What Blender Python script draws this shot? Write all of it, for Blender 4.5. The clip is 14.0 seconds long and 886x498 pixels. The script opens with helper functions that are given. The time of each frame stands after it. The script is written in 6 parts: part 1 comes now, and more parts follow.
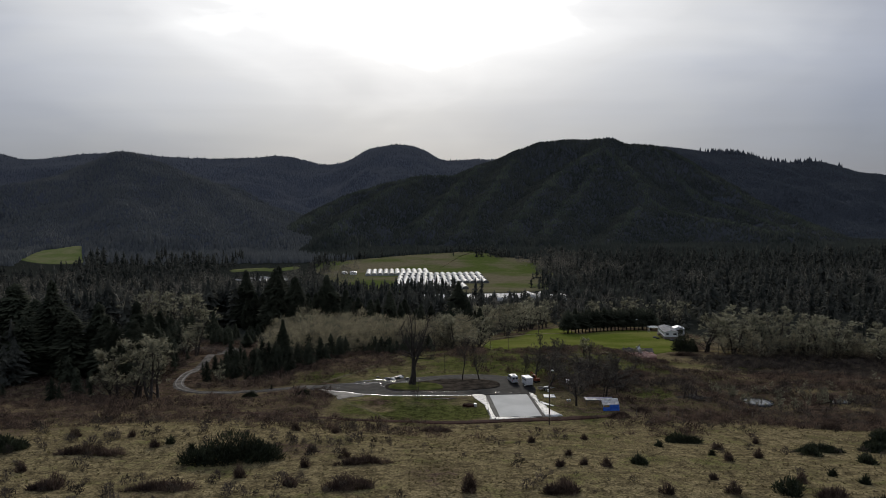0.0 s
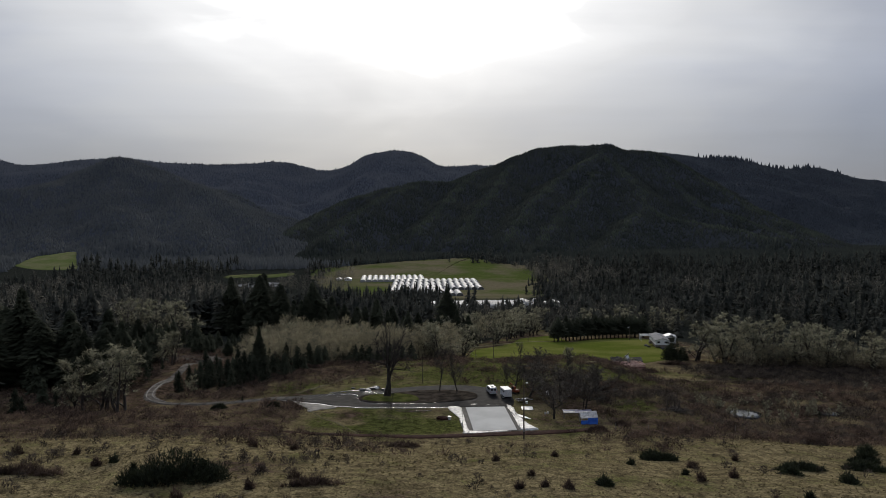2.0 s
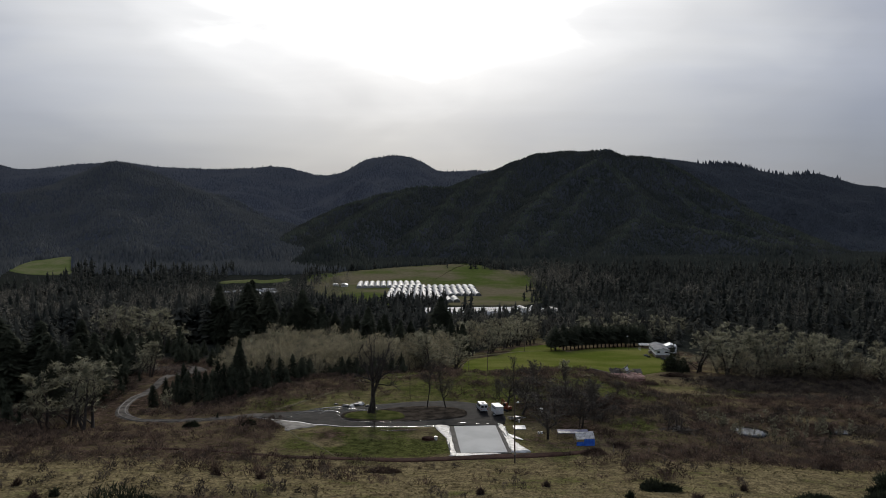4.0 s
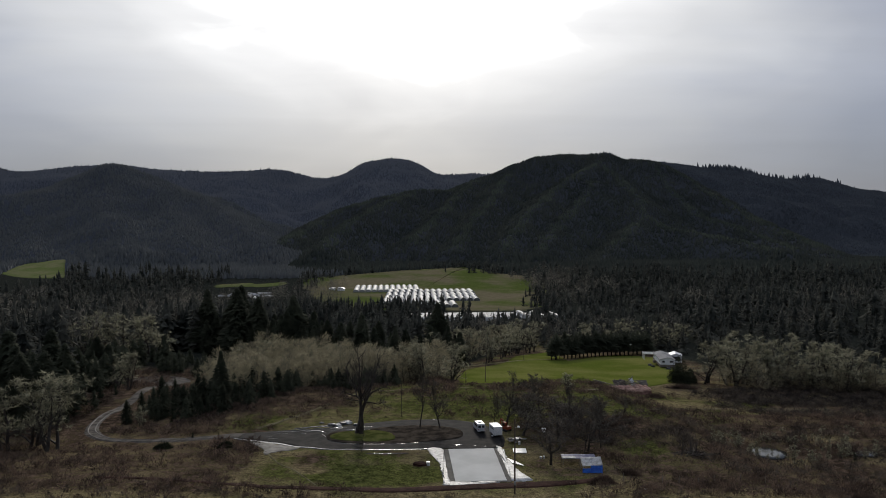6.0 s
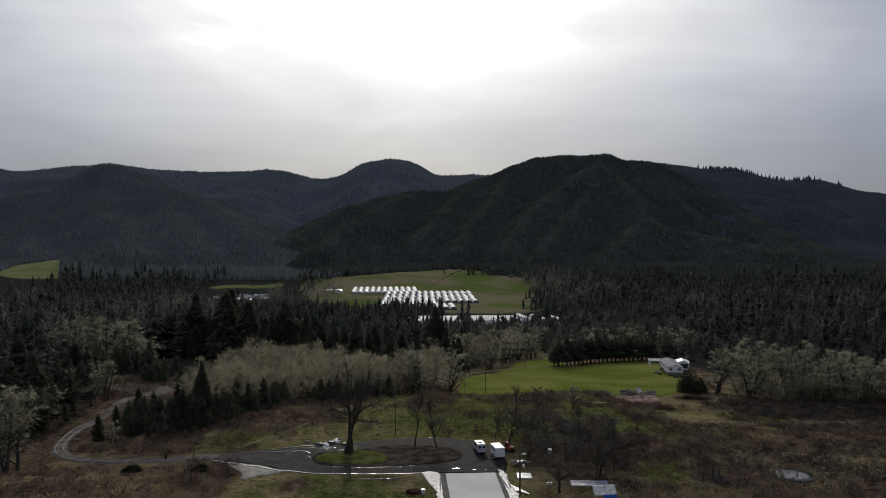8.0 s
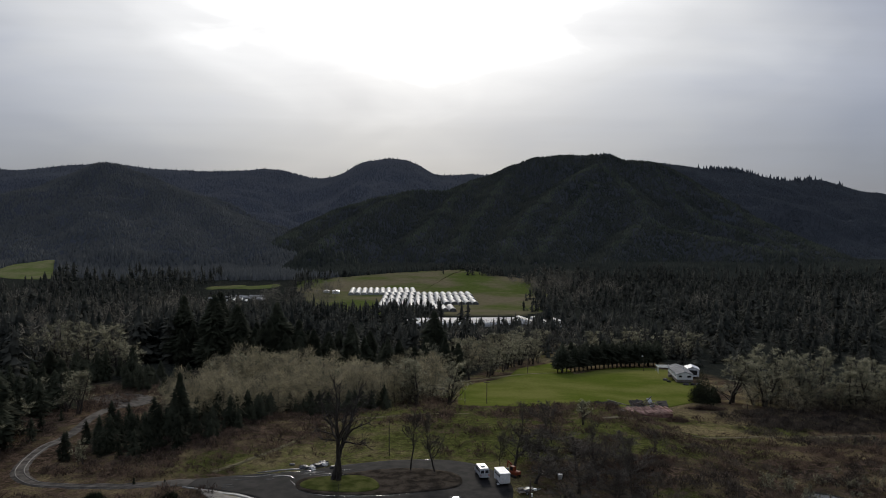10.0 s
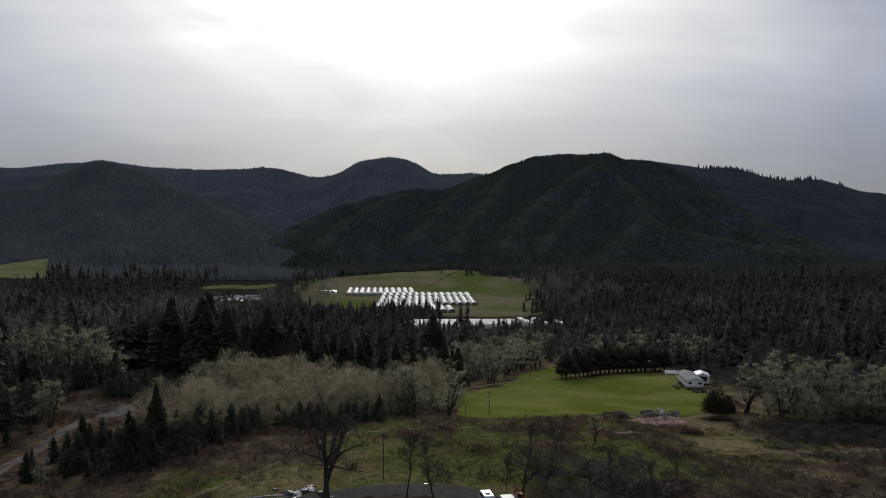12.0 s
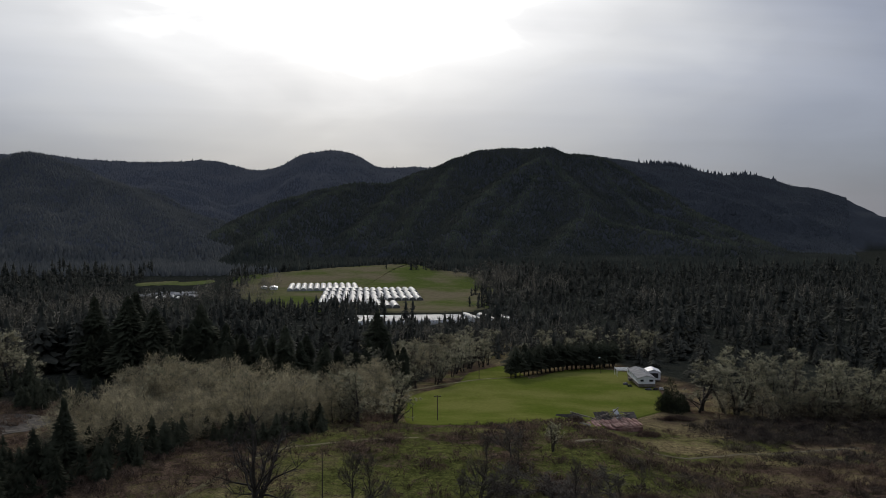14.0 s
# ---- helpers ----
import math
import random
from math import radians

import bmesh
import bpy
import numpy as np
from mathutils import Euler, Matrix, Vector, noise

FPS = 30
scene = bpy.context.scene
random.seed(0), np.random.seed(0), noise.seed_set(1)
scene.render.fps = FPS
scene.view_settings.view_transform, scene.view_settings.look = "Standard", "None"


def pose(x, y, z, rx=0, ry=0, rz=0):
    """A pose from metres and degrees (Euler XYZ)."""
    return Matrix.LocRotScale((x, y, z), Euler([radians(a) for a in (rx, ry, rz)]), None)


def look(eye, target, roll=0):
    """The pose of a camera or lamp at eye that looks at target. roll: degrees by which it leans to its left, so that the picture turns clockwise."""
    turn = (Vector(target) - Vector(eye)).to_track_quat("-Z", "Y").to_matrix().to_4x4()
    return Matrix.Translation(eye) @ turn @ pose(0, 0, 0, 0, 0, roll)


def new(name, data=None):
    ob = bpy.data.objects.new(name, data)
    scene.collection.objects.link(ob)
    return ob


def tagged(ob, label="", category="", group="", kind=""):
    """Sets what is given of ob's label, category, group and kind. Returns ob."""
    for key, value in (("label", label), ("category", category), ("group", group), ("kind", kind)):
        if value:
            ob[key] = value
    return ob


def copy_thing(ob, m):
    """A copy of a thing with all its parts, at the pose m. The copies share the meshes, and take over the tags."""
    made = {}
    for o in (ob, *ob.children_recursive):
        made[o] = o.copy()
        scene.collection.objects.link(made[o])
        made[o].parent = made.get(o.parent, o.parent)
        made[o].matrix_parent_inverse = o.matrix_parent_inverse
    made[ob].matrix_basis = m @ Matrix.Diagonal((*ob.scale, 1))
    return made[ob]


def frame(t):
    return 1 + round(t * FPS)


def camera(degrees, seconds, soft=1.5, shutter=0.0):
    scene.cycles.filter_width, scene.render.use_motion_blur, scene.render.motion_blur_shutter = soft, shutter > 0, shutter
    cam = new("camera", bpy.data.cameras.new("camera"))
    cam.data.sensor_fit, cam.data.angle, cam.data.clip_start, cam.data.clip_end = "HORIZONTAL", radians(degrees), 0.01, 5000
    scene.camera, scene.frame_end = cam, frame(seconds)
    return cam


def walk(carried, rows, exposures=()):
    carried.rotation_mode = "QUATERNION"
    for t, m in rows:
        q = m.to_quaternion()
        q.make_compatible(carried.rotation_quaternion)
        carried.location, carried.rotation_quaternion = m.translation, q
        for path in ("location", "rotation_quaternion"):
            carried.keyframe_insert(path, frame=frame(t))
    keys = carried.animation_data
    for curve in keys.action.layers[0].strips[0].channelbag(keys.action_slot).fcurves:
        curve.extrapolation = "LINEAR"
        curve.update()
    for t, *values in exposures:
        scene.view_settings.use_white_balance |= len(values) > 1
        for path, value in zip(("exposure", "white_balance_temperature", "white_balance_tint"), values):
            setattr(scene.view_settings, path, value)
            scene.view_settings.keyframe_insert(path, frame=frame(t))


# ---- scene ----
# the camera and its way: seconds, place, yaw to the left of +y, pitch, roll
WAY = (
    (0.0, -24.20, -153.53, 43.07, -3.126, -3.057, -0.376),
    (0.5, -22.33, -152.78, 43.06, -3.133, -2.930, -0.340),
    (1.0, -20.81, -151.69, 43.06, -3.148, -2.824, -0.336),
    (1.5, -19.50, -150.22, 43.04, -3.156, -2.712, -0.328),
    (2.0, -18.36, -148.43, 43.03, -3.162, -2.605, -0.327),
    (2.5, -17.39, -146.28, 43.03, -3.176, -2.497, -0.310),
    (3.0, -16.58, -143.80, 43.05, -3.194, -2.390, -0.260),
    (5.5, -13.89, -128.86, 43.40, -3.272, -2.014, -0.119),
    (6.0, -13.57, -125.52, 43.44, -3.302, -1.968, -0.074),
    (6.5, -13.25, -122.22, 43.46, -3.314, -1.934, -0.030),
    (7.0, -12.93, -118.89, 43.47, -3.326, -1.908, 0.000),
    (7.5, -12.68, -115.54, 43.46, -3.350, -1.889, 0.038),
    (8.0, -12.46, -112.11, 43.45, -3.370, -1.878, 0.072),
    (10.5, -11.42, -94.39, 43.48, -3.462, -1.891, 0.180),
    (11.0, -11.28, -91.00, 43.46, -3.466, -1.907, 0.225),
    (11.5, -11.18, -87.62, 43.44, -3.492, -1.921, 0.248),
    (12.0, -11.12, -84.30, 43.42, -3.560, -1.931, 0.275),
    (12.5, -11.02, -81.03, 43.40, -3.600, -1.935, 0.310),
    (13.0, -10.87, -77.70, 43.38, -3.849, -1.940, 0.305),
    (13.5, -10.69, -74.36, 43.35, -5.925, -1.935, 0.265),
    (14.0, -10.48, -71.00, 43.29, -7.777, -2.366, 0.240),
)
cam = camera(60.5, 14.0, soft=0.9)
METRE = 1.2  # the plan below is drawn in units of 1.2 m


def heading(x, y, z, yaw, pitch, roll):
    a, b = radians(yaw), radians(pitch)
    ahead = Vector((-math.sin(a) * math.cos(b), math.cos(a) * math.cos(b), math.sin(b)))
    eye = Vector((x, y, z)) * METRE
    return look(eye, eye + ahead, roll)


walk(cam, [(t, heading(*rest)) for t, *rest in WAY])

# ---- sky and sun: a low winter sun behind a bright cloud ----
SUN_AZ, SUN_EL = radians(-1.6), radians(23)  # azimuth to the left of +y
SUN_DIR = Vector((-math.sin(SUN_AZ) * math.cos(SUN_EL), math.cos(SUN_AZ) * math.cos(SUN_EL), math.sin(SUN_EL)))


class Nodes:
    """A small builder of shader nodes."""

    def __init__(self, tree):
        self.tree = tree
        tree.nodes.clear()

    def add(self, kind, ins=None, **props):
        node = self.tree.nodes.new(kind)
        for key, value in props.items():
            setattr(node, key, value)
        for key, value in (ins or {}).items():
            if isinstance(value, bpy.types.NodeSocket):
                self.tree.links.new(value, node.inputs[key])
            else:
                node.inputs[key].default_value = value
        return node

    def math(self, op, a, b=0.0, c=0.0, clamp=False):
        return self.add("ShaderNodeMath", {0: a, 1: b, 2: c}, operation=op, use_clamp=clamp).outputs[0]

    def mix(self, fac, a, b, blend="MIX"):
        node = self.add("ShaderNodeMix", {0: fac, 6: a, 7: b}, data_type="RGBA", blend_type=blend)
        return node.outputs[2]

    def noise(self, vector, scale, detail=4.0, rough=0.55, distort=0.0):
        return self.add("ShaderNodeTexNoise", {"Vector": vector, "Scale": scale, "Detail": detail, "Roughness": rough, "Distortion": distort}).outputs[0]

    def ramp(self, value, low, high):
        return self.add("ShaderNodeMapRange", {0: value, 1: low, 2: high}, clamp=True, interpolation_type="SMOOTHSTEP").outputs[0]


def make_sky():
    world = bpy.data.worlds.new("overcast sky")
    world.use_nodes = True
    scene.world = world
    n = Nodes(world.node_tree)
    way = n.add("ShaderNodeTexCoord").outputs["Generated"]
    sky = n.add("ShaderNodeTexSky", sky_type="NISHITA", sun_disc=False, sun_elevation=SUN_EL, sun_rotation=-SUN_AZ).outputs[0]
    # across and up, as slopes from the valley's axis; behind the valley's mouth both run out to the grey of the deck
    part = n.add("ShaderNodeSeparateXYZ", {0: way})
    ahead = n.math("MAXIMUM", part.outputs[1], 0.2)
    across, up = n.math("DIVIDE", part.outputs[0], ahead), n.math("DIVIDE", part.outputs[2], ahead)
    veil = n.add("ShaderNodeCombineXYZ", {0: n.math("MULTIPLY", across, 2.4), 1: n.math("MULTIPLY", up, 6.5), 2: 1.3}).outputs[0]
    big = n.math("SUBTRACT", n.noise(veil, 1.15, 3.0, 0.45, 0.6), 0.5)
    fine = n.math("SUBTRACT", n.noise(veil, 3.1, 5.0, 0.55, 0.5), 0.5)
    streak = n.math("SUBTRACT", n.noise(n.add("ShaderNodeCombineXYZ", {0: across, 1: n.math("MULTIPLY", up, 14.0), 2: 4.0}).outputs[0], 1.6, 4.0, 0.5, 0.3), 0.5)
    # how far a direction is from the sun behind the cloud
    ex = n.math("DIVIDE", n.math("SUBTRACT", across, 0.0), 0.325)
    ey = n.math("DIVIDE", n.math("SUBTRACT", up, 0.40), 0.215)
    away = n.math("SQRT", n.math("ADD", n.math("MULTIPLY", ex, ex), n.math("MULTIPLY", ey, ey)))
    away = n.math("ADD", away, n.math("ADD", n.math("MULTIPLY", big, 0.75), n.math("MULTIPLY", fine, 0.42)))
    tone = n.add("ShaderNodeValToRGB", {0: n.math("DIVIDE", away, 3.2, clamp=True)})
    stops = ((0.0, (4.6, 4.5, 4.3)), (0.20, (3.2, 3.15, 3.05)), (0.285, (1.25, 1.25, 1.24)), (0.325, (0.92, 0.92, 0.92)), (0.40, (0.71, 0.715, 0.725)), (0.50, (0.565, 0.58, 0.615)), (0.59, (0.425, 0.445, 0.50)), (0.72, (0.325, 0.35, 0.42)), (1.0, (0.255, 0.28, 0.345)))
    ramp = tone.color_ramp
    while len(ramp.elements) < len(stops):
        ramp.elements.new(0.5)
    for e, (where, colour) in zip(ramp.elements, stops):
        e.position, e.color = where, (*colour, 1)
    # the deck thickens towards the hills, and thins in streaks
    low = n.math("ADD", 0.70, n.math("MULTIPLY", n.ramp(up, 0.05, 0.21), 0.30))
    low = n.math("MULTIPLY", low, n.math("ADD", 1.0, n.math("ADD", n.math("MULTIPLY", streak, 0.24), n.math("MULTIPLY", fine, 0.26))))
    bright = n.add("ShaderNodeVectorMath", {0: tone.outputs[0], "Scale": low}, operation="SCALE").outputs[0]
    # an overcast sky is brightest overhead
    zenith = n.math("ADD", 1.0, n.math("MULTIPLY", n.ramp(part.outputs[2], 0.38, 0.9), 0.9))
    bright = n.add("ShaderNodeVectorMath", {0: bright, "Scale": zenith}, operation="SCALE").outputs[0]
    thin = n.mix(0.08, bright, n.mix(1.0, sky, (0.08, 0.085, 0.10, 1), "MULTIPLY"))
    back = n.add("ShaderNodeBackground", {"Color": thin, "Strength": 1.0})
    n.add("ShaderNodeOutputWorld", {0: back.outputs[0]})


make_sky()
sun = new("sun", bpy.data.lights.new("sun", "SUN"))
sun.data.energy, sun.data.angle, sun.data.color = 1.55, radians(9), (1.0, 0.92, 0.80)
sun.matrix_world = look(SUN_DIR * 100, (0, 0, 0))
scene.view_settings.exposure = 0.0


# ---- materials ----
def surface(name, a, b, rough=0.8, metal=0.0, coarse=0.4, fine=6.0, bump=0.3, depth=0.05, vary=0.25, spec=0.3, island=False, thin=0.0, grain=0.7):
    """Two tones mixed by a coarse noise, a fine grain, relief, and a change from piece to piece."""
    m = bpy.data.materials.new(name)
    m.use_nodes = True
    n = Nodes(m.node_tree)
    at = n.add("ShaderNodeTexCoord").outputs["Object"]
    one = n.ramp(n.noise(at, coarse, 4.0), 0.35, 0.65)
    two = n.noise(at, fine, 5.0, 0.65)
    tone = n.mix(one, (*a, 1), (*b, 1))
    piece = n.add("ShaderNodeNewGeometry").outputs["Random Per Island"] if island else n.add("ShaderNodeObjectInfo").outputs["Random"]
    gain = n.math("MULTIPLY", n.math("ADD", 1 - vary / 2, n.math("MULTIPLY", piece, vary)), n.math("ADD", 1 - grain / 2, n.math("MULTIPLY", two, grain)))
    tone = n.add("ShaderNodeVectorMath", {0: tone, "Scale": gain}, operation="SCALE").outputs[0]
    rel = n.add("ShaderNodeBump", {"Strength": bump, "Distance": depth, "Height": two}).outputs[0]
    rgh = n.math("ADD", rough - 0.1, n.math("MULTIPLY", two, 0.2), clamp=True)
    body = n.add("ShaderNodeBsdfPrincipled", {"Base Color": tone, "Roughness": rgh, "Metallic": metal, "Specular IOR Level": spec, "Normal": rel})
    if thin:  # leaves, lichen and blades let light through
        glow = n.add("ShaderNodeBsdfTranslucent", {"Color": tone})
        body = n.add("ShaderNodeMixShader", {0: thin, 1: body.outputs[0], 2: glow.outputs[0]})
    n.add("ShaderNodeOutputMaterial", {0: body.outputs[0]})
    return m


def ground_material():
    """Winter pasture: pale grass, mossy green and brown bramble litter by the cover of the place."""
    m = bpy.data.materials.new("pasture")
    m.use_nodes = True
    n = Nodes(m.node_tree)
    at = n.add("ShaderNodeTexCoord").outputs["Object"]
    cover = n.add("ShaderNodeSeparateColor", {0: n.add("ShaderNodeAttribute", attribute_name="cover").outputs[0]})
    patch, clump, blade = n.noise(at, 0.10, 6.0, 0.68), n.noise(at, 0.6, 6.0, 0.7), n.noise(at, 3.2, 5.0, 0.7)
    straw = n.mix(n.ramp(clump, 0.34, 0.66), (0.080, 0.064, 0.035, 1), (0.240, 0.194, 0.104, 1))
    green = n.mix(n.ramp(clump, 0.38, 0.62), (0.042, 0.047, 0.015, 1), (0.104, 0.110, 0.034, 1))
    brown = n.mix(n.ramp(clump, 0.40, 0.60), (0.022, 0.016, 0.012, 1), (0.100, 0.071, 0.051, 1))
    # forest floor litter, near black with the shade between trees in its colour
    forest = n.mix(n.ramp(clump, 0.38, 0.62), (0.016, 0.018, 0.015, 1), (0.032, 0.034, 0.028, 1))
    wet = n.math("ADD", cover.outputs[1], n.math("MULTIPLY", n.math("SUBTRACT", n.math("ADD", n.math("MULTIPLY", patch, 0.6), n.math("MULTIPLY", clump, 0.4)), 0.5), 2.6))
    tone = n.mix(n.ramp(wet, 0.3, 0.7), straw, green)
    dry = n.math("ADD", cover.outputs[0], n.math("MULTIPLY", n.math("SUBTRACT", n.math("ADD", n.math("MULTIPLY", clump, 0.6), n.math("MULTIPLY", patch, 0.4)), 0.5), 2.2))
    tone = n.mix(n.ramp(dry, 0.38, 0.62), tone, brown)
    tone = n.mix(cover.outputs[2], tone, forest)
    # blue-grey mixed in on the mountains: distance haze as ground colour
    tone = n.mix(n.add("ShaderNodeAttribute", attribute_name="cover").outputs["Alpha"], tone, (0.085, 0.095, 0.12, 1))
    gain = n.math("ADD", 0.42, n.math("MULTIPLY", n.ramp(blade, 0.34, 0.66), 1.05))
    tone = n.add("ShaderNodeVectorMath", {0: tone, "Scale": gain}, operation="SCALE").outputs[0]
    rel = n.add("ShaderNodeBump", {"Strength": 0.8, "Distance": 0.25, "Height": n.math("ADD", n.math("MULTIPLY", blade, 0.4), clump)}).outputs[0]
    body = n.add("ShaderNodeBsdfPrincipled", {"Base Color": tone, "Roughness": 1.0, "Specular IOR Level": 0.0, "Normal": rel})
    n.add("ShaderNodeOutputMaterial", {0: body.outputs[0]})
    return m


# ---- the lie of the land ----
def curve(v, *knots):
    """A smooth line through (place, height) knots."""
    p, h = np.array(knots[::2], float), np.array(knots[1::2], float)
    slope = np.gradient(h, p)
    v = np.clip(v, p[0], p[-1])
    k = np.clip(np.searchsorted(p, v, side="right") - 1, 0, len(p) - 2)
    w = p[k + 1] - p[k]
    s = (v - p[k]) / w
    return (1 + 2 * s) * (1 - s) ** 2 * h[k] + s * (1 - s) ** 2 * w * slope[k] + s * s * (3 - 2 * s) * h[k + 1] + s * s * (s - 1) * w * slope[k + 1]


def step(a, b, v):
    s = np.clip((v - a) / (b - a), 0, 1)
    return s * s * (3 - 2 * s)


def waves(x, y, size, seed=0.0):
    """Cheap smooth noise, -1 to 1, from crossed sines."""
    u, v = x / size, y / size
    return (np.sin(u * 1.7 + 1.3 * np.sin(v * 1.1 + seed) + seed) + np.sin(v * 1.9 + 1.2 * np.sin(u * 0.9 - seed) + 2 * seed) + np.sin((u + v) * 1.3 + 1.7 * np.sin((u - v) * 0.7 + seed))) / 3


# crest line of the farthest range: x along it, height above the yard
BACK = (-2600, 150, -1900, 220, -1422, 246, -1235, 212, -1045, 232, -881, 230, -735, 214, -550, 214, -401, 219, -289, 195, -232, 195, -119, 246, -24, 259, 61, 236, 109, 210, 190, 207, 263, 206, 553, 220, 867, 251, 1046, 231, 1146, 225, 1307, 193, 1428, 198, 1551, 165, 1690, 146, 1861, 62, 2200, 20, 3000, 0)
# spurs of the mountains as (x, y, height) down each of them
CREST = (299, 2230, 203, 338, 2200, 223, 411, 2180, 245, 541, 2150, 250, 609, 2120, 250, 640, 2110, 233, 721, 2100, 230, 751, 2090, 219, 800, 2020, 174, 844, 1930, 126, 884, 1750, 56, 890, 1550, 11, 871, 1350, -21)
FRONT = (565, 2050, 222, 450, 1900, 164, 395, 1820, 135, 340, 1720, 103, 272, 1560, 58, 217, 1400, 20, 179, 1270, -7)
MIDDLE = (565, 2050, 222, 580, 1960, 182, 593, 1780, 111, 568, 1640, 60, 473, 1480, 22, 400, 1330, -8, 353, 1220, -26)
INNER = (505, 1880, 158, 417, 1700, 84, 334, 1530, 39, 271, 1360, 1, 235, 1230, -20)
EASTFOOT = (568, 1640, 60, 586, 1560, 35, 642, 1450, 18, 679, 1330, 3, 714, 1230, -14)
SADDLE = (721, 2100, 226, 735, 1930, 130, 742, 1740, 62, 790, 1560, 20, 800, 1400, -8)
SHOULDER = (299, 2230, 203, 206, 2080, 166, 127, 1980, 135, 48, 1900, 133, -11, 1850, 121, -79, 1780, 102, -142, 1700, 80, -184, 1600, 53, -217, 1480, 28, -238, 1330, 5)
KNEE = (48, 1900, 133, -42, 1700, 94, -109, 1500, 52, -137, 1350, 21, -146, 1230, -2)
APRON = (206, 2080, 166, 133, 1850, 110, 64, 1600, 50, 11, 1350, 6)
CLEFT = (330, 2150, 204, 234, 1850, 118, 147, 1550, 44, 92, 1300, -3)
HILL_TOP = (-980, 1640, 30, -904, 1700, 62, -875, 1800, 118, -825, 1870, 162, -747, 1900, 198, -684, 1880, 176, -620, 1830, 149, -490, 1700, 104, -398, 1580, 69, -307, 1420, 28, -252, 1290, 3)
HILL_FRONT = (-747, 1900, 195, -673, 1650, 103, -550, 1380, 29, -493, 1250, 1)
HILL_WEST = (-875, 1800, 118, -771, 1500, 39, -685, 1300, -1)
HILL_EAST = (-620, 1830, 149, -496, 1550, 65, -393, 1300, 10)
RANGE_SPUR = (-48, 2450, 250, -112, 2200, 147, -175, 1960, 74)
RANGE_WEST = (-745, 2450, 208, -499, 2150, 116, -344, 1900, 65)
EAST_SPUR = (1163, 2450, 221, 1131, 2050, 76, 1056, 1650, -3)
EAST_END = (1443, 2450, 187, 1320, 2000, 37, 1195, 1650, -16)
FLANKS = [(0, line, 0.62) for line in (CREST, FRONT, MIDDLE, INNER, EASTFOOT, SADDLE, SHOULDER, KNEE, APRON, CLEFT)]
FLANKS += [(2, line, 0.42) for line in (HILL_TOP, HILL_FRONT, HILL_WEST, HILL_EAST)] + [(1, line, 0.34) for line in (RANGE_SPUR, RANGE_WEST)] + [(3, line, 0.36) for line in (EAST_SPUR, EAST_END)]


def mountains(x, y):
    """Height of the ranges, which range it is (0 main, 1 back, 2 western hill, 3 eastern), and how far the nearest main spur is."""
    warp = 1 + 0.22 * waves(x, y, 95.0, 1.4) + 0.10 * waves(x, y, 36.0, 3.1)
    off = np.hypot(y - 2450.0, 30.0) - 30.0
    h = curve(x, *BACK) - np.where(y < 2450, 0.30, 0.40) * off * warp
    h = h - 0.9 * np.clip(1800.0 - y, 0, 900)
    which = np.where(x < 420, 1, 3)
    spur = np.full(np.shape(x), 1e4)
    for kind, line, fall in FLANKS:
        p = np.array(line, float).reshape(-1, 3)
        for a, b in zip(p, p[1:]):
            d = b - a
            s = np.clip(((x - a[0]) * d[0] + (y - a[1]) * d[1]) / (d[0] ** 2 + d[1] ** 2), 0, 1)
            away = np.hypot(x - a[0] - s * d[0], y - a[1] - s * d[1])
            top = a[2] + s * d[2] - fall * (np.hypot(away, 16.0) - 16.0) * warp
            which, h = np.where(top > h, kind, which), np.maximum(h, top)
            if kind == 0:
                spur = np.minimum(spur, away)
    swell = np.clip((h + 40) / 60, 0, 1)
    return h + swell * (3.0 * waves(x, y, 66.0, 2.0) + 1.8 * waves(x, y, 25.0, 5.0) - 1.5), which, spur


def height(x, y):
    x, y = np.broadcast_arrays(np.asarray(x, float), np.asarray(y, float))
    h = curve(y, -400, 16, -200, 15, -100, 13.5, -63, 11, -45, 8.4, -20, 2.6, -6, 0.1, 0, 0, 35, -0.05, 55, -0.5, 75, -1.6, 100, -5.0, 125, -9.6, 160, -14.3, 228, -20, 270, -24.5, 400, -33, 560, -40, 720, -45, 900, -43, 1050, -36, 1200, -34, 2000, -40, 4600, -40)
    far = 1 - step(250, 420, y)
    h = h - 7.0 * step(38, 68, x) * step(-30, 25, y) * (1 - 0.8 * step(98, 150, y)) * far
    h = h - 0.075 * np.clip(x, 0, 90) * (1 - step(-45, -8, y))
    h = h - 0.06 * np.clip(x - 60, 0, 120) * step(30, 100, y) * (1 - 0.7 * step(130, 190, y)) * far
    h = h + 3.2 * step(-12, -60, x) * step(25, -8, y) * step(-60, -25, y) - 3.6 * step(-38, -80, x) * step(10, 42, y) * (1 - step(60, 100, y))
    h = h + 4.5 * step(-25, -110, x) * step(110, 190, y) * far
    # a low wet hollow at the pond
    h = h - 1.3 * np.exp(-(((x - 70) / 14) ** 2) - ((y - 38) / 11) ** 2)
    # small unevenness away from the levelled yard
    rough = np.clip(np.maximum(np.abs(x) - 12, np.maximum(-4 - y, y - 42)) / 12, 0, 1) * (1 - step(150, 230, y)) * (1 - 0.8 * step(104, 116, y) * step(0, 12, x) * step(125, 105, x))
    h = h + rough * (0.28 * waves(x, y, 7.0, 1.0) + 0.12 * waves(x, y, 2.3, 4.0))
    h = h + 15.0 * step(1030, 1230, y) * np.exp(-(((x + 585) / 75) ** 2))
    far = y > 980
    if far.any():
        h = np.array(h)
        h[far] = np.maximum(h[far], mountains(x[far], y[far])[0])
    return h


def ground_z(x, y):
    return float(height(x, y))


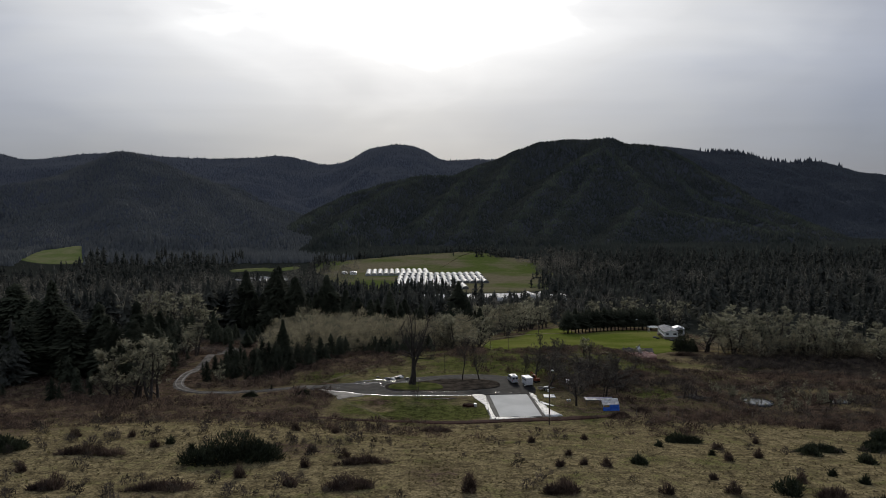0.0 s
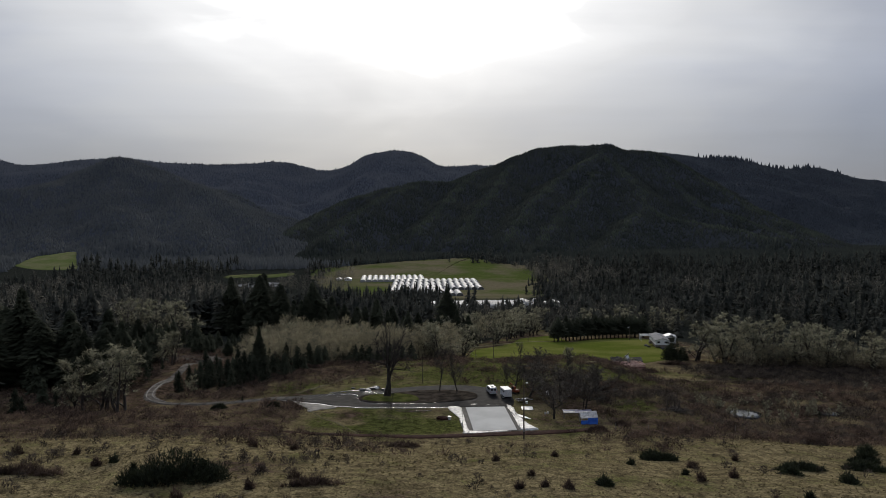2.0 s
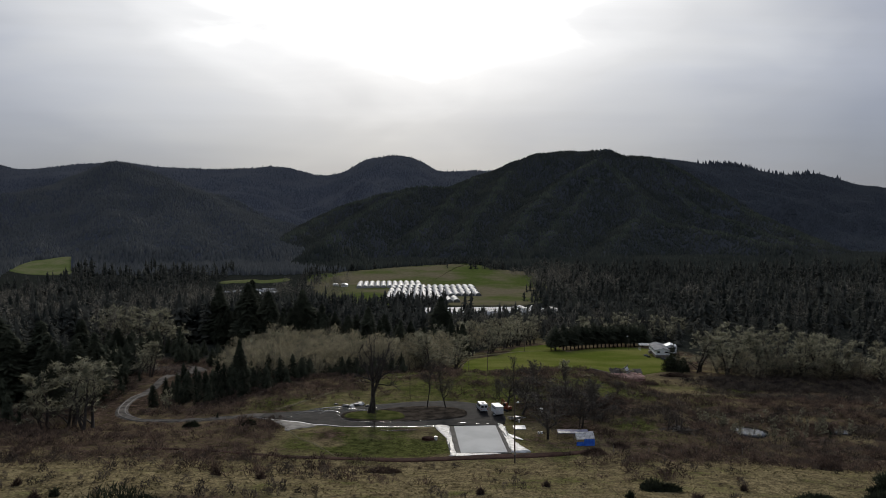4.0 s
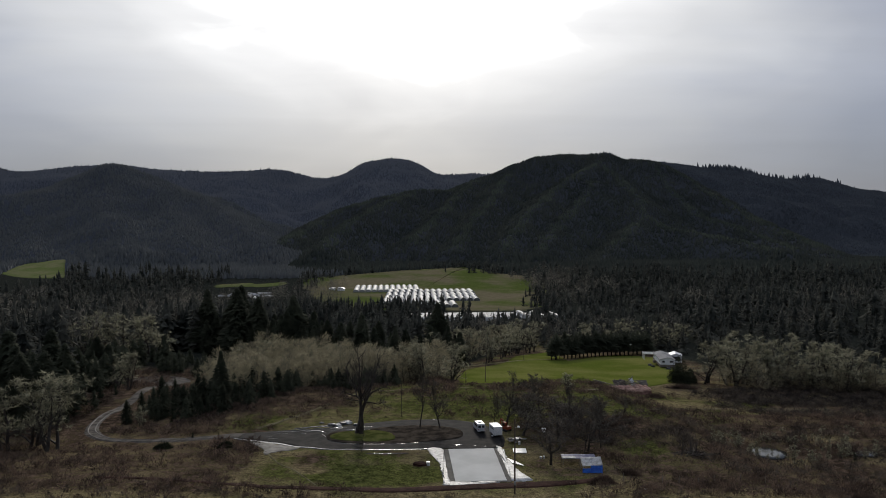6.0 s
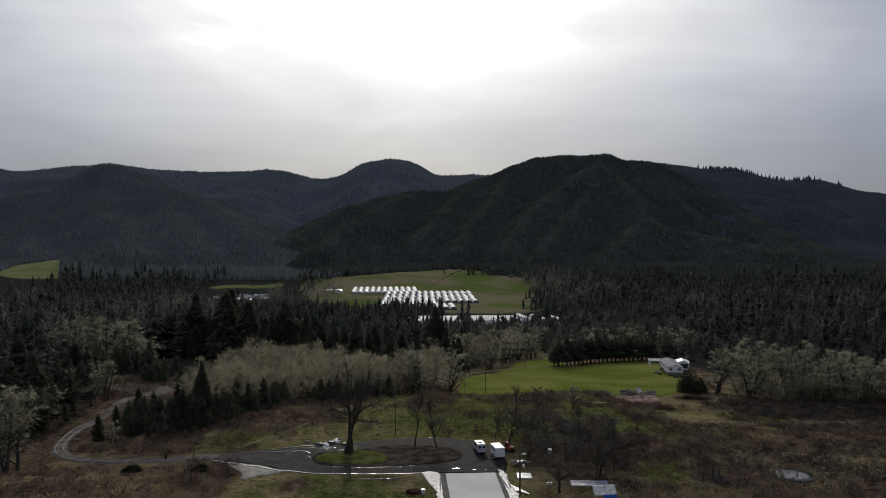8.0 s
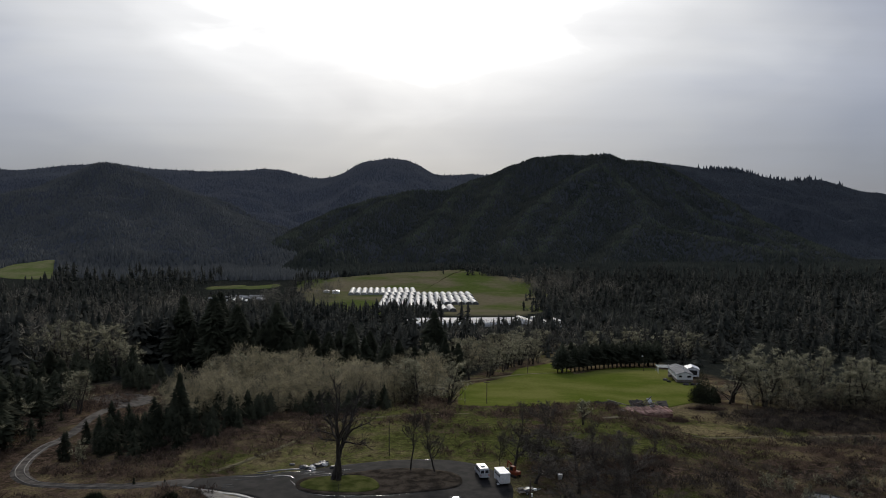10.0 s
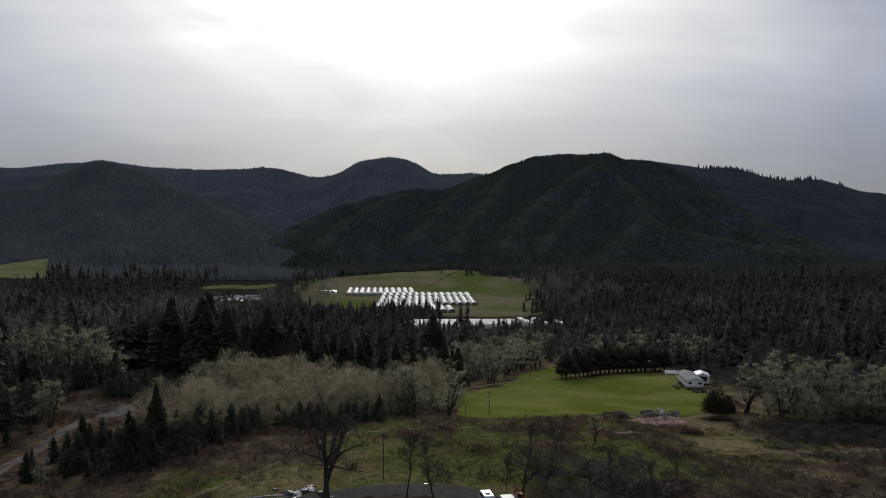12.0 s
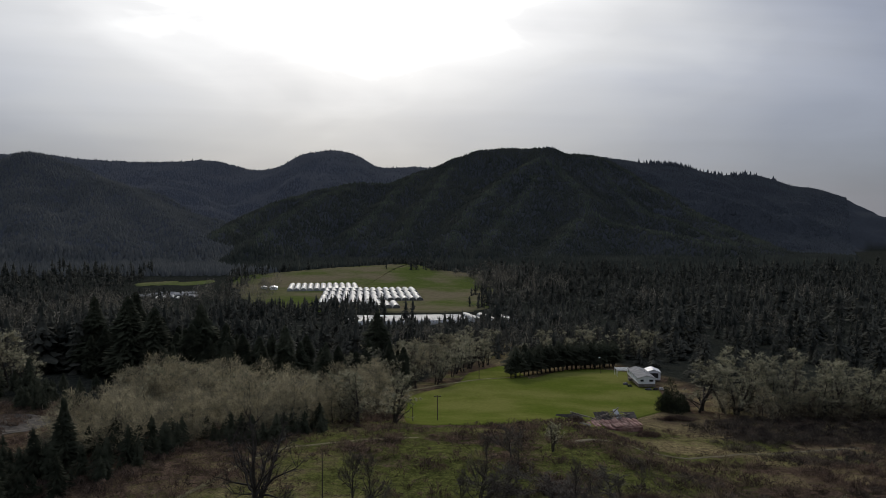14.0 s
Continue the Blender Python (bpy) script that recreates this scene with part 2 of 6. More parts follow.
def mesh_object(name, verts, faces, material, smooth=False):
    """One mesh object from plain lists."""
    me = bpy.data.meshes.new(name)
    me.from_pydata([tuple(v) for v in verts], [], faces)
    if smooth:
        me.polygons.foreach_set("use_smooth", [True] * len(me.polygons))
    me.materials.append(material)
    return new(name, me)


def grid_mesh(name, xs, ys, z, material):
    gx, gy = np.meshgrid(xs, ys)
    verts = np.stack([gx, gy, z(gx, gy)], -1).reshape(-1, 3)
    nx, ny = len(xs), len(ys)
    i = (np.arange(ny - 1)[:, None] * nx + np.arange(nx - 1)).ravel()
    faces = np.stack([i, i + 1, i + nx + 1, i + nx], 1)
    me = bpy.data.meshes.new(name)
    me.vertices.add(len(verts))
    me.vertices.foreach_set("co", verts.ravel())
    me.loops.add(4 * len(faces))
    me.loops.foreach_set("vertex_index", faces.ravel())
    me.polygons.add(len(faces))
    me.polygons.foreach_set("loop_start", np.arange(len(faces)) * 4)
    me.polygons.foreach_set("use_smooth", np.ones(len(faces), bool))
    me.update(calc_edges=True)
    me.materials.append(material)
    return new(name, me), verts


def graded(near_lo, near_hi, pitch, far_lo, far_hi, grow):
    line, s, v = list(np.arange(near_lo, near_hi, pitch)), pitch, near_hi
    while v < far_hi:
        line.append(v)
        s = min(s * grow, 27 if v < 2500 else 150)
        v += s
    line.append(far_hi)
    s, v = pitch, near_lo
    while True:
        s = min(s * grow, 27 if v > -1900 else 150)
        v -= s
        if v <= far_lo:
            break
        line.insert(0, v)
    line.insert(0, far_lo)
    return np.array(line)


PASTURE = ground_material()
COLUMNS, ROWS = graded(-125, 135, 1.9, -4600, 4600, 1.08), graded(-90, 215, 1.9, -3000, 4600, 1.05)
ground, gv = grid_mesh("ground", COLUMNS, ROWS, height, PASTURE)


def slope_z(x, y):
    """The height of the ground sheet itself, between its grid lines."""
    i = np.clip(np.searchsorted(COLUMNS, x) - 1, 0, len(COLUMNS) - 2)
    j = np.clip(np.searchsorted(ROWS, y) - 1, 0, len(ROWS) - 2)
    u, v = (x - COLUMNS[i]) / (COLUMNS[i + 1] - COLUMNS[i]), (y - ROWS[j]) / (ROWS[j + 1] - ROWS[j])
    low = height(COLUMNS[i], ROWS[j]) * (1 - u) + height(COLUMNS[i + 1], ROWS[j]) * u
    high = height(COLUMNS[i], ROWS[j + 1]) * (1 - u) + height(COLUMNS[i + 1], ROWS[j + 1]) * u
    return low * (1 - v) + high * v


def brown_cover(x, y):
    """How much bramble and dead bracken stands over the grass, 0 to 1."""
    c = 0.18 + 0.55 * step(-14, 4, y) * step(60, 20, np.abs(x + 0)) * 0.4
    c = c + (0.46 + 0.5 * waves(x, y, 6.0, 4.0) + 0.3 * waves(x, y, 15.0, 9.0)) * step(30, 50, x) * step(-14, 8, y) * (1 - 0.5 * step(58, 74, y) * step(100, 84, x)) + 0.65 * step(14, 32, x) * step(-15, -5, y) * step(8, -2, y) + 0.7 * step(-30, -46, x) * step(-22, -8, y)
    c = c + 0.35 * step(42, 60, y) * step(-30, 10, x) + 0.6 * step(-16, -32, x) * step(42, 62, y) + 0.22 * step(12, 24, x) * step(62, 46, x) * step(6, 18, y)
    c = c + 0.45 * step(40, 52, x) * step(-6, 6, y) * step(64, 52, y) + (-0.06 + 0.55 * waves(x, y, 7.0, 2.5)) * step(-20, -8, x) * step(46, 34, x) * step(42, 52, y)
    c = c + 0.9 * np.clip(waves(x, y, 10.0, 3.0) + 0.15, 0, 1) * step(-12, -26, y) * step(-5, -28, x)
    c = c + 0.42 * step(7, 11, x) * step(46, 34, x) * step(0, 4, y) * step(44, 36, y)
    c = c - 0.75 * step(92, 100, y) * step(126, 112, y) * step(32, 45, x) * step(118, 98, x)
    return np.clip(c * (1 - step(280, 330, y)), 0, 1)


gx, gy = gv[:, 0], gv[:, 1]
cover = np.zeros((len(gv), 4), np.float32)
cover[:, 0] = 0.6 * brown_cover(gx, gy)
lawn = step(8, 14, gx + 46) * step(-6.5, -9, gx) * step(-0.5, 2.5, gy) * step(20, 17, gy)
cover[:, 1] = 0.30 + (0.2 + 0.25 * waves(gx, gy, 9.0, 1.0)) * step(0, 20, gx) * step(36, 60, gy) * step(135, 118, gy) + 0.2 * step(-8, 4, gy) * step(60, 45, np.abs(gx)) + 0.22 * step(-30, 0, gx) * step(30, 15, gx) * step(30, 50, gy) * step(130, 100, gy) + (0.02 + 0.5 * waves(gx, gy, 3.2, 3.0) + 0.55 * step(-26, -18, gx) * step(10, 5, gy)) * lawn
cover[:, 0] = np.clip(cover[:, 0] + (0.22 + 0.35 * waves(gx, gy, 4.0, 8.0) - 0.5 * step(-26, -18, gx) * step(10, 5, gy)) * lawn, 0, 1)
for px, py, size, gain in [(33, 17, 5, 0.7), (6, 58, 8, 0.8), (14, 50, 7, 0.7), (-22, 5, 8, 0.6), (-14, 4, 6, 0.6), (52, 84, 14, 0.5), (-46, 44, 7, 0.5), (30, 58, 7, 0.5), (46, 52, 9, 0.5)]:
    spot = np.exp(-(((gx - px) / size) ** 2) - ((gy - py) / size) ** 2)
    cover[:, 1] += 0.6 * gain * spot
    cover[:, 0] *= 1 - 0.6 * spot
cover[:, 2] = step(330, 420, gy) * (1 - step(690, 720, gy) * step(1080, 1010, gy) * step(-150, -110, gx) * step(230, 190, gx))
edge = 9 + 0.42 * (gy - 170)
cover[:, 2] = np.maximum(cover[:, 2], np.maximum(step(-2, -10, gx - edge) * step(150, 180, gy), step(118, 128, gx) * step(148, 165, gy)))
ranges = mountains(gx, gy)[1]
# how much haze tint each range's ground gets
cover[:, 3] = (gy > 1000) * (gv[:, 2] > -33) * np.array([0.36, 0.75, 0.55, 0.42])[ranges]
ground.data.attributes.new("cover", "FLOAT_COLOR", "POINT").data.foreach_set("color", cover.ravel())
tagged(ground, "uneven winter pasture rising to forested mountains", "ground", kind="structure")


# ---- helpers for things ----
def tri_mesh(name, verts, tris, material):
    verts, tris = np.asarray(verts, np.float32), np.asarray(tris, np.int32)
    me = bpy.data.meshes.new(name)
    me.vertices.add(len(verts))
    me.vertices.foreach_set("co", verts.ravel())
    me.loops.add(3 * len(tris))
    me.loops.foreach_set("vertex_index", tris.ravel())
    me.polygons.add(len(tris))
    me.polygons.foreach_set("loop_start", np.arange(len(tris)) * 3)
    me.update(calc_edges=True)
    me.materials.append(material)
    return me


def part(name, data, material, parent, label=""):
    """One mesh object under a thing; data: a mesh, or a bmesh that is used up."""
    if isinstance(data, bmesh.types.BMesh):
        me = bpy.data.meshes.new(name)
        data.to_mesh(me)
        data.free()
        me.materials.append(material)
        data = me
    ob = new(name, data)
    ob.parent = parent
    return tagged(ob, label)


def thing(name, m, label, category, group=""):
    ob = new(name)
    ob.empty_display_size = 0.5
    ob.matrix_world = m
    return tagged(ob, label, category, group)


def box(bm, lo, hi, bevel=0.0):
    """A box from corner to corner, its edges rounded."""
    lo, hi = Vector(lo), Vector(hi)
    made = bmesh.ops.create_cube(bm, size=1, matrix=Matrix.Translation((lo + hi) / 2) @ Matrix.Diagonal((*(hi - lo), 1)))
    if bevel:
        edges = list({e for v in made["verts"] for e in v.link_edges})
        bmesh.ops.bevel(bm, geom=edges, offset=bevel, segments=2, affect="EDGES", profile=0.5)
    return bm


def rod(bm, a, b, r0, r1=None, sides=8):
    a, b = Vector(a), Vector(b)
    turn = (b - a).to_track_quat("Z", "Y").to_matrix().to_4x4()
    bmesh.ops.create_cone(bm, cap_ends=True, segments=sides, radius1=r0, radius2=r0 if r1 is None else r1, depth=(b - a).length, matrix=Matrix.Translation((a + b) / 2) @ turn)
    return bm


def smooth_ring(points, n):
    """A closed smooth outline through the points."""
    p = np.array(points, float)
    k, s = np.divmod(np.arange(len(p) * n), n)
    s = (s / n)[:, None]
    a, b, c, d = (p[(k + j) % len(p)] for j in (-1, 0, 1, 2))
    return 0.5 * (2 * b + (c - a) * s + (2 * a - 5 * b + 4 * c - d) * s**2 + (3 * b - a - 3 * c + d) * s**3)


def smooth_line(points, n):
    p = np.array(points, float)
    p = np.vstack([2 * p[0] - p[1], p, 2 * p[-1] - p[-2]])
    out = []
    for k in range(1, len(p) - 2):
        a, b, c, d = p[k - 1 : k + 3]
        for s in np.arange(n) / n:
            out.append(0.5 * (2 * b + (c - a) * s + (2 * a - 5 * b + 4 * c - d) * s**2 + (3 * b - a - 3 * c + d) * s**3))
    return np.array(out + [p[-2]])


def sheet(name, outline, centre, lift, material, rings=14, wobble=0.0, level=None, n=6):
    """A draped patch of ground with a rim that goes down into the soil."""
    ring = smooth_ring(outline, n)
    ring = ring + wobble * np.stack([waves(ring[:, 0] * 5, ring[:, 1] * 5, 3.0, 1.0), waves(ring[:, 0] * 5, ring[:, 1] * 5, 3.0, 2.0)], 1)
    c, m = np.array(centre, float), len(ring)
    xy = np.vstack([c + (ring - c) * f for f in np.linspace(1, 0.02, rings)])
    z = (slope_z(xy[:, 0], xy[:, 1]) + lift) if level is None else np.full(len(xy), level)
    verts = np.column_stack([xy, z])
    low = verts[:m].copy()
    low[:, 2] -= 0.35 + lift
    low[:, :2] = c + (low[:, :2] - c) * 1.004
    verts = np.vstack([verts, low])
    base = rings * m
    faces = [(r * m + i, r * m + (i + 1) % m, (r + 1) * m + (i + 1) % m, (r + 1) * m + i) for r in range(rings - 1) for i in range(m)]
    faces.append([(rings - 1) * m + i for i in range(m)])
    faces += [(base + i, base + (i + 1) % m, (i + 1) % m, i) for i in range(m)]
    return mesh_object(name, verts, faces, material, True)


def ribbon(name, points, lift, material, across=6, n=6, crown=0.0):
    """A draped strip along (x, y, width) points, with edges that go into the soil."""
    line = smooth_line(points, n)
    way = np.gradient(line[:, :2], axis=0)
    side = np.stack([way[:, 1], -way[:, 0]], 1) / np.linalg.norm(way, axis=1)[:, None]
    rows = []
    for j, f in enumerate(np.linspace(-0.5, 0.5, across)):
        xy = line[:, :2] + side * (line[:, 2] * f + 0.12 * line[:, 2] * waves(line[:, 0] * 4, line[:, 1] * 4 + 9 * f, 4.0, f) * (abs(f) > 0.49))[:, None]
        edge = -0.3 if j in (0, across - 1) else lift + crown * (1 - 4 * f * f)
        rows.append(np.column_stack([xy, slope_z(xy[:, 0], xy[:, 1]) + edge]))
    verts = np.stack(rows, 1).reshape(-1, 3)
    faces = [(i * across + j, i * across + j + 1, (i + 1) * across + j + 1, (i + 1) * across + j) for i in range(len(line) - 1) for j in range(across - 1)]
    return mesh_object(name, verts, faces, material, True)


# ---- vegetation materials ----
CONIFER = surface("conifer needles", (0.025, 0.029, 0.019), (0.050, 0.054, 0.035), 0.95, coarse=0.3, fine=3.0, bump=0.5, vary=0.7, spec=0.03, thin=0.15)
FOREST = surface("valley conifers", (0.026, 0.029, 0.025), (0.074, 0.074, 0.060), 0.95, coarse=0.13, fine=0.4, bump=0.0, vary=0.4, spec=0.03, island=True, thin=0.15)
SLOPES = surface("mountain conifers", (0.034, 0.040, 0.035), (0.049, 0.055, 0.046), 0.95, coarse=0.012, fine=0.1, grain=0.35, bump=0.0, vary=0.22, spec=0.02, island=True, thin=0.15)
# same conifers made lighter: light on the spur crests put into colour
SPURS = surface("spur conifers lightened as lit", (0.047, 0.056, 0.044), (0.068, 0.077, 0.059), 0.95, coarse=0.012, fine=0.1, grain=0.35, bump=0.0, vary=0.2, spec=0.02, island=True, thin=0.2)
# next three: paler and bluer by range, haze painted into the base colour
EASTERN = surface("haze-tinted eastern conifers", (0.054, 0.062, 0.074), (0.066, 0.075, 0.086), 0.95, coarse=0.012, fine=0.1, grain=0.3, bump=0.0, vary=0.15, spec=0.02, island=True, thin=0.15)
HILL = surface("haze-tinted hill conifers", (0.078, 0.085, 0.087), (0.098, 0.104, 0.103), 0.95, coarse=0.008, fine=0.1, grain=0.3, bump=0.0, vary=0.15, spec=0.02, island=True, thin=0.15)
RANGE = surface("haze-tinted far conifers", (0.106, 0.116, 0.134), (0.122, 0.132, 0.150), 0.95, coarse=0.008, fine=0.1, grain=0.25, bump=0.0, vary=0.12, spec=0.02, island=True, thin=0.2)
WOODS = surface("bare woods", (0.07, 0.066, 0.056), (0.175, 0.165, 0.138), 0.9, coarse=0.1, fine=2.0, vary=0.8, spec=0.1, island=True, thin=0.4)
BARK = surface("dark wet bark", (0.022, 0.018, 0.015), (0.05, 0.042, 0.034), 0.75, coarse=1.5, fine=9.0, bump=0.6, vary=0.3)
TWIG = surface("grey brown twigs", (0.056, 0.049, 0.042), (0.105, 0.092, 0.076), 0.85, coarse=0.4, fine=4.0, vary=0.4, spec=0.15, thin=0.2)
LICHEN = surface("lichen on twigs", (0.120, 0.117, 0.082), (0.36, 0.35, 0.25), 0.9, coarse=0.6, fine=3.0, vary=0.45, spec=0.1, thin=0.6)
ALDER = surface("young alder twigs", (0.090, 0.082, 0.063), (0.33, 0.298, 0.195), 0.9, coarse=0.5, fine=3.0, vary=0.6, spec=0.1, thin=0.5)
BRAMBLE = surface("bare bramble canes", (0.036, 0.026, 0.022), (0.140, 0.100, 0.076), 0.9, coarse=0.30, fine=2.0, vary=0.8, spec=0.1, island=True, thin=0.35)
GORSE = surface("evergreen bush leaves", (0.022, 0.027, 0.017), (0.046, 0.053, 0.030), 0.8, coarse=0.6, fine=4.0, vary=0.5, spec=0.1, thin=0.2)
TUSSOCK = surface("dry grass blades", (0.13, 0.108, 0.056), (0.25, 0.21, 0.12), 0.9, coarse=0.07, fine=1.0, vary=0.7, spec=0.1, island=True, thin=0.6)
RNG = np.random.default_rng(7)


# ---- trees ----
def conifer_shape(rng, h, r, tiers, blades, bare=0.06, full=1.0, sides=7):
    """Tiers of drooping boughs over a dark heart of foliage, with an uneven outline."""
    k = np.repeat(np.arange(tiers), blades) + rng.uniform(-0.95, 0.95, tiers * blades)
    f = np.clip(k / tiers, 0, 1)
    z = h * (bare + (0.95 - bare) * f)
    a = rng.uniform(0, 2 * math.pi, len(k))
    lobes = 1 + 0.20 * np.sin(2 * a + 7 * f + rng.uniform(0, 6)) + 0.14 * np.sin(17 * f + rng.uniform(0, 6))
    rad = (r * np.minimum((1 - f) ** 0.66, 0.55 + 2.6 * f) + 0.012 * h) * rng.uniform(0.62, 1.12, len(k)) * lobes
    w = full * (rad * rng.uniform(0.10, 0.20, len(k)) + 0.006 * h)
    ca, sa = np.cos(a), np.sin(a)
    start = rad * rng.uniform(0.2, 0.5, len(k))
    droop = rng.uniform(-0.05, 0.40, len(k)) * rad
    root = np.stack([ca * start, sa * start, z + 0.06 * rad + 0.012 * h], 1)
    tip = np.stack([ca * rad, sa * rad, z - droop], 1)
    mid = 0.66 * rad
    left = np.stack([ca * mid - sa * w, sa * mid + ca * w, z - 0.45 * droop - 0.3 * w], 1)
    right = np.stack([ca * mid + sa * w, sa * mid - ca * w, z - 0.45 * droop - 0.3 * w], 1)
    n = len(k)
    i = np.arange(n)
    v = [root, left, tip, right]
    t = [np.stack([i, i + n, i + 2 * n], 1), np.stack([i, i + 2 * n, i + 3 * n], 1)]
    m = 4 * n
    for f0, f1 in ((0.0, 0.5), (0.32, 0.76), (0.6, 0.97)):
        b = np.arange(sides) * 2 * math.pi / sides + rng.uniform(0, 6)
        rr = r * min((1 - f0) ** 0.8, 0.62) * rng.uniform(0.30, 0.62, sides)
        v += [np.stack([np.cos(b) * rr, np.sin(b) * rr, h * (bare + (1 - bare) * f0) + h * 0.03 * rng.normal(size=sides)], 1), np.array([[0, 0, h * (bare + (1 - bare) * f1)]])]
        q = np.arange(sides)
        t.append(np.stack([m + q, m + (q + 1) % sides, np.full(sides, m + sides)], 1))
        m += sides + 1
    return np.vstack(v), np.vstack(t)


def small_conifer_shape(rng, h, r, tiers=1, sides=5):
    """A far conifer: a few ragged cones on one another."""
    v, t = [], []
    for k in range(tiers):
        f = k / tiers
        z0, z1 = h * 0.02, h
        rad = r * (1 - f) ** 0.9
        a = np.arange(sides) * 2 * math.pi / sides + rng.uniform(0, 6)
        ring = np.stack([np.cos(a) * rad * rng.uniform(0.65, 1.25, sides), np.sin(a) * rad * rng.uniform(0.65, 1.25, sides), z0 + rng.uniform(-0.06, 0.06, sides) * h], 1)
        m = sum(len(q) for q in v)
        v += [ring, [[0, 0, min(z1, h)]]]
        t += [(m + i, m + (i + 1) % sides, m + sides) for i in range(sides)]
    return np.vstack(v), np.array(t)


class Limbs:
    """Collects tapered limbs and thin twigs."""

    def __init__(self):
        self.v, self.t, self.n = [], [], 0

    def add(self, v, t):
        self.v.append(np.asarray(v, float))
        self.t.append(np.asarray(t, int) + self.n)
        self.n += len(v)

    def tube(self, points, radii, sides):
        points = np.asarray(points, float)
        way = np.gradient(points, axis=0)
        way /= np.linalg.norm(way, axis=1)[:, None] + 1e-9
        u = np.cross(way, (0.31, 0.22, 0.93))
        u /= np.linalg.norm(u, axis=1)[:, None] + 1e-9
        w = np.cross(way, u)
        a = np.arange(sides) * 2 * math.pi / sides
        ring = points[:, None] + np.asarray(radii)[:, None, None] * (np.cos(a)[None, :, None] * u[:, None] + np.sin(a)[None, :, None] * w[:, None])
        m = len(points)
        i, j = np.meshgrid(np.arange(m - 1), np.arange(sides), indexing="ij")
        i, j, k = i.ravel(), j.ravel(), (j.ravel() + 1) % sides
        a0, a1, b0, b1 = i * sides + j, i * sides + k, (i + 1) * sides + j, (i + 1) * sides + k
        self.add(ring.reshape(-1, 3), np.vstack([np.stack([a0, a1, b1], 1), np.stack([a0, b1, b0], 1)]))

    def blades(self, base, tip, width, rng):
        """Thin triangles from base to tip."""
        base, tip = np.atleast_2d(base), np.atleast_2d(tip)
        side = np.cross(tip - base, rng.normal(size=base.shape))
        side *= (np.asarray(width) / (np.linalg.norm(side, axis=1) + 1e-9))[:, None] / 2
        n, i = len(base), np.arange(len(base))
        self.add(np.vstack([base - side, base + side, tip]), np.stack([i, i + n, i + 2 * n], 1))

    def flecks(self, places, size, rng):
        n = len(places)
        v = places[:, None] + rng.normal(size=(n, 3, 3)) * np.asarray(size).reshape(-1, 1, 1) * 0.6
        self.add(v.reshape(-1, 3), np.arange(3 * n).reshape(-1, 3))

    def mesh(self, name, material):
        return tri_mesh(name, np.vstack(self.v), np.vstack(self.t), material)


def unit(v):
    return v / (np.linalg.norm(v) + 1e-9)


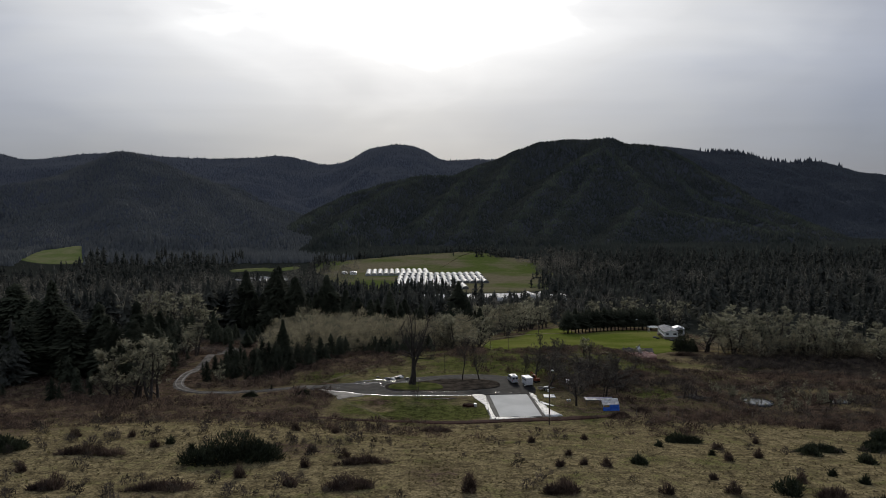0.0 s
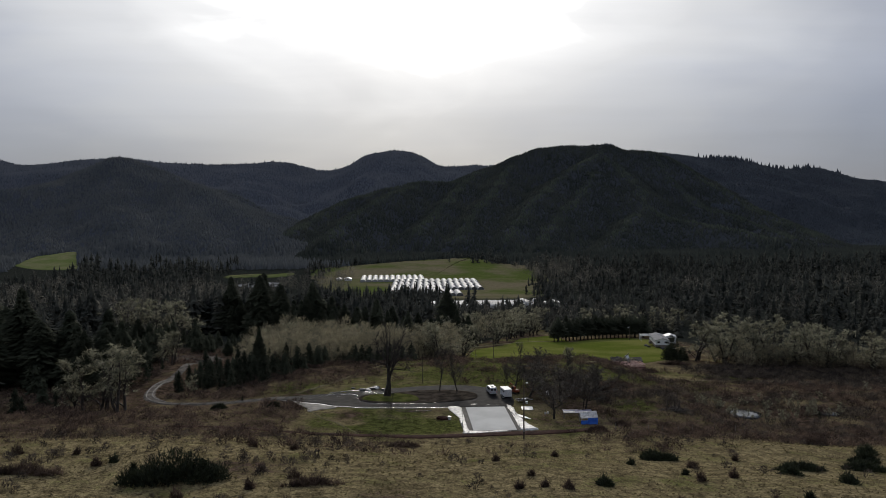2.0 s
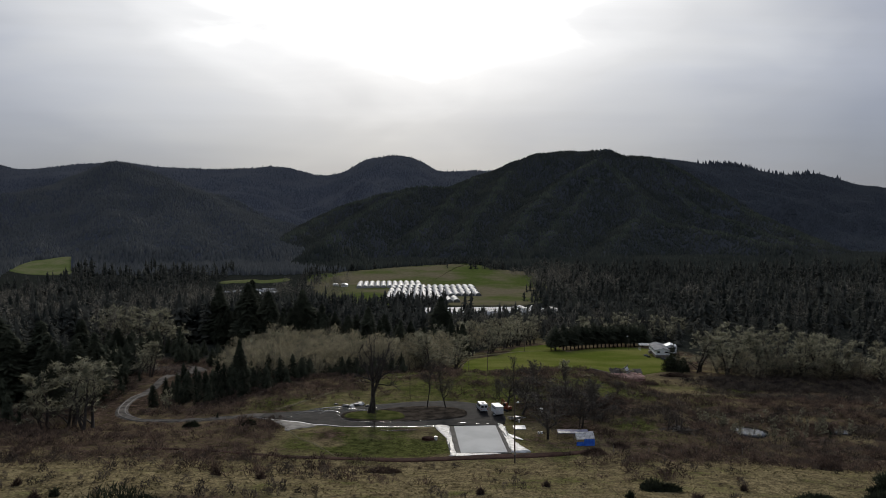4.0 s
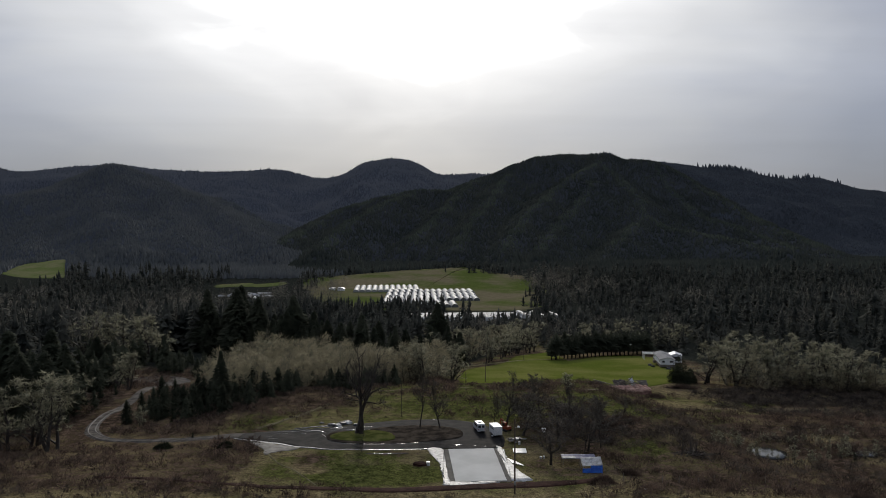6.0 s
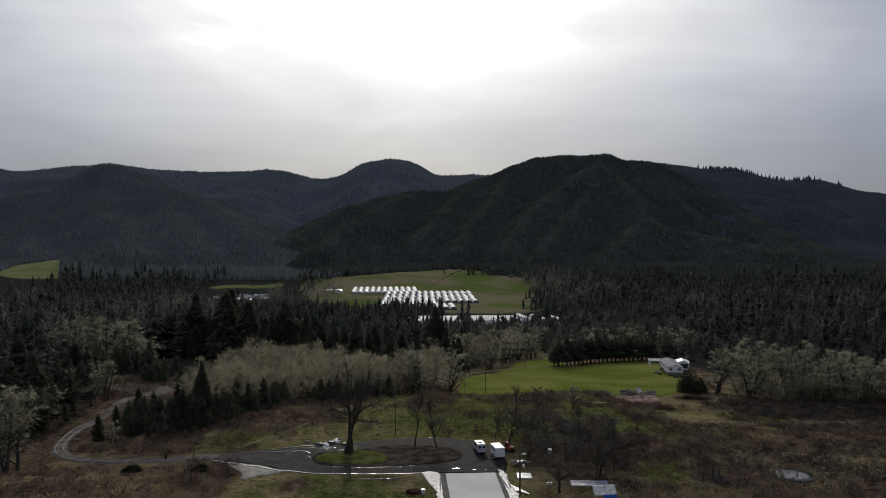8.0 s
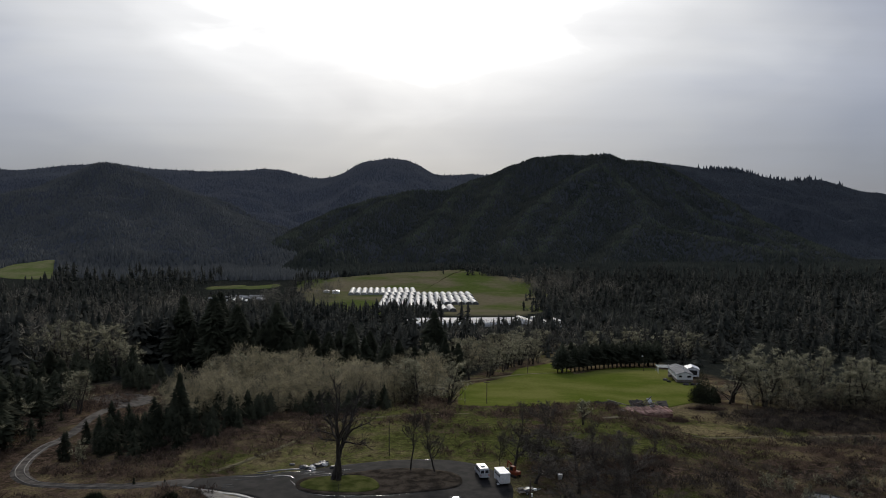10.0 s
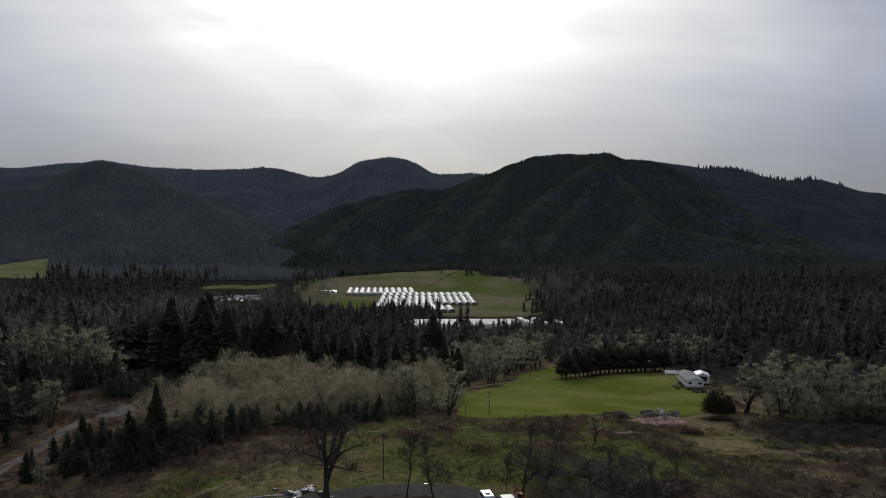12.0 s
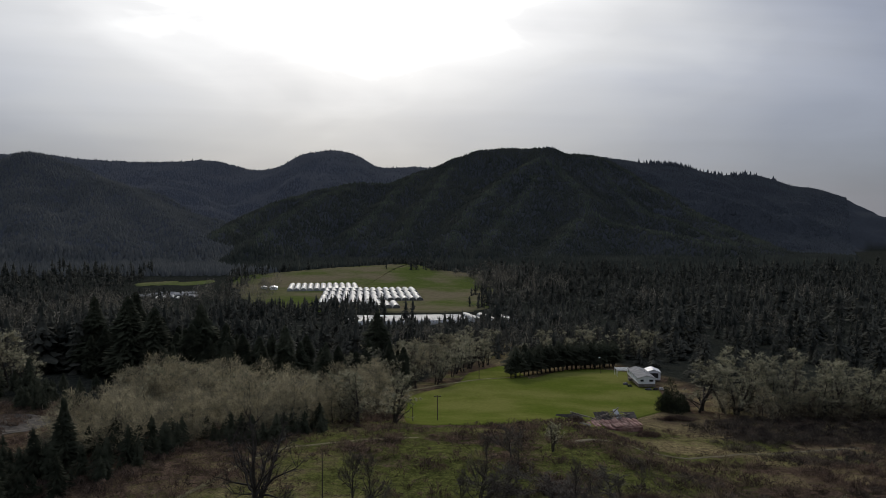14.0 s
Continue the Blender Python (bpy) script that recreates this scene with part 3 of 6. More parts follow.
def bare_shape(rng, h, spread, limbs, subs, twigs, fork=0.22, stems=1, twig_w=0.035, lichen=0, fleck=0.16, up=0.55, trunk_r=None, star=1):
    """A leafless tree: trunk and limbs in one part, twigs in another, lichen flecks in a third."""
    wood, fine, moss = Limbs(), Limbs(), Limbs()
    r0 = trunk_r or 0.026 * h
    ends = []
    for s in range(stems):
        lean = rng.normal(size=3) * (0.17 if stems > 1 else 0.06)
        base = np.array([rng.normal() * 0.05 * h * (stems > 1), rng.normal() * 0.05 * h * (stems > 1), -0.25])
        pts = [base]
        for k in range(6):
            way = unit(np.array([lean[0] + rng.normal() * 0.10, lean[1] + rng.normal() * 0.10, 1.0]))
            pts.append(pts[-1] + way * h * 0.155)
        rad = r0 / stems**0.4 * np.array([1.25, 0.95, 0.8, 0.6, 0.42, 0.26, 0.12])
        wood.tube(pts, rad, 7)
        for _ in range(limbs // stems):
            f = rng.uniform(fork, 0.95) * 6
            k = min(int(f), 5)
            p = pts[k] + (pts[k + 1] - pts[k]) * (f - k)
            a = rng.uniform(0, 2 * math.pi)
            reach = spread * (1.1 - 0.75 * f / 6) * rng.uniform(0.65, 1.1)
            way = unit(np.array([math.cos(a), math.sin(a), up * rng.uniform(0.5, 1.4)]))
            line, q = [p], p
            for j in range(4):
                way = unit(way + rng.normal(size=3) * 0.22 + np.array([0, 0, 0.10]))
                q = q + way * reach / 4
                line.append(q)
            r = rad[k] * 0.55
            wood.tube(line, r * np.array([1, 0.75, 0.52, 0.32, 0.12]) + 0.008, 4)
            ends.append((line, reach, r))
        ends.append((pts[2:], h * 0.35, rad[3]))
    tw_b, tw_t, tw_w, spots = [], [], [], []
    for line, reach, r in ends:
        for _ in range(subs):
            f = rng.uniform(0.25, 1.0) * (len(line) - 1)
            k = min(int(f), len(line) - 2)
            p = line[k] + (line[k + 1] - line[k]) * (f - k)
            way = unit(unit(line[k + 1] - line[k]) + rng.normal(size=3) * 0.75 + np.array([0, 0, 0.25]))
            far = reach * rng.uniform(0.2, 0.48)
            mid = p + way * far * 0.5
            tip = mid + unit(way + rng.normal(size=3) * 0.3 + np.array([0, 0, 0.15])) * far * 0.5
            if far < 1.5:
                wood.tube([p, tip], [max(r * 0.3, 0.014), 0.007], 3)
            else:
                wood.tube([p, mid, tip], [max(r * 0.32, 0.014), max(r * 0.2, 0.012), 0.006], 3)
            g = rng.uniform(0.1, 1.0, twigs)[:, None]
            b = np.where(g < 0.5, p + (mid - p) * 2 * g, mid + (tip - mid) * (2 * g - 1))
            d = way + rng.normal(size=(twigs, 3)) * 0.8 + np.array([0, 0, 0.25])
            d /= np.linalg.norm(d, axis=1)[:, None]
            e = b + d * far * rng.uniform(0.2, 0.55, (twigs, 1))
            tw_b.append(b), tw_t.append(e), tw_w.append(np.full(twigs, twig_w))
            if lichen:
                pick = rng.integers(0, twigs, lichen)
                g = rng.uniform(0.2, 1.0, (lichen, 1))
                spots.append(b[pick] + (e[pick] - b[pick]) * g + rng.normal(size=(lichen, 3)) * 0.06 * reach * 0.3)
    fine.blades(np.vstack(tw_b), np.vstack(tw_t), np.concatenate(tw_w), rng)
    if lichen:
        spots = np.vstack(spots)
        spots = np.repeat(spots, star, 0)
        out = rng.normal(size=spots.shape) + [0, 0, 0.7]
        out *= (rng.uniform(0.9, 2.6, len(spots)) * fleck / np.linalg.norm(out, axis=1))[:, None]
        moss.blades(spots, spots + out, np.full(len(spots), (0.34 if star == 1 else 0.2) * fleck), rng)
    return wood, fine, moss


def brush(rng, h, w, n, wide, low=0.1, rise=1.0, long=0.13, clumps=0):
    """A haze of upright twigs in an egg-shaped, lobed crown."""
    f = low + (1 - low) * rng.uniform(0, 1, n) ** 0.85
    a = rng.uniform(0, 2 * math.pi, n)
    belly = np.sin(math.pi * np.clip(0.12 + 0.83 * (f - low) / (1 - low), 0, 1)) ** 0.7 * (1 + 0.25 * np.sin(3 * a + 5 * f + rng.uniform(0, 6)))
    rad = w * belly * np.sqrt(rng.uniform(0.05, 1, n))
    base = np.stack([np.cos(a) * rad, np.sin(a) * rad, f * h * (1 - long)], 1)
    if clumps:
        pick = rng.integers(0, clumps, n)
        base, a, rad = base[pick] + rng.normal(size=(n, 3)) * [0.13 * w, 0.13 * w, 0.035 * h], a[pick], rad[pick]
    way = np.stack([np.cos(a), np.sin(a), np.zeros(n)], 1) * (0.6 * rad / w)[:, None] + rng.normal(size=(n, 3)) * 0.42 + [0, 0, rise]
    way /= np.linalg.norm(way, axis=1)[:, None]
    soup = Limbs()
    soup.blades(base, base + way * (h * long * rng.uniform(0.55, 1.25, n))[:, None], np.full(n, wide), rng)
    return soup


def thicket_tree(name, label, rng, h, w, n, wide, twig):
    """A young many-twigged tree: thin stem and limbs, and a crown of upright twigs."""
    tree = thing(name, Matrix(), label, "tree")
    wood = Limbs()
    stem = np.array([(0, 0, -0.3), (0.03 * h, 0, h * 0.35), (0.02 * h, 0.03 * h, h * 0.85)])
    wood.tube(stem, [0.011 * h, 0.008 * h, 0.002 * h], 5)
    crown = brush(rng, h, w, n, wide, 0.06, 0.42, 0.085, 60)
    for _ in range(9):
        a, f = rng.uniform(0, 6.28), rng.uniform(0.15, 0.7)
        root = np.array([np.interp(f * h, stem[:, 2], stem[:, c]) for c in range(3)])
        out = np.array([math.cos(a) * w * 0.4, math.sin(a) * w * 0.4, 0.14 * h])
        crown.tube([root, root + out, root + 1.75 * out + [0, 0, 0.05 * h]], [0.005 * h, 0.003 * h, 0.001 * h], 3)
    part("trunk", wood.mesh("trunk", BARK), BARK, tree)
    part("crown", crown.mesh("crown", twig), twig, tree)
    return tree


def bare_tree(name, label, rng, bark=BARK, twig=TWIG, crown_moss=LICHEN, **shape):
    tree = thing(name, Matrix(), label, "tree")
    wood, fine, moss = bare_shape(rng, **shape)
    part("trunk", wood.mesh("trunk", bark), bark, tree)
    crown = part("crown", fine.mesh("crown", twig), twig, tree)
    if moss.n:
        tagged(part("lichen", moss.mesh("lichen", crown_moss), crown_moss, crown, "pale green lichen"), kind="stuff")
    return tree


def conifer_tree(rng, h, r, tiers, blades, bare, label):
    tree = thing("conifer", Matrix(), label, "tree")
    wood = Limbs()
    wood.tube([(0, 0, -0.3), (0, 0, h * 0.3), (0.02, 0, h * 0.9)], [0.018 * h, 0.013 * h, 0.002 * h], 6)
    part("trunk", wood.mesh("trunk", BARK), BARK, tree)
    v, t = conifer_shape(rng, h, r, tiers, blades, bare, 0.62, 7)
    part("crown", tri_mesh("crown", v, t, CONIFER), CONIFER, tree)
    return tree


def planted(tree, x, y, s=1.0, sz=None, turn=None, first=False, group="", sink=0.1):
    m = Matrix.LocRotScale((x, y, ground_z(x, y) - sink), Euler((0, 0, RNG.uniform(0, 6.28) if turn is None else turn)), (s, s, s if sz is None else sz))
    ob = tree if first else copy_thing(tree, m)
    if first:
        ob.matrix_world = m
    if group:
        ob["group"] = group
    return ob


class Planter:
    """Plants templates, the first time each itself and then copies of it."""

    def __init__(self, trees, group):
        self.trees, self.group, self.used = trees, group, set()

    def put(self, x, y, s=1.0, sz=None, which=None):
        i = int(RNG.integers(len(self.trees))) if which is None else which
        planted(self.trees[i], x, y, s, sz, first=i not in self.used, group=self.group)
        self.used.add(i)


def merged(name, shapes, places, turns, scales, material, label, category):
    """Many copies of a few shapes joined into one object."""
    vs, ts, n = [], [], 0
    pick = RNG.integers(0, len(shapes), len(places))
    for s, (v, t) in enumerate(shapes):
        own = np.flatnonzero(pick == s)
        if not len(own):
            continue
        c, q = np.cos(turns[own])[:, None], np.sin(turns[own])[:, None]
        sc = scales[own]
        x = (v[None, :, 0] * c - v[None, :, 1] * q) * sc[:, :1] + places[own, :1]
        y = (v[None, :, 0] * q + v[None, :, 1] * c) * sc[:, :1] + places[own, 1:2]
        z = v[None, :, 2] * sc[:, 1:2] + places[own, 2:3]
        vs.append(np.stack([x, y, z], -1).reshape(-1, 3))
        ts.append((t[None] + (np.arange(len(own)) * len(v))[:, None, None] + n).reshape(-1, 3))
        n += len(own) * len(v)
    return tagged(new(name, tri_mesh(name, np.vstack(vs), np.vstack(ts), material)), label, category, kind="stuff")

# ---- roads, yard and fields ----
ASPHALT = surface("wet asphalt", (0.011, 0.011, 0.0115), (0.027, 0.0255, 0.024), 0.85, coarse=0.5, fine=4.0, bump=0.25, depth=0.02, spec=0.06)
DIRT = surface("gravel track", (0.044, 0.039, 0.034), (0.098, 0.088, 0.077), 0.95, coarse=0.5, fine=5.0, bump=0.6, depth=0.08, spec=0.05)
SOIL = surface("red brown soil", (0.028, 0.014, 0.011), (0.058, 0.030, 0.022), 0.95, coarse=0.5, fine=4.0, bump=0.9, depth=0.15, spec=0.05)
FIELD = surface("mown green grass", (0.074, 0.094, 0.016), (0.126, 0.128, 0.036), 1.0, coarse=0.035, fine=1.2, bump=0.6, depth=0.2, spec=0.0, grain=0.9)
LAWN = surface("rough green grass", (0.042, 0.052, 0.014), (0.095, 0.098, 0.034), 1.0, coarse=0.35, fine=3.0, bump=0.7, depth=0.15, spec=0.0)
FALLOW = surface("fallow valley meadow", (0.074, 0.094, 0.026), (0.138, 0.118, 0.074), 1.0, coarse=0.014, fine=0.2, bump=0.4, depth=0.3, spec=0.0, grain=0.9)
PASTURAGE = surface("far pasture", (0.085, 0.105, 0.035), (0.125, 0.125, 0.062), 1.0, coarse=0.03, fine=0.2, bump=0.2, depth=0.2, spec=0.0)
WATER = surface("standing water", (0.02, 0.022, 0.02), (0.03, 0.03, 0.026), 0.16, coarse=0.5, fine=3.0, bump=0.02, depth=0.01, vary=0.0, spec=0.5)
SHEETING = surface("white plastic sheeting", (0.27, 0.265, 0.25), (0.47, 0.465, 0.45), 0.5, coarse=1.2, fine=5.0, bump=0.8, depth=0.1, spec=0.4)
LITTER = surface("leaf litter", (0.03, 0.025, 0.02), (0.075, 0.062, 0.048), 1.0, coarse=0.5, fine=4.0, bump=0.8, depth=0.1, spec=0.0, grain=1.0)

road = sheet("road", [(-52, 31), (-43, 27.6), (-36, 24.4), (-31, 20.8), (-23, 19), (-14, 18.9), (-4, 19), (5.2, 18.8), (7, 22), (7.4, 27), (6, 33), (2.6, 38), (-3, 41), (-10, 41.4), (-18, 40), (-25, 37), (-31, 34.5), (-40, 34.6)], (-12, 29), 0.05, ASPHALT, rings=24)
tagged(road, "wet dark asphalt turning loop with puddles", "road", kind="structure")
island = sheet("verge", [(-28.4, 29.6), (-26, 32), (-22, 33), (-15.4, 35.6), (-7.1, 35.6), (-1.8, 32.8), (-0.6, 28.9), (-2.3, 25.6), (-9, 23.7), (-15.2, 22.7), (-22.7, 22.9), (-27.3, 25.6)], (-14, 29), 0.16, LITTER)
tagged(island, "leaf-strewn planted island inside the asphalt loop", "verge", kind="structure")
tagged(sheet("verge", [(-27.6, 29.2), (-24, 32), (-18, 32.4), (-15, 29), (-15, 25), (-20, 23.6), (-26.4, 26)], (-21, 28), 0.21, LAWN), "bright green grass end of the island", "verge", kind="structure")
tagged(ribbon("road", [(-46, 31, 6.5), (-55.2, 32.5, 4.6), (-62, 35.6, 4.0), (-71, 39, 3.8), (-78, 42.5, 4.2), (-83, 49, 4.4), (-86, 58, 3.8), (-86.6, 66, 3.6), (-85.3, 74, 3.6), (-85.6, 88, 3.6), (-89, 106, 4.0), (-93, 124, 6), (-98, 140, 8)], 0.06, DIRT, crown=0.08), "winding pale gravel track through the trees", "road", kind="structure")
tagged(sheet("road", [(-104, 134), (-92, 120), (-84, 132), (-90, 146), (-102, 148)], (-95, 135), 0.07, DIRT), "gravel clearing at the end of the track", "road", kind="structure")
tagged(ribbon("road", [(35, 74, 1.6), (50, 81, 1.8), (64.5, 87, 1.8), (82, 95, 1.8), (100, 102, 2.0), (125, 110, 2.0)], 0.14, surface("trodden straw track", (0.11, 0.095, 0.062), (0.19, 0.165, 0.115), 1.0, coarse=0.4, fine=3.0, bump=0.6, spec=0.0)), "trodden pale grass track across scrub", "road", kind="structure")
STRAW = surface("trodden grass", (0.11, 0.098, 0.055), (0.185, 0.165, 0.100), 1.0, coarse=0.4, fine=3.0, bump=0.6, spec=0.0)
tagged(ribbon("road", [(-44, 37, 1.6), (-36, 48, 1.5), (-28.4, 66, 1.5), (-20.6, 80, 1.6), (-6, 85, 1.4), (6, 86, 1.2)], 0.1, STRAW), "trodden grass track up the scrub slope", "road", kind="structure")
tagged(sheet("verge", [(-43.5, 26.9), (-38, 23.6), (-33, 21.2), (-36.5, 18.8), (-38.6, 16.5), (-39.8, 20)], (-38.2, 20.6), 0.07, surface("pale gravel apron", (0.17, 0.155, 0.13), (0.28, 0.26, 0.225), 0.9, coarse=0.6, fine=6.0, bump=0.5, depth=0.04, spec=0.2), rings=6, wobble=0.3), "pale gravel apron at the road's edge", "verge", kind="structure")
tagged(ribbon("road", [(-38.4, 17.5, 1.3), (-35.5, 11, 0.7), (-31, 4.4, 0.6), (-28, -1, 0.5), (-26, -4.4, 0.4)], 0.06, STRAW, across=4), "narrow worn footpath beside the lawn", "road", kind="structure")
field = sheet("field", [(6.5, 121), (8.5, 148), (14, 180), (32, 203), (45, 242), (70, 284), (60, 226), (66, 224), (90, 258), (104, 263), (114, 250), (110, 221), (104, 188), (91, 153), (74, 136), (50, 114), (31, 106), (18, 105), (9, 107)], (60, 175), 0.08, FIELD, rings=30)
tagged(field, "bright green mown field beside the house", "field", kind="structure")
tagged(ribbon("road", [(9, 187, 2.2), (24, 200, 2.0), (40, 212, 1.8), (57, 224, 1.6), (72, 237, 1.4)], 0.15, STRAW, across=6), "pale farm lane along the field", "road", kind="structure")
MEADOW = [(-150, 960), (-138, 1000), (-77, 1050), (8, 1125), (60, 1160), (103, 1190), (126, 1120), (142, 1050), (187, 985), (178, 860), (152, 740), (120, 620), (60, 600), (-60, 640), (-110, 760), (-128, 860)]


def inside(x, y, ring):
    """Which places lie within an outline."""
    hit = np.zeros(np.shape(x), bool)
    for (x0, y0), (x1, y1) in zip(ring, ring[1:] + ring[:1]):
        hit ^= ((y0 > y) != (y1 > y)) & (x < (x1 - x0) * (y - y0) / (y1 - y0 + 1e-9) + x0)
    return hit


tagged(sheet("field", MEADOW, (20, 880), 0.9, FALLOW, rings=26, wobble=7.0), "sallow valley meadow behind the greenhouses", "field", kind="structure")
tagged(sheet("field", [(-613, 1064), (-630, 1091), (-642, 1160), (-662, 1225), (-640, 1236), (-596, 1228), (-560, 1150), (-535, 1090), (-510, 1026), (-560, 1024)], (-585, 1110), 0.3, PASTURAGE, rings=16), "far green pasture below wooded hills", "field", kind="structure")
tagged(sheet("field", [(-256, 905), (-262, 936), (-228, 948), (-206, 940), (-180, 958), (-172, 930), (-196, 908), (-226, 914)], (-215, 930), 0.3, PASTURAGE, rings=8, wobble=4.0), "small far green pasture", "field", kind="structure")
for n, (pts, c) in enumerate([([(-8.2, 19), (-5.4, 18.7), (-5.25, 8), (-5.25, -0.5), (-6.1, -1.5), (-6.3, 6), (-6.8, 13)], (-5.8, 8)), ([(5.1, 19.4), (6.0, 19), (6.3, 12), (7.4, 4), (8.7, 0.2), (6.6, -0.2), (5.3, 0.6), (5.2, 9)], (5.8, 9)), ([(-6.2, -0.4), (-5, 0.1), (2.5, -0.55), (2.4, -0.9), (-5.6, -1.7)], (-4, -0.75))]):
    tagged(sheet("sheeting", pts, c, 0.09 + 0.02 * n, SHEETING, rings=6, wobble=0.35, n=10), "crumpled white plastic sheeting beside the slab", "sheeting", group="sheeting round the slab")
tagged(ribbon("embankment", [(-62, -3, 1.2), (-45, -4.5, 1.6), (-28, -4.0, 2.0), (-12, -3.2, 2.8), (0, -2.4, 3.2), (9, -2.0, 3.4), (17, -1.0, 2.4), (22, 1.5, 1.2)], 0.05, SOIL, across=8, crown=0.12), "bare red-brown earth bank under the slab", "embankment", kind="structure")
for pts in [[(-47, 28.6, 1.0), (-43, 27.0, 2.6), (-38, 24.9, 3.0), (-33, 22.0, 2.2), (-28, 20.2, 1.5), (-22, 19.1, 1.2), (-14, 18.9, 0.9), (-8, 19.1, 1.5)], [(-28.0, 26.2, 0.5), (-23, 22.6, 0.8), (-15.4, 22.3, 0.6), (-9, 23.3, 0.25)], [(-40, 34.0, 0.3), (-37, 33.6, 1.0), (-34, 33.5, 0.4)], [(-33, 33.2, 0.6), (-30.5, 33.0, 1.6), (-29, 31.4, 0.5)], [(-29.6, 30.6, 0.3), (-28.6, 28.6, 0.5)], [(-36, 35.4, 0.6), (-31.5, 36.2, 1.4), (-28, 36.4, 1.0)], [(-20, 16.6, 0.2), (-15, 16.5, 0.35), (-12, 16.6, 0.15)]]:
    tagged(ribbon("puddle", pts, 0.085, WATER, across=4, n=8), "shallow puddle shining at the road's edge", "puddle", group="puddles on the road")
for x, y, r in [(-2.2, 21.2, 0.8), (1.0, 20.4, 0.4), (3.0, 20.0, 0.35), (-27, 35.6, 0.7), (-24.6, 38.8, 0.5), (-6, 41.3, 0.4)]:
    tagged(sheet("puddle", [(x - 1.5 * r, y), (x, y + 0.6 * r), (x + 1.3 * r, y + 0.1), (x + 0.2, y - 0.5 * r)], (x, y), 0.08, WATER, rings=3), "small round puddle on wet asphalt", "puddle", group="puddles on the road")
wet = np.random.default_rng(95)
for _ in range(26):
    x, y = wet.uniform(-42, -20), wet.uniform(0, 1)
    y = 33.6 + 0.03 * (x + 30) + 4.6 * (y - 0.4) if x > -36 else 27.5 + 6 * y
    a, b = wet.uniform(0.6, 2.2), wet.uniform(0.3, 0.9)
    tagged(ribbon("puddle", [(x - a, y - 0.1, 0.4 * b), (x - 0.3 * a, y + wet.normal() * 0.15, b), (x + 0.4 * a, y + wet.normal() * 0.15, 0.7 * b), (x + a, y + 0.1, 0.3 * b)], 0.24 if x > -29 and y < 33 else 0.09, WATER, across=4, n=6), "thin film of water on the asphalt", "puddle", group="puddles on the road")
for x, y, a, b in [(68.5, 38.5, 4.4, 4.2), (88, 33, 2.8, 2.0)]:
    lev = ground_z(x, y) + 0.35
    tagged(sheet("pond", [(x - a, y - 1), (x - a * 0.4, y + b), (x + a * 0.5, y + b * 0.8), (x + a, y), (x + a * 0.3, y - b), (x - a * 0.6, y - b * 0.7)], (x, y), 0, WATER, level=lev, rings=4), "still pond among bare willow scrub", "pond")

for off in (-0.75, 0.75):
    tagged(ribbon("wheel_rut", [(-54 + off * 0.2, 32.3 + off, 0.5), (-62 + off * 0.3, 35.6 + off, 0.5), (-71 + off * 0.4, 39 + off, 0.55), (-78 + off, 42.5 + off * 0.6, 0.6), (-83 + off, 49 + off * 0.3, 0.6), (-86 + off, 58, 0.55), (-86.6 + off, 66, 0.5), (-85.3 + off, 74, 0.5)], 0.18, surface("wet wheel rut", (0.028, 0.025, 0.022), (0.05, 0.045, 0.04), 0.6, coarse=0.6, fine=5.0, bump=0.5, spec=0.3), across=4, n=8), "dark wet wheel rut worn in gravel", "rut", kind="structure")

# ---- trees and shrubs ----
SEDGE = surface("mossy grass blades", (0.075, 0.078, 0.028), (0.17, 0.15, 0.075), 0.9, coarse=0.12, fine=1.0, vary=0.7, spec=0.1, island=True, thin=0.4)
TANGLE = surface("dark briars", (0.028, 0.024, 0.021), (0.112, 0.092, 0.074), 0.9, coarse=0.3, fine=2.0, vary=0.7, spec=0.1, island=True, thin=0.3)
r = np.random.default_rng
tall = [conifer_tree(r(10 + k), 24, 3.9 + 0.5 * k, 50, 30, 0.04, "tall dark green conifer in dense valley woods") for k in range(4)]
young = [conifer_tree(r(20 + k), 8, 2.0 + 0.3 * k, 18, 20, 0.03, "young dark conifer at the wood's edge") for k in range(3)]
hedge = [conifer_tree(r(30 + k), 8.5, 2.4, 18, 16, 0.22, "dark limbed-up conifer in a windbreak row") for k in range(3)]
mossy = [bare_tree("maple", "broad bare maple hung with pale lichen", r(40 + k), h=16, spread=6.6, limbs=26, subs=6, twigs=2, fork=0.06, stems=2 + k % 2, twig_w=0.07, lichen=2, star=9, fleck=0.52, up=1.15) for k in range(5)]
alder = [thicket_tree("alder", "young bare alder in a dense grey thicket", r(50 + k), 10, 3.4, 950, 0.10, ALDER) for k in range(7)]
small = [bare_tree("orchard_tree", "small dark bare tree with tangled twigs", r(60 + k), h=9, spread=4.2, limbs=16, subs=10, twigs=14, fork=0.22, twig_w=0.04, up=0.9, trunk_r=0.135) for k in range(4)]
apple = [bare_tree("apple_tree", "old dark apple tree with drooping twigs", r(90 + k), h=6, spread=4.6, limbs=16, subs=9, twigs=16, fork=0.3, twig_w=0.05, up=0.55, trunk_r=0.14, lichen=3, fleck=0.12, crown_moss=TWIG) for k in range(3)]
bush = [bare_tree("shrub", "pale lichen-covered bare shrub", r(70 + k), h=5, spread=2.4, limbs=14, subs=5, twigs=5, stems=3, fork=0.1, twig_w=0.06, lichen=14, fleck=0.2) for k in range(2)]

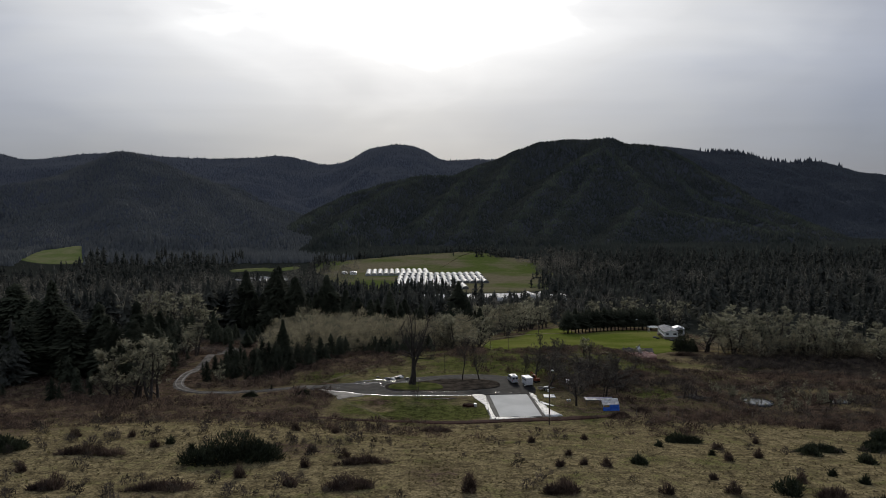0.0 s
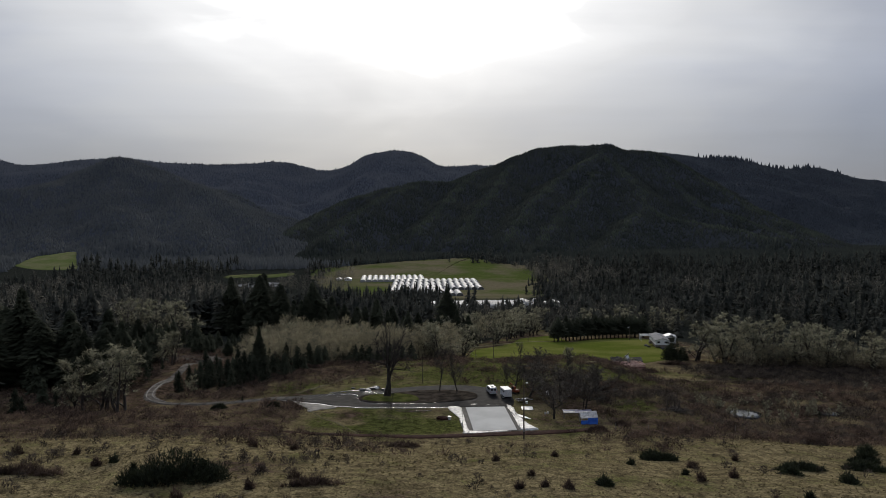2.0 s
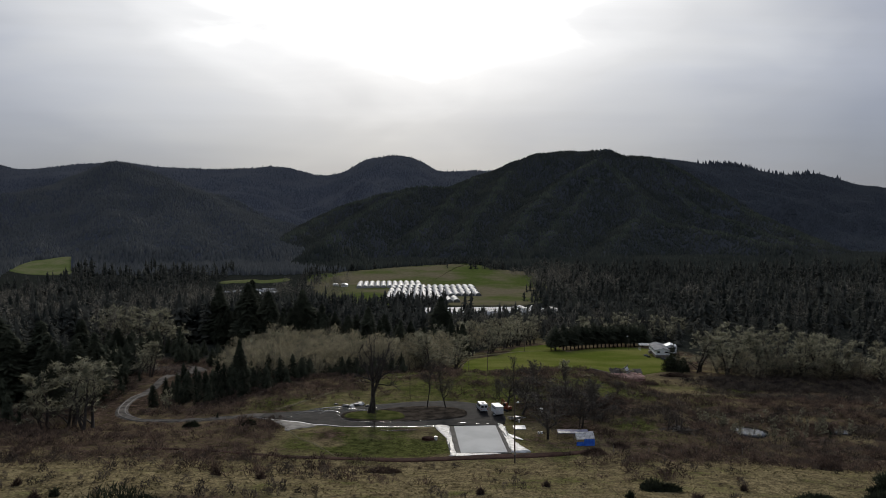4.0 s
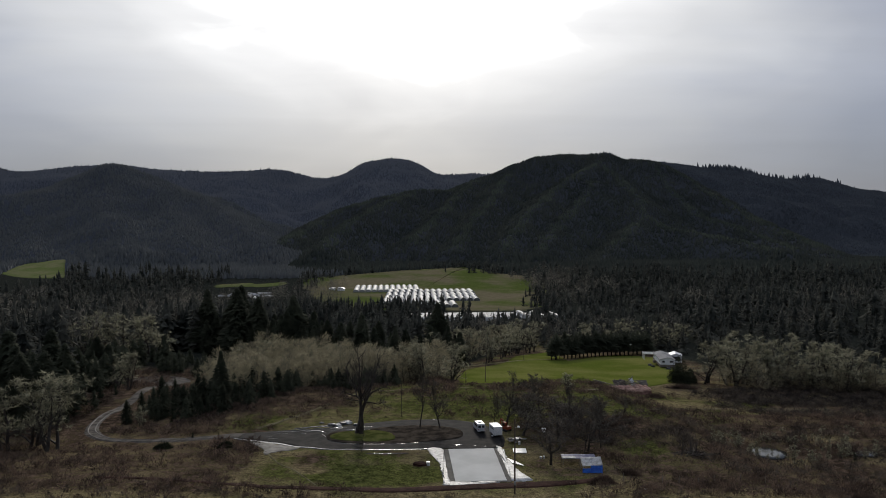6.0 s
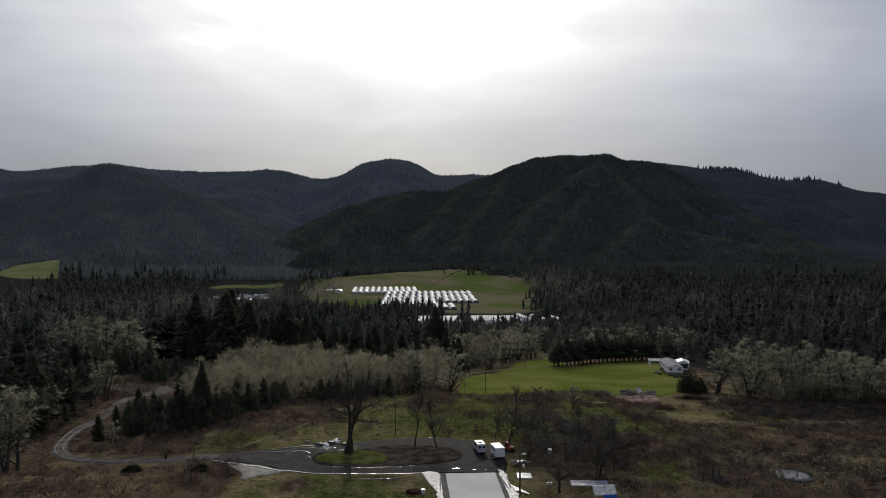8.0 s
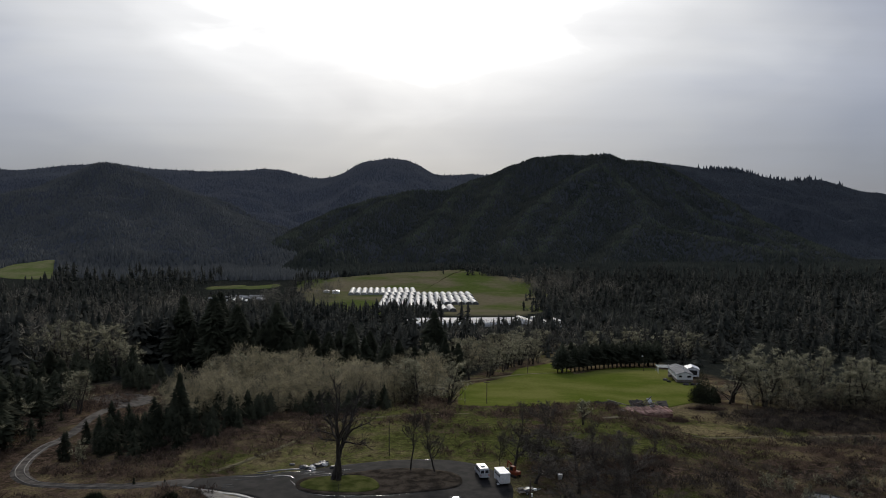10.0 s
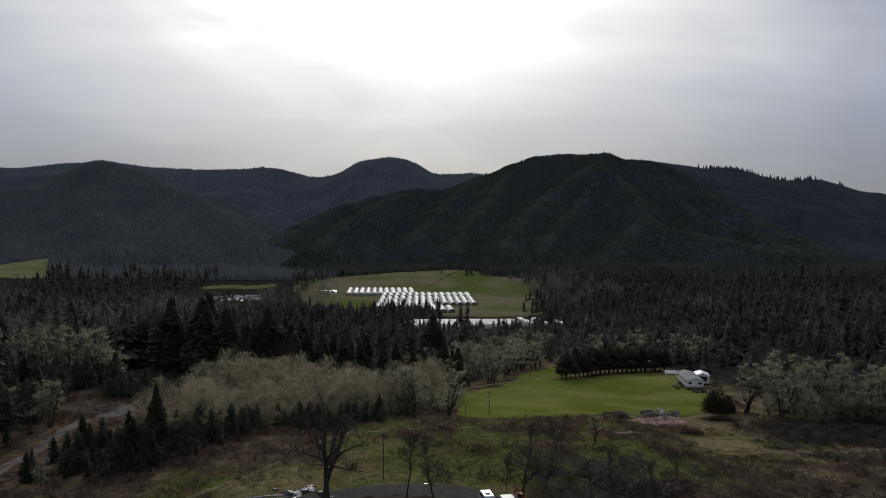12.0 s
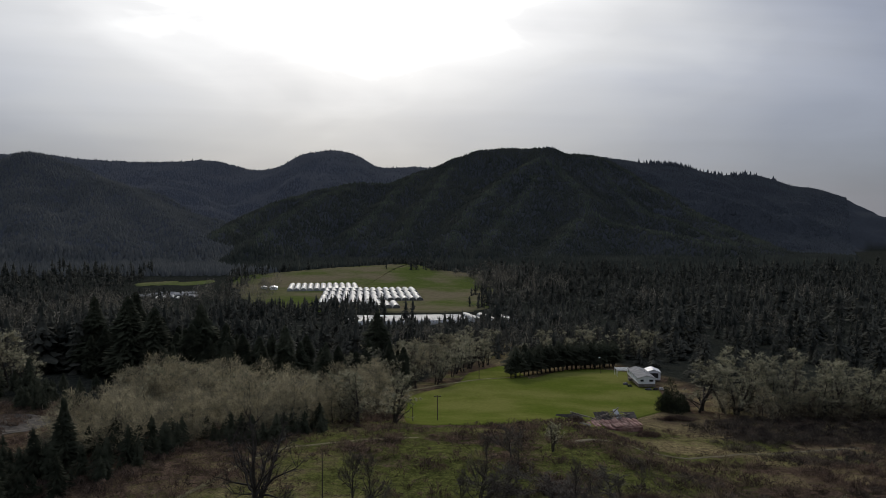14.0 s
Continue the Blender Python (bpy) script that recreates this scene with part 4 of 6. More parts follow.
oak = bare_tree("oak", "big dark bare tree on the island", r(81), h=15.5, spread=8.5, limbs=18, subs=11, twigs=9, fork=0.30, stems=3, twig_w=0.045, up=0.75, trunk_r=0.62, twig=BARK)
planted(oak, -22.0, 31.1, 1.05, 1.22, first=True)
tagged(planted(bare_tree("sapling", "twiggy bare sapling at the road's edge", r(82), h=3.8, spread=2.0, limbs=9, subs=5, twigs=5, fork=0.15), -20.8, 18.1, first=True))
P = Planter(small, "bare trees round the yard")
for x, y, h in [(-9.3, 35.0, 9.4), (-4.9, 33.8, 9.2), (6.9, 37.0, 5.0), (10.3, 41.2, 7.6), (19.4, 52, 5.4), (22.2, 25.5, 8.0), (13.3, 8.2, 5.0), (14.5, 30, 6), (17.5, 20, 5.5), (25, 17, 5.8), (21, 14, 5.0), (27.5, 28, 5.4), (12, 45, 5.5), (30, 20, 4.5), (38, 45, 4.0), (17, 36, 4.5), (24, 31, 5.0), (29, 33, 4.6), (8.6, 43.5, 6.2)]:
    P.put(x, y, h / 9 * (1.05 if y < 50 else 1.45), h / 9 * 1.22)
P = Planter(apple, "old orchard trees")
for x, y, w, h in [(13.6, 8.4, 4.4, 6.2), (22.0, 15.5, 4.2, 6.2), (17.5, 22, 4.0, 5.6), (11.5, 27, 3.6, 5.4), (26, 27, 4.0, 6.2), (20, 33, 3.6, 6.5), (14, 40, 3.4, 6.5), (9.5, 36, 3.2, 6.0), (31, 38, 3.2, 5.0), (20.5, 62, 2.4, 6.0)]:
    P.put(x, y, w / 4 * 1.5, h / 6 * 0.95)
P = Planter(mossy, "lichen-hung maples")
for x, y, h in [(-86, 35, 13.5), (-90, 38, 13), (-94, 35, 11.5), (-138, 196, 19), (-128, 194, 18), (-119, 192, 18), (-110, 188, 13), (-147, 200, 16), (-92, 96, 11.5), (-96, 101, 10), (-4, 120, 14.5), (1.5, 118, 14), (-9, 125, 13), (101, 149, 17), (108, 146, 18.5), (114, 150, 19), (121, 146, 19), (127, 151, 18), (133, 148, 18.5), (139, 144, 18), (146, 148, 18), (152, 143, 17), (160, 147, 18), (168, 143, 17), (116, 160, 18), (130, 162, 18), (144, 160, 18), (157, 160, 18), (176, 150, 17), (186, 146, 17), (-96, 74, 8), (-99, 118, 9), (-20, 135, 12), (-112, 120, 10), (-108, 84, 9)]:
    P.put(x, y, h / 16 * (1.12 if x > -80 or y > 60 else 1.6), h / 16 * (1.2 if x < -80 and y < 60 else 1.06 if x < 90 else 0.96))
for x, y, h in [(0, 200, 12), (5, 212, 13), (12, 222, 13), (20, 232, 14), (28, 245, 14), (36, 259, 14), (44, 272, 13), (-6, 206, 12), (2, 226, 13), (14, 245, 14), (24, 262, 14), (34, 280, 14), (50, 291, 13), (-4, 220, 12), (10, 236, 13), (29.6, 67.5, 8.5), (-28, 128, 12), (-35, 122, 11), (-45, 150, 13), (-58, 165, 13), (-68, 158, 12), (9, 190, 11), (17, 196, 12), (24, 203, 12), (28, 212, 13), (33, 222, 13), (37, 234, 14), (41, 246, 14), (47, 258, 14), (54, 270, 13), (60, 281, 13), (-52, 128, 11), (-40, 135, 12), (-62, 140, 12), (-30, 150, 12), (-16, 150, 12)]:
    P.put(x, y, h / 16, h / 16)
for x in np.arange(22, 150, 7.5):
    P.put(x + RNG.uniform(-2, 2), 296 + 0.1 * x + RNG.uniform(-12, 14), 0.95, RNG.uniform(0.75, 1.0))
P = Planter(bush, "lichen shrubs")
for x, y, h in [(-73.7, 53.7, 5.5), (-76, 58, 3.4), (82, 40, 2.6), (67, 40, 2.4), (74, 38.5, 2.6), (79, 52, 3.0), (64, 48, 2.4), (88, 50, 2.6), (104, 60, 2.5), (118, 66, 3), (66, 38, 2.2), (70, 39, 2.0), (76, 43, 2.6), (75, 48, 2.8), (66, 50, 2.6), (83, 43, 2.2), (89, 42, 2.4), (80, 36, 2.2), (94, 48, 2.4), (60, 42, 2.2), (97, 55, 2.6)]:
    P.put(x, y, h / 5, h / 5)
for x, y in [(64, 33.5), (66, 33), (68, 32.6), (70.5, 33.2), (72.5, 34), (86, 30.5), (89, 30.6), (63.5, 36)]:
    P.put(x, y, 0.5, 0.5)
for _ in range(34):
    a = RNG.uniform(0, 6.28)
    P.put(74 + RNG.uniform(6, 21) * math.cos(a), 38 + RNG.uniform(5, 10) * math.sin(a), RNG.uniform(0.35, 0.7), RNG.uniform(0.4, 0.75))
P = Planter(alder, "young alder thicket")
n = 0
places = []
while n < 330:
    x, y = RNG.uniform(-86, 4), RNG.uniform(70, 190)
    edge = 80 + 0.62 * max(x + 48, -10) + 5 * math.sin(x * 0.3)
    if y < edge or x < -65 - 0.1 * (y - 70) or (x > -14 and y < 118):
        continue
    s = RNG.uniform(0.8, 1.25)
    if n < 230:
        P.put(x, y, s * 1.05, s * RNG.uniform(0.75, 1.15))
    else:
        places.append((x, y, s * 10))
    n += 1
for _ in range(46):
    x = RNG.uniform(97, 192)
    P.put(x, 139 + 0.03 * (x - 97) + RNG.uniform(-2, 9), RNG.uniform(0.7, 1.0), RNG.uniform(0.5, 0.95))
x, y, hs = np.array(places).T
soft = [(np.vstack(b.v), np.vstack(b.t)) for b in (brush(r(55 + k), 1.0, 0.34, 950, 0.010, 0.06, 0.42, 0.085, 60) for k in range(3))]
merged("thicket", soft, np.stack([x, y, height(x, y) - 0.1], 1), x, np.stack([hs, hs], 1), ALDER, "grey-brown alder thicket filling the gaps", "thicket")
for x, y in [(3, 196), (8, 205), (1, 214), (14, 216), (7, 226), (20, 228), (12, 238), (25, 240), (18, 250), (30, 252), (10, 258), (24, 264), (36, 266), (3, 236), (2, 180), (-3, 190), (40, 276), (30, 280), (50, 284), (16, 276)]:
    P.put(x, y, 1.25, RNG.uniform(1.1, 1.4))
P = Planter(tall, "tall valley conifers")
near = [(-96, 66, 19), (-101, 70, 22), (-99, 62, 23), (-103, 58, 18), (-59.5, 72, 18), (-114, 132, 21), (-108, 126, 18), (-108, 66, 24), (-113, 73, 27), (-119, 68, 26), (-127, 75, 28), (-136, 84, 28), (-131, 66, 25), (-86, 150, 9), (-146, 92, 28)]
for x, y, h in near:
    P.put(x, y, h / 24 * (0.9 if x > -60 else 1.45), h / 24)
n = 0
while n < 70:
    x, y = RNG.uniform(-120, 14), RNG.uniform(192, 232)
    if x < -104 and y < 230:
        continue
    h = RNG.uniform(14, 29) - 5 * float(step(-60, -25, x))
    P.put(x, y, h / 24, h / 24)
    n += 1
P = Planter(young, "young conifers at the wood's edge")
for x, y, h in [(-81.8, 67, 4), (-75, 67, 7.3), (-67.4, 57, 8.8), (-60.8, 55.5, 6.2), (-63.7, 55, 6.8), (-59.2, 57, 5.0), (-71, 60, 8), (-70, 66, 9), (-66, 63, 9), (-62, 62, 8), (-57, 62, 8), (-78, 73, 8), (-75, 78, 9), (-51, 32.5, 1.8), (-56.5, 33.5, 1.6), (104, 86, 4.6), (83, 29, 3.2), (113, 92, 4.0), (-50, 60, 4), (-45, 66, 3), (-48, 56, 2.5), (-99, 62, 9), (-96, 52, 7), (-92.5, 58, 6), (-99, 48, 8), (-94, 66, 8), (-91.5, 72, 6), (-93, 80, 8), (-92, 88, 7), (-102, 56, 9), (-97, 76, 9)]:
    P.put(x, y, h / 8, h / 8)
for _ in range(58):
    x, y = RNG.uniform(-79, -46), RNG.uniform(56, 84)
    h = RNG.uniform(4.5, 9.5)
    P.put(x, y, h / 8, h / 8)
places = []
for _ in range(75):
    x = RNG.uniform(-62, -14)
    y = 77 + 0.62 * max(x + 48, -10) + 5 * math.sin(x * 0.3) + RNG.uniform(-4, 12)
    places.append((x, y, RNG.uniform(2.2, 7.0)))
for _ in range(24):
    x, y = RNG.uniform(-150, -99), RNG.uniform(24, 62)
    h = RNG.uniform(5, 10)
    P.put(x, y, h / 8, h / 8)
n = 0
while n < 85:
    x, y = RNG.uniform(-138, -91), RNG.uniform(62, 188)
    if x > -93 - 0.10 * (y - 60) or ((x > -110) & (y > 118) & (y < 152)):
        continue
    places.append((x, y, RNG.uniform(6, 13)))
    n += 1
for _ in range(26):
    x, y = RNG.uniform(-108, -86), RNG.uniform(154, 186)
    places.append((x, y, RNG.uniform(3.5, 8)))
x, y, hs = np.array(places).T
merged("woods", [conifer_shape(r(35 + k), 1.0, 0.25 + 0.03 * k, 18, 18, 0.02, 0.8, 7) for k in range(4)], np.stack([x, y, height(x, y) - 0.1], 1), x, np.stack([hs * 1.1, hs], 1), CONIFER, "young dark conifers crowding the wood's edge", "woods")
P = Planter(hedge, "windbreak row")
for k in range(24):
    f = k / 23
    x, y = 57 + 60 * f, 222 + 46 * f - 9 * math.sin(3.1 * f) * (-1)
    P.put(x, y, RNG.uniform(1.4, 1.7), RNG.uniform(1.1, 1.35))
    if k % 2:
        P.put(x + 1.5, y + 6, 1.6, RNG.uniform(1.2, 1.4))

# woods too many to count
shapes = [conifer_shape(r(100 + k), 1.0, 0.23 + 0.035 * k, 7, 6, 0.0, 1.5, 4) for k in range(7)]
finer = [conifer_shape(r(110 + k), 1.0, 0.22 + 0.03 * k, 13, 9, 0.01, 1.25, 5) for k in range(6)]
m = 7000
x, y = RNG.uniform(-760, 980, m), 150 + 900 * RNG.uniform(0, 1, m) ** 0.8
keep = (np.abs(x + 12) < 0.72 * (y + 160)) & ~((x > -122) & (x < 138 + 0.12 * (y - 700)) & (y > 600)) & ~((x > 8) & (x < 128) & (y < 610)) & ~((x > -135) & (y < 300) & (x < 10)) & ~((x < -500) & (x > -640) & (y > 850)) & ~((x > -265) & (x < -155) & (y > 835)) & ~((x >= 128) & (x < 190) & (y < 170)) & (y > 175 + 0 * x)
x, y = x[keep], y[keep]
hs = (9 + 17 * RNG.uniform(0, 1, len(x)) ** 1.8) * (1 + 0.36 * waves(x, y, 32.0, 6.0)) * np.where((y > 430) & (x > -160) & (x < 190), 0.72, 1.0)
hs = hs * np.where((x < -0.13 * y - 40) & (x > -0.235 * y - 62) & (y > 480) & (y < 840), 0.5, 1.0)  # young plantation before the small farm
close = y < 400
for own, kinds, words in ((close, finer, "dense dark conifer woods beside the fields"), (~close, shapes, "dense dark conifer woods on the valley floor")):
    merged("woods", kinds, np.stack([x, y, height(x, y) - 0.3], 1)[own], RNG.uniform(0, 6.28, own.sum()), np.stack([hs, hs], 1)[own], FOREST, words, "woods")
m = 190
x, y = RNG.uniform(-125, 12, m), RNG.uniform(225, 320, m)
hs = RNG.uniform(14, 29, m) - 5 * step(-60, -25, x)
merged("woods", finer, np.stack([x, y, height(x, y) - 0.3], 1), RNG.uniform(0, 6.28, m), np.stack([hs, hs], 1), FOREST, "dark conifer belt behind the alder thicket", "woods")
m = 260
x, y = RNG.uniform(15, 150, m), RNG.uniform(300, 470, m)
hs = RNG.uniform(9, 17, m) * np.where(RNG.uniform(0, 1, m) < 0.08, 1.55, 1)
merged("woods", shapes, np.stack([x, y, height(x, y) - 0.3], 1), RNG.uniform(0, 6.28, m), np.stack([hs, hs], 1), FOREST, "lower conifers before the long greenhouse", "woods")
m = 230
x, y = RNG.uniform(-140, 30, m), RNG.uniform(545, 640, m)
hs = RNG.uniform(9, 17, m) * (1 + 0.3 * waves(x, y, 24.0, 2.0))
merged("woods", shapes, np.stack([x, y, height(x, y) - 0.3], 1), RNG.uniform(0, 6.28, m), np.stack([hs, hs], 1), FOREST, "conifer belt before the valley greenhouses", "woods")
x, y = np.array([96.0, 118, 126, 140, 150, 104, 60, 165, 172]), np.array([1060.0, 1058, 1052, 1060, 1066, 1064, 1080, 1050, 1040])
hs = np.array([22.0, 15, 17, 14, 13, 14, 12, 16, 18])
merged("woods", shapes, np.stack([x, y, height(x, y)], 1), x, np.stack([hs, hs], 1), FOREST, "lone conifers at the meadow's upper edge", "woods")

m = 620
x, y = RNG.uniform(-330, -93, m), RNG.uniform(45, 330, m)
keep = (y > 165) | (x < -128)
keep &= (np.abs(x + 12) < 0.75 * (y + 160)) & ~((np.abs(x + 95) < 12) & (y > 100) & (y < 152)) & ~((x > -150) & (y > 150) & (y < 225))
x, y = x[keep], y[keep]
hs = RNG.uniform(10, 24, len(x))
merged("woods", finer, np.stack([x, y, height(x, y) - 0.3], 1), RNG.uniform(0, 6.28, len(x)), np.stack([hs, hs], 1), FOREST, "mixed dark conifers west of the track", "woods")

rim = np.array(MEADOW[:12], float) + [0, 4.0]
k = RNG.integers(0, len(rim) - 1, 170)
at = rim[k] + (rim[k + 1] - rim[k]) * RNG.uniform(0, 1, (170, 1)) + RNG.normal(size=(170, 2)) * 9
hs = RNG.uniform(7, 17, 170)
merged("woods", shapes, np.stack([at[:, 0], at[:, 1], height(at[:, 0], at[:, 1]) - 0.3], 1), RNG.uniform(0, 6.28, 170), np.stack([hs, hs], 1), FOREST, "ragged conifers round the valley meadow", "woods")

# bare woods among the conifers, far off
puffs = []
for k in range(4):
    soup = brush(r(120 + k), 1.0, 0.36, 95, 0.022, 0.03, 0.5, 0.13)
    puffs.append((np.vstack(soup.v), np.vstack(soup.t)))
m = 150
x, y = np.concatenate([RNG.uniform(-170, -84, 100), RNG.uniform(150, 215, 50)]), np.concatenate([RNG.uniform(700, 930, 100), RNG.uniform(840, 1000, 50)])
hs = RNG.uniform(9, 17, m)
merged("woods", puffs, np.stack([x, y, height(x, y) - 0.2], 1), RNG.uniform(0, 6.28, m), np.stack([hs, hs], 1), WOODS, "grey leafless trees at the meadow's ends", "woods")
m = 2300
x, y = RNG.uniform(-420, 560, m), RNG.uniform(170, 1000, m)
keep = ((x > 140) & (x < 260) & (y > 760)) | ((x < -150) & (x > -280) & (y > 640) & (y < 820)) | ((y < 760) & (((x > 150) & (waves(x, y, 60, 1.0) > 0.42)) | ((x < -120) & (waves(x, y, 50, 3.0) > -0.25)) | ((x > 10) & (x < 150) & (y > 300) & (y < 460))))
keep &= ~((x > -300) & (x < -140) & (y > 690)) & ~((x > -165) & (x < 140 + 0.12 * (y - 700)) & (y > 560)) & ~((x > 20) & (x < 95) & (y > 440))
x, y = x[keep], y[keep]
hs = RNG.uniform(15, 25, len(x))
hs = np.where((x > 10) & (x < 150), hs * 0.75, hs)
merged("woods", puffs, np.stack([x, y, height(x, y) - 0.2], 1), RNG.uniform(0, 6.28, len(x)), np.stack([hs, hs], 1), WOODS, "grey leafless trees among the valley conifers", "woods")

# forest on the mountains
shapes = [small_conifer_shape(r(140 + k), 1.0, 0.22 + 0.02 * k, 1, 3) for k in range(6)]
m = 205000
x, y = RNG.uniform(-1750, 2000, m), 1000 + 1480 * RNG.uniform(0, 1, m) ** 0.9
keep = (np.abs(x - 0.03 * y) < 0.66 * (y + 160)) & ~inside(x, y, MEADOW) & ~((x < -510 - 0.40 * (y - 1036)) & (x > -618 - 0.26 * (y - 1060)) & (y < 1240))
x, y = x[keep], y[keep]
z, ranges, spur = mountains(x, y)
hs = RNG.uniform(6.0, 10.5, len(x)) * (1 + 0.18 * waves(x, y, 30.0, 7.0)) * np.where(y < 1250, 1.5, 1.0)
# trees near a spur line take the tone that imitates its light
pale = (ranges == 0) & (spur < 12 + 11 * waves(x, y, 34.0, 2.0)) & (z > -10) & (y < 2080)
for own, mat, words in ((pale, SPURS, "conifers along the mountain spurs, coloured lighter as lit"), ((ranges == 3) & ~pale, EASTERN, "conifer forest on the eastern ridge, tinted for haze"), ((ranges == 0) & ~pale, SLOPES, "unbroken conifer forest on the steep mountain"), (ranges == 2, HILL, "conifer forest on the lower rounded hill"), (ranges == 1, RANGE, "conifer forest on the farthest ridge, tinted for haze")):
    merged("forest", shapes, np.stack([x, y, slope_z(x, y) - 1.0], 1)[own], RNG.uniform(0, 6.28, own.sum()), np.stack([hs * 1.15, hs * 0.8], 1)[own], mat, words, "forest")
cx = np.concatenate([RNG.uniform(-1700, 1900, 520), RNG.normal(612, 16, 46), RNG.normal(1120, 50, 80), RNG.normal(1330, 70, 50), RNG.normal(-640, 70, 90), RNG.normal(-20, 60, 50)])
cy = np.full(len(cx), 2450.0) + RNG.uniform(-25, 10, len(cx))
cy[520:566] = 2122 + RNG.uniform(-12, 8, 46)
hs = RNG.uniform(6, 12, len(cx))
hs[566:696] *= 2.0
keep = height(cx, cy) > 0
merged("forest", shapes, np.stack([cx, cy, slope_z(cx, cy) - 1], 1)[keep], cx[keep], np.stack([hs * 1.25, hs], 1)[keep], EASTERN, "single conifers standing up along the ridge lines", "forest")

# brambles, bracken and tussocks
def cane_shape(rng, n=15, wide=0.085):
    """Thin arching canes that lean out from one root."""
    a, lean = rng.uniform(0, 6.28, n), rng.uniform(0.1, 1.0, n)
    foot = np.stack([np.cos(a) * 0.35 * lean, np.sin(a) * 0.35 * lean, np.zeros(n)], 1) + rng.normal(size=(n, 3)) * [0.22, 0.22, 0.0]
    knee = foot + np.stack([np.cos(a) * 0.35 * lean, np.sin(a) * 0.35 * lean, rng.uniform(0.35, 0.75, n)], 1)
    tip = knee + np.stack([np.cos(a) * 0.5 * lean, np.sin(a) * 0.5 * lean, rng.uniform(-0.05, 0.5, n)], 1) + rng.normal(size=(n, 3)) * 0.12
    soup = Limbs()
    soup.blades(knee, foot, np.full(n, wide), rng)
    soup.blades(knee, tip, np.full(n, wide), rng)
    return np.vstack(soup.v), np.vstack(soup.t)


canes = [cane_shape(r(160 + k)) for k in range(6)]


def yard(x, y):
    """Ground kept clear of scrub: the loop road, slab, tracks and field."""
    loop = (((x + 12) / 26) ** 2 + ((y - 29) / 14) ** 2 < 1) | ((x > -40) & (x < 24) & (y > -1) & (y < 42) & ~((x > 9) & (y > 24)))
    tail = (y < 35.5 + 0.012 * np.clip(-46 - x, 0, 40) ** 2) & (y > 27.5 + 0.006 * np.clip(-46 - x, 0, 40) ** 2) & (x < -36) & (x > -84)
    lane = (np.abs(x + 85) < 5.5) & (y > 36) & (y < 150)
    grass = (y > 100 + 0.45 * np.clip(x - 20, 0, 90)) & (x > 5) & (x < 120) & (y < 300)
    path = np.abs(y - (74 + 0.41 * (x - 35))) < 2.2
    return loop | tail | lane | grass | (path & (x > 36) & (x < 128))


m = 30000
x, y = RNG.uniform(-135, 175, m), RNG.uniform(-30, 165, m)
dense = brown_cover(x, y) + 0.45 * waves(x, y, 5.0, 2.0) + 0.25 * waves(x, y, 14.0, 5.0)
keep = (dense > RNG.uniform(0.12, 0.95, m)) & ~yard(x, y) & ~((np.abs(x - 68.5) < 6) & (np.abs(y - 37) < 6))
x, y = x[keep][:7500], y[keep][:7500]
s = RNG.uniform(0.35, 1.0, len(x)) ** 1.3 * 1.35
merged("scrub", canes, np.stack([x, y, height(x, y) - 0.1], 1), RNG.uniform(0, 6.28, len(x)), np.stack([s, s * RNG.uniform(0.6, 1.2, len(x))], 1), BRAMBLE, "brown leafless bramble and bracken scrub", "scrub")
# brambles in the pasture: loose shrubs, thicker to the west
upright = []
for k in range(6):
    soup = brush(r(150 + k), 1.25, 0.55, 60, 0.085, 0.0, 0.8, 0.36)
    upright.append((np.vstack(soup.v), np.vstack(soup.t)))
m = 2600
x, y = RNG.uniform(-95, 85, m), RNG.uniform(-88, -8, m)
keep = (waves(x, y, 9.0, 2.0) + 0.5 * waves(x, y, 3.0, 7.0) + 0.75 * step(5, -45, x) > RNG.uniform(0.15, 1.5, m))
x, y = x[keep], y[keep]
s = RNG.uniform(0.0, 1.0, len(x)) ** 1.8 * 1.1 + 0.3
merged("scrub", upright, np.stack([x, y, height(x, y) - 0.05], 1), RNG.uniform(0, 6.28, len(x)), np.stack([s * 1.1, s], 1), TANGLE, "scattered bramble shrubs in dry pasture", "scrub")


def tussock_shape(rng, n=7):
    a = rng.uniform(0, 6.28, n)
    tip = np.stack([np.cos(a) * 0.7, np.sin(a) * 0.7, rng.uniform(0.5, 1.0, n)], 1)
    soup = Limbs()
    soup.blades(tip * [0.25, 0.25, 0], tip, np.full(n, 0.5), rng)
    return np.vstack(soup.v), np.vstack(soup.t)


m = 12000
x, y = RNG.uniform(-95, 110, m), RNG.uniform(-88, -5, m)
s = RNG.uniform(0.12, 0.3, m)
merged("grass", [tussock_shape(r(180 + k)) for k in range(4)], np.stack([x, y, height(x, y) - 0.02], 1), RNG.uniform(0, 6.28, m), np.stack([s * 1.3, s], 1), TUSSOCK, "dry tufted winter grass", "grass")


m = 16000
x, y = RNG.uniform(-62, 75, m), RNG.uniform(-6, 118, m)
on_road = (((x + 20) / 34) ** 2 + ((y - 30) / 12.5) ** 2 < 1) | ((np.abs(x + 46) < 18) & (np.abs(y - 31) < 4)) | ((np.abs(x) < 9) & (y < 20)) | ((y > 100 + 0.45 * np.clip(x - 20, 0, 90)) & (x > 5))
x, y = x[~on_road][:9000], y[~on_road][:9000]
s = RNG.uniform(0.08, 0.22, len(x))
merged("grass", [tussock_shape(r(190 + k)) for k in range(4)], np.stack([x, y, height(x, y) - 0.02], 1), RNG.uniform(0, 6.28, len(x)), np.stack([s * 1.3, s], 1), SEDGE, "short mossy grass tufts round the yard", "grass")


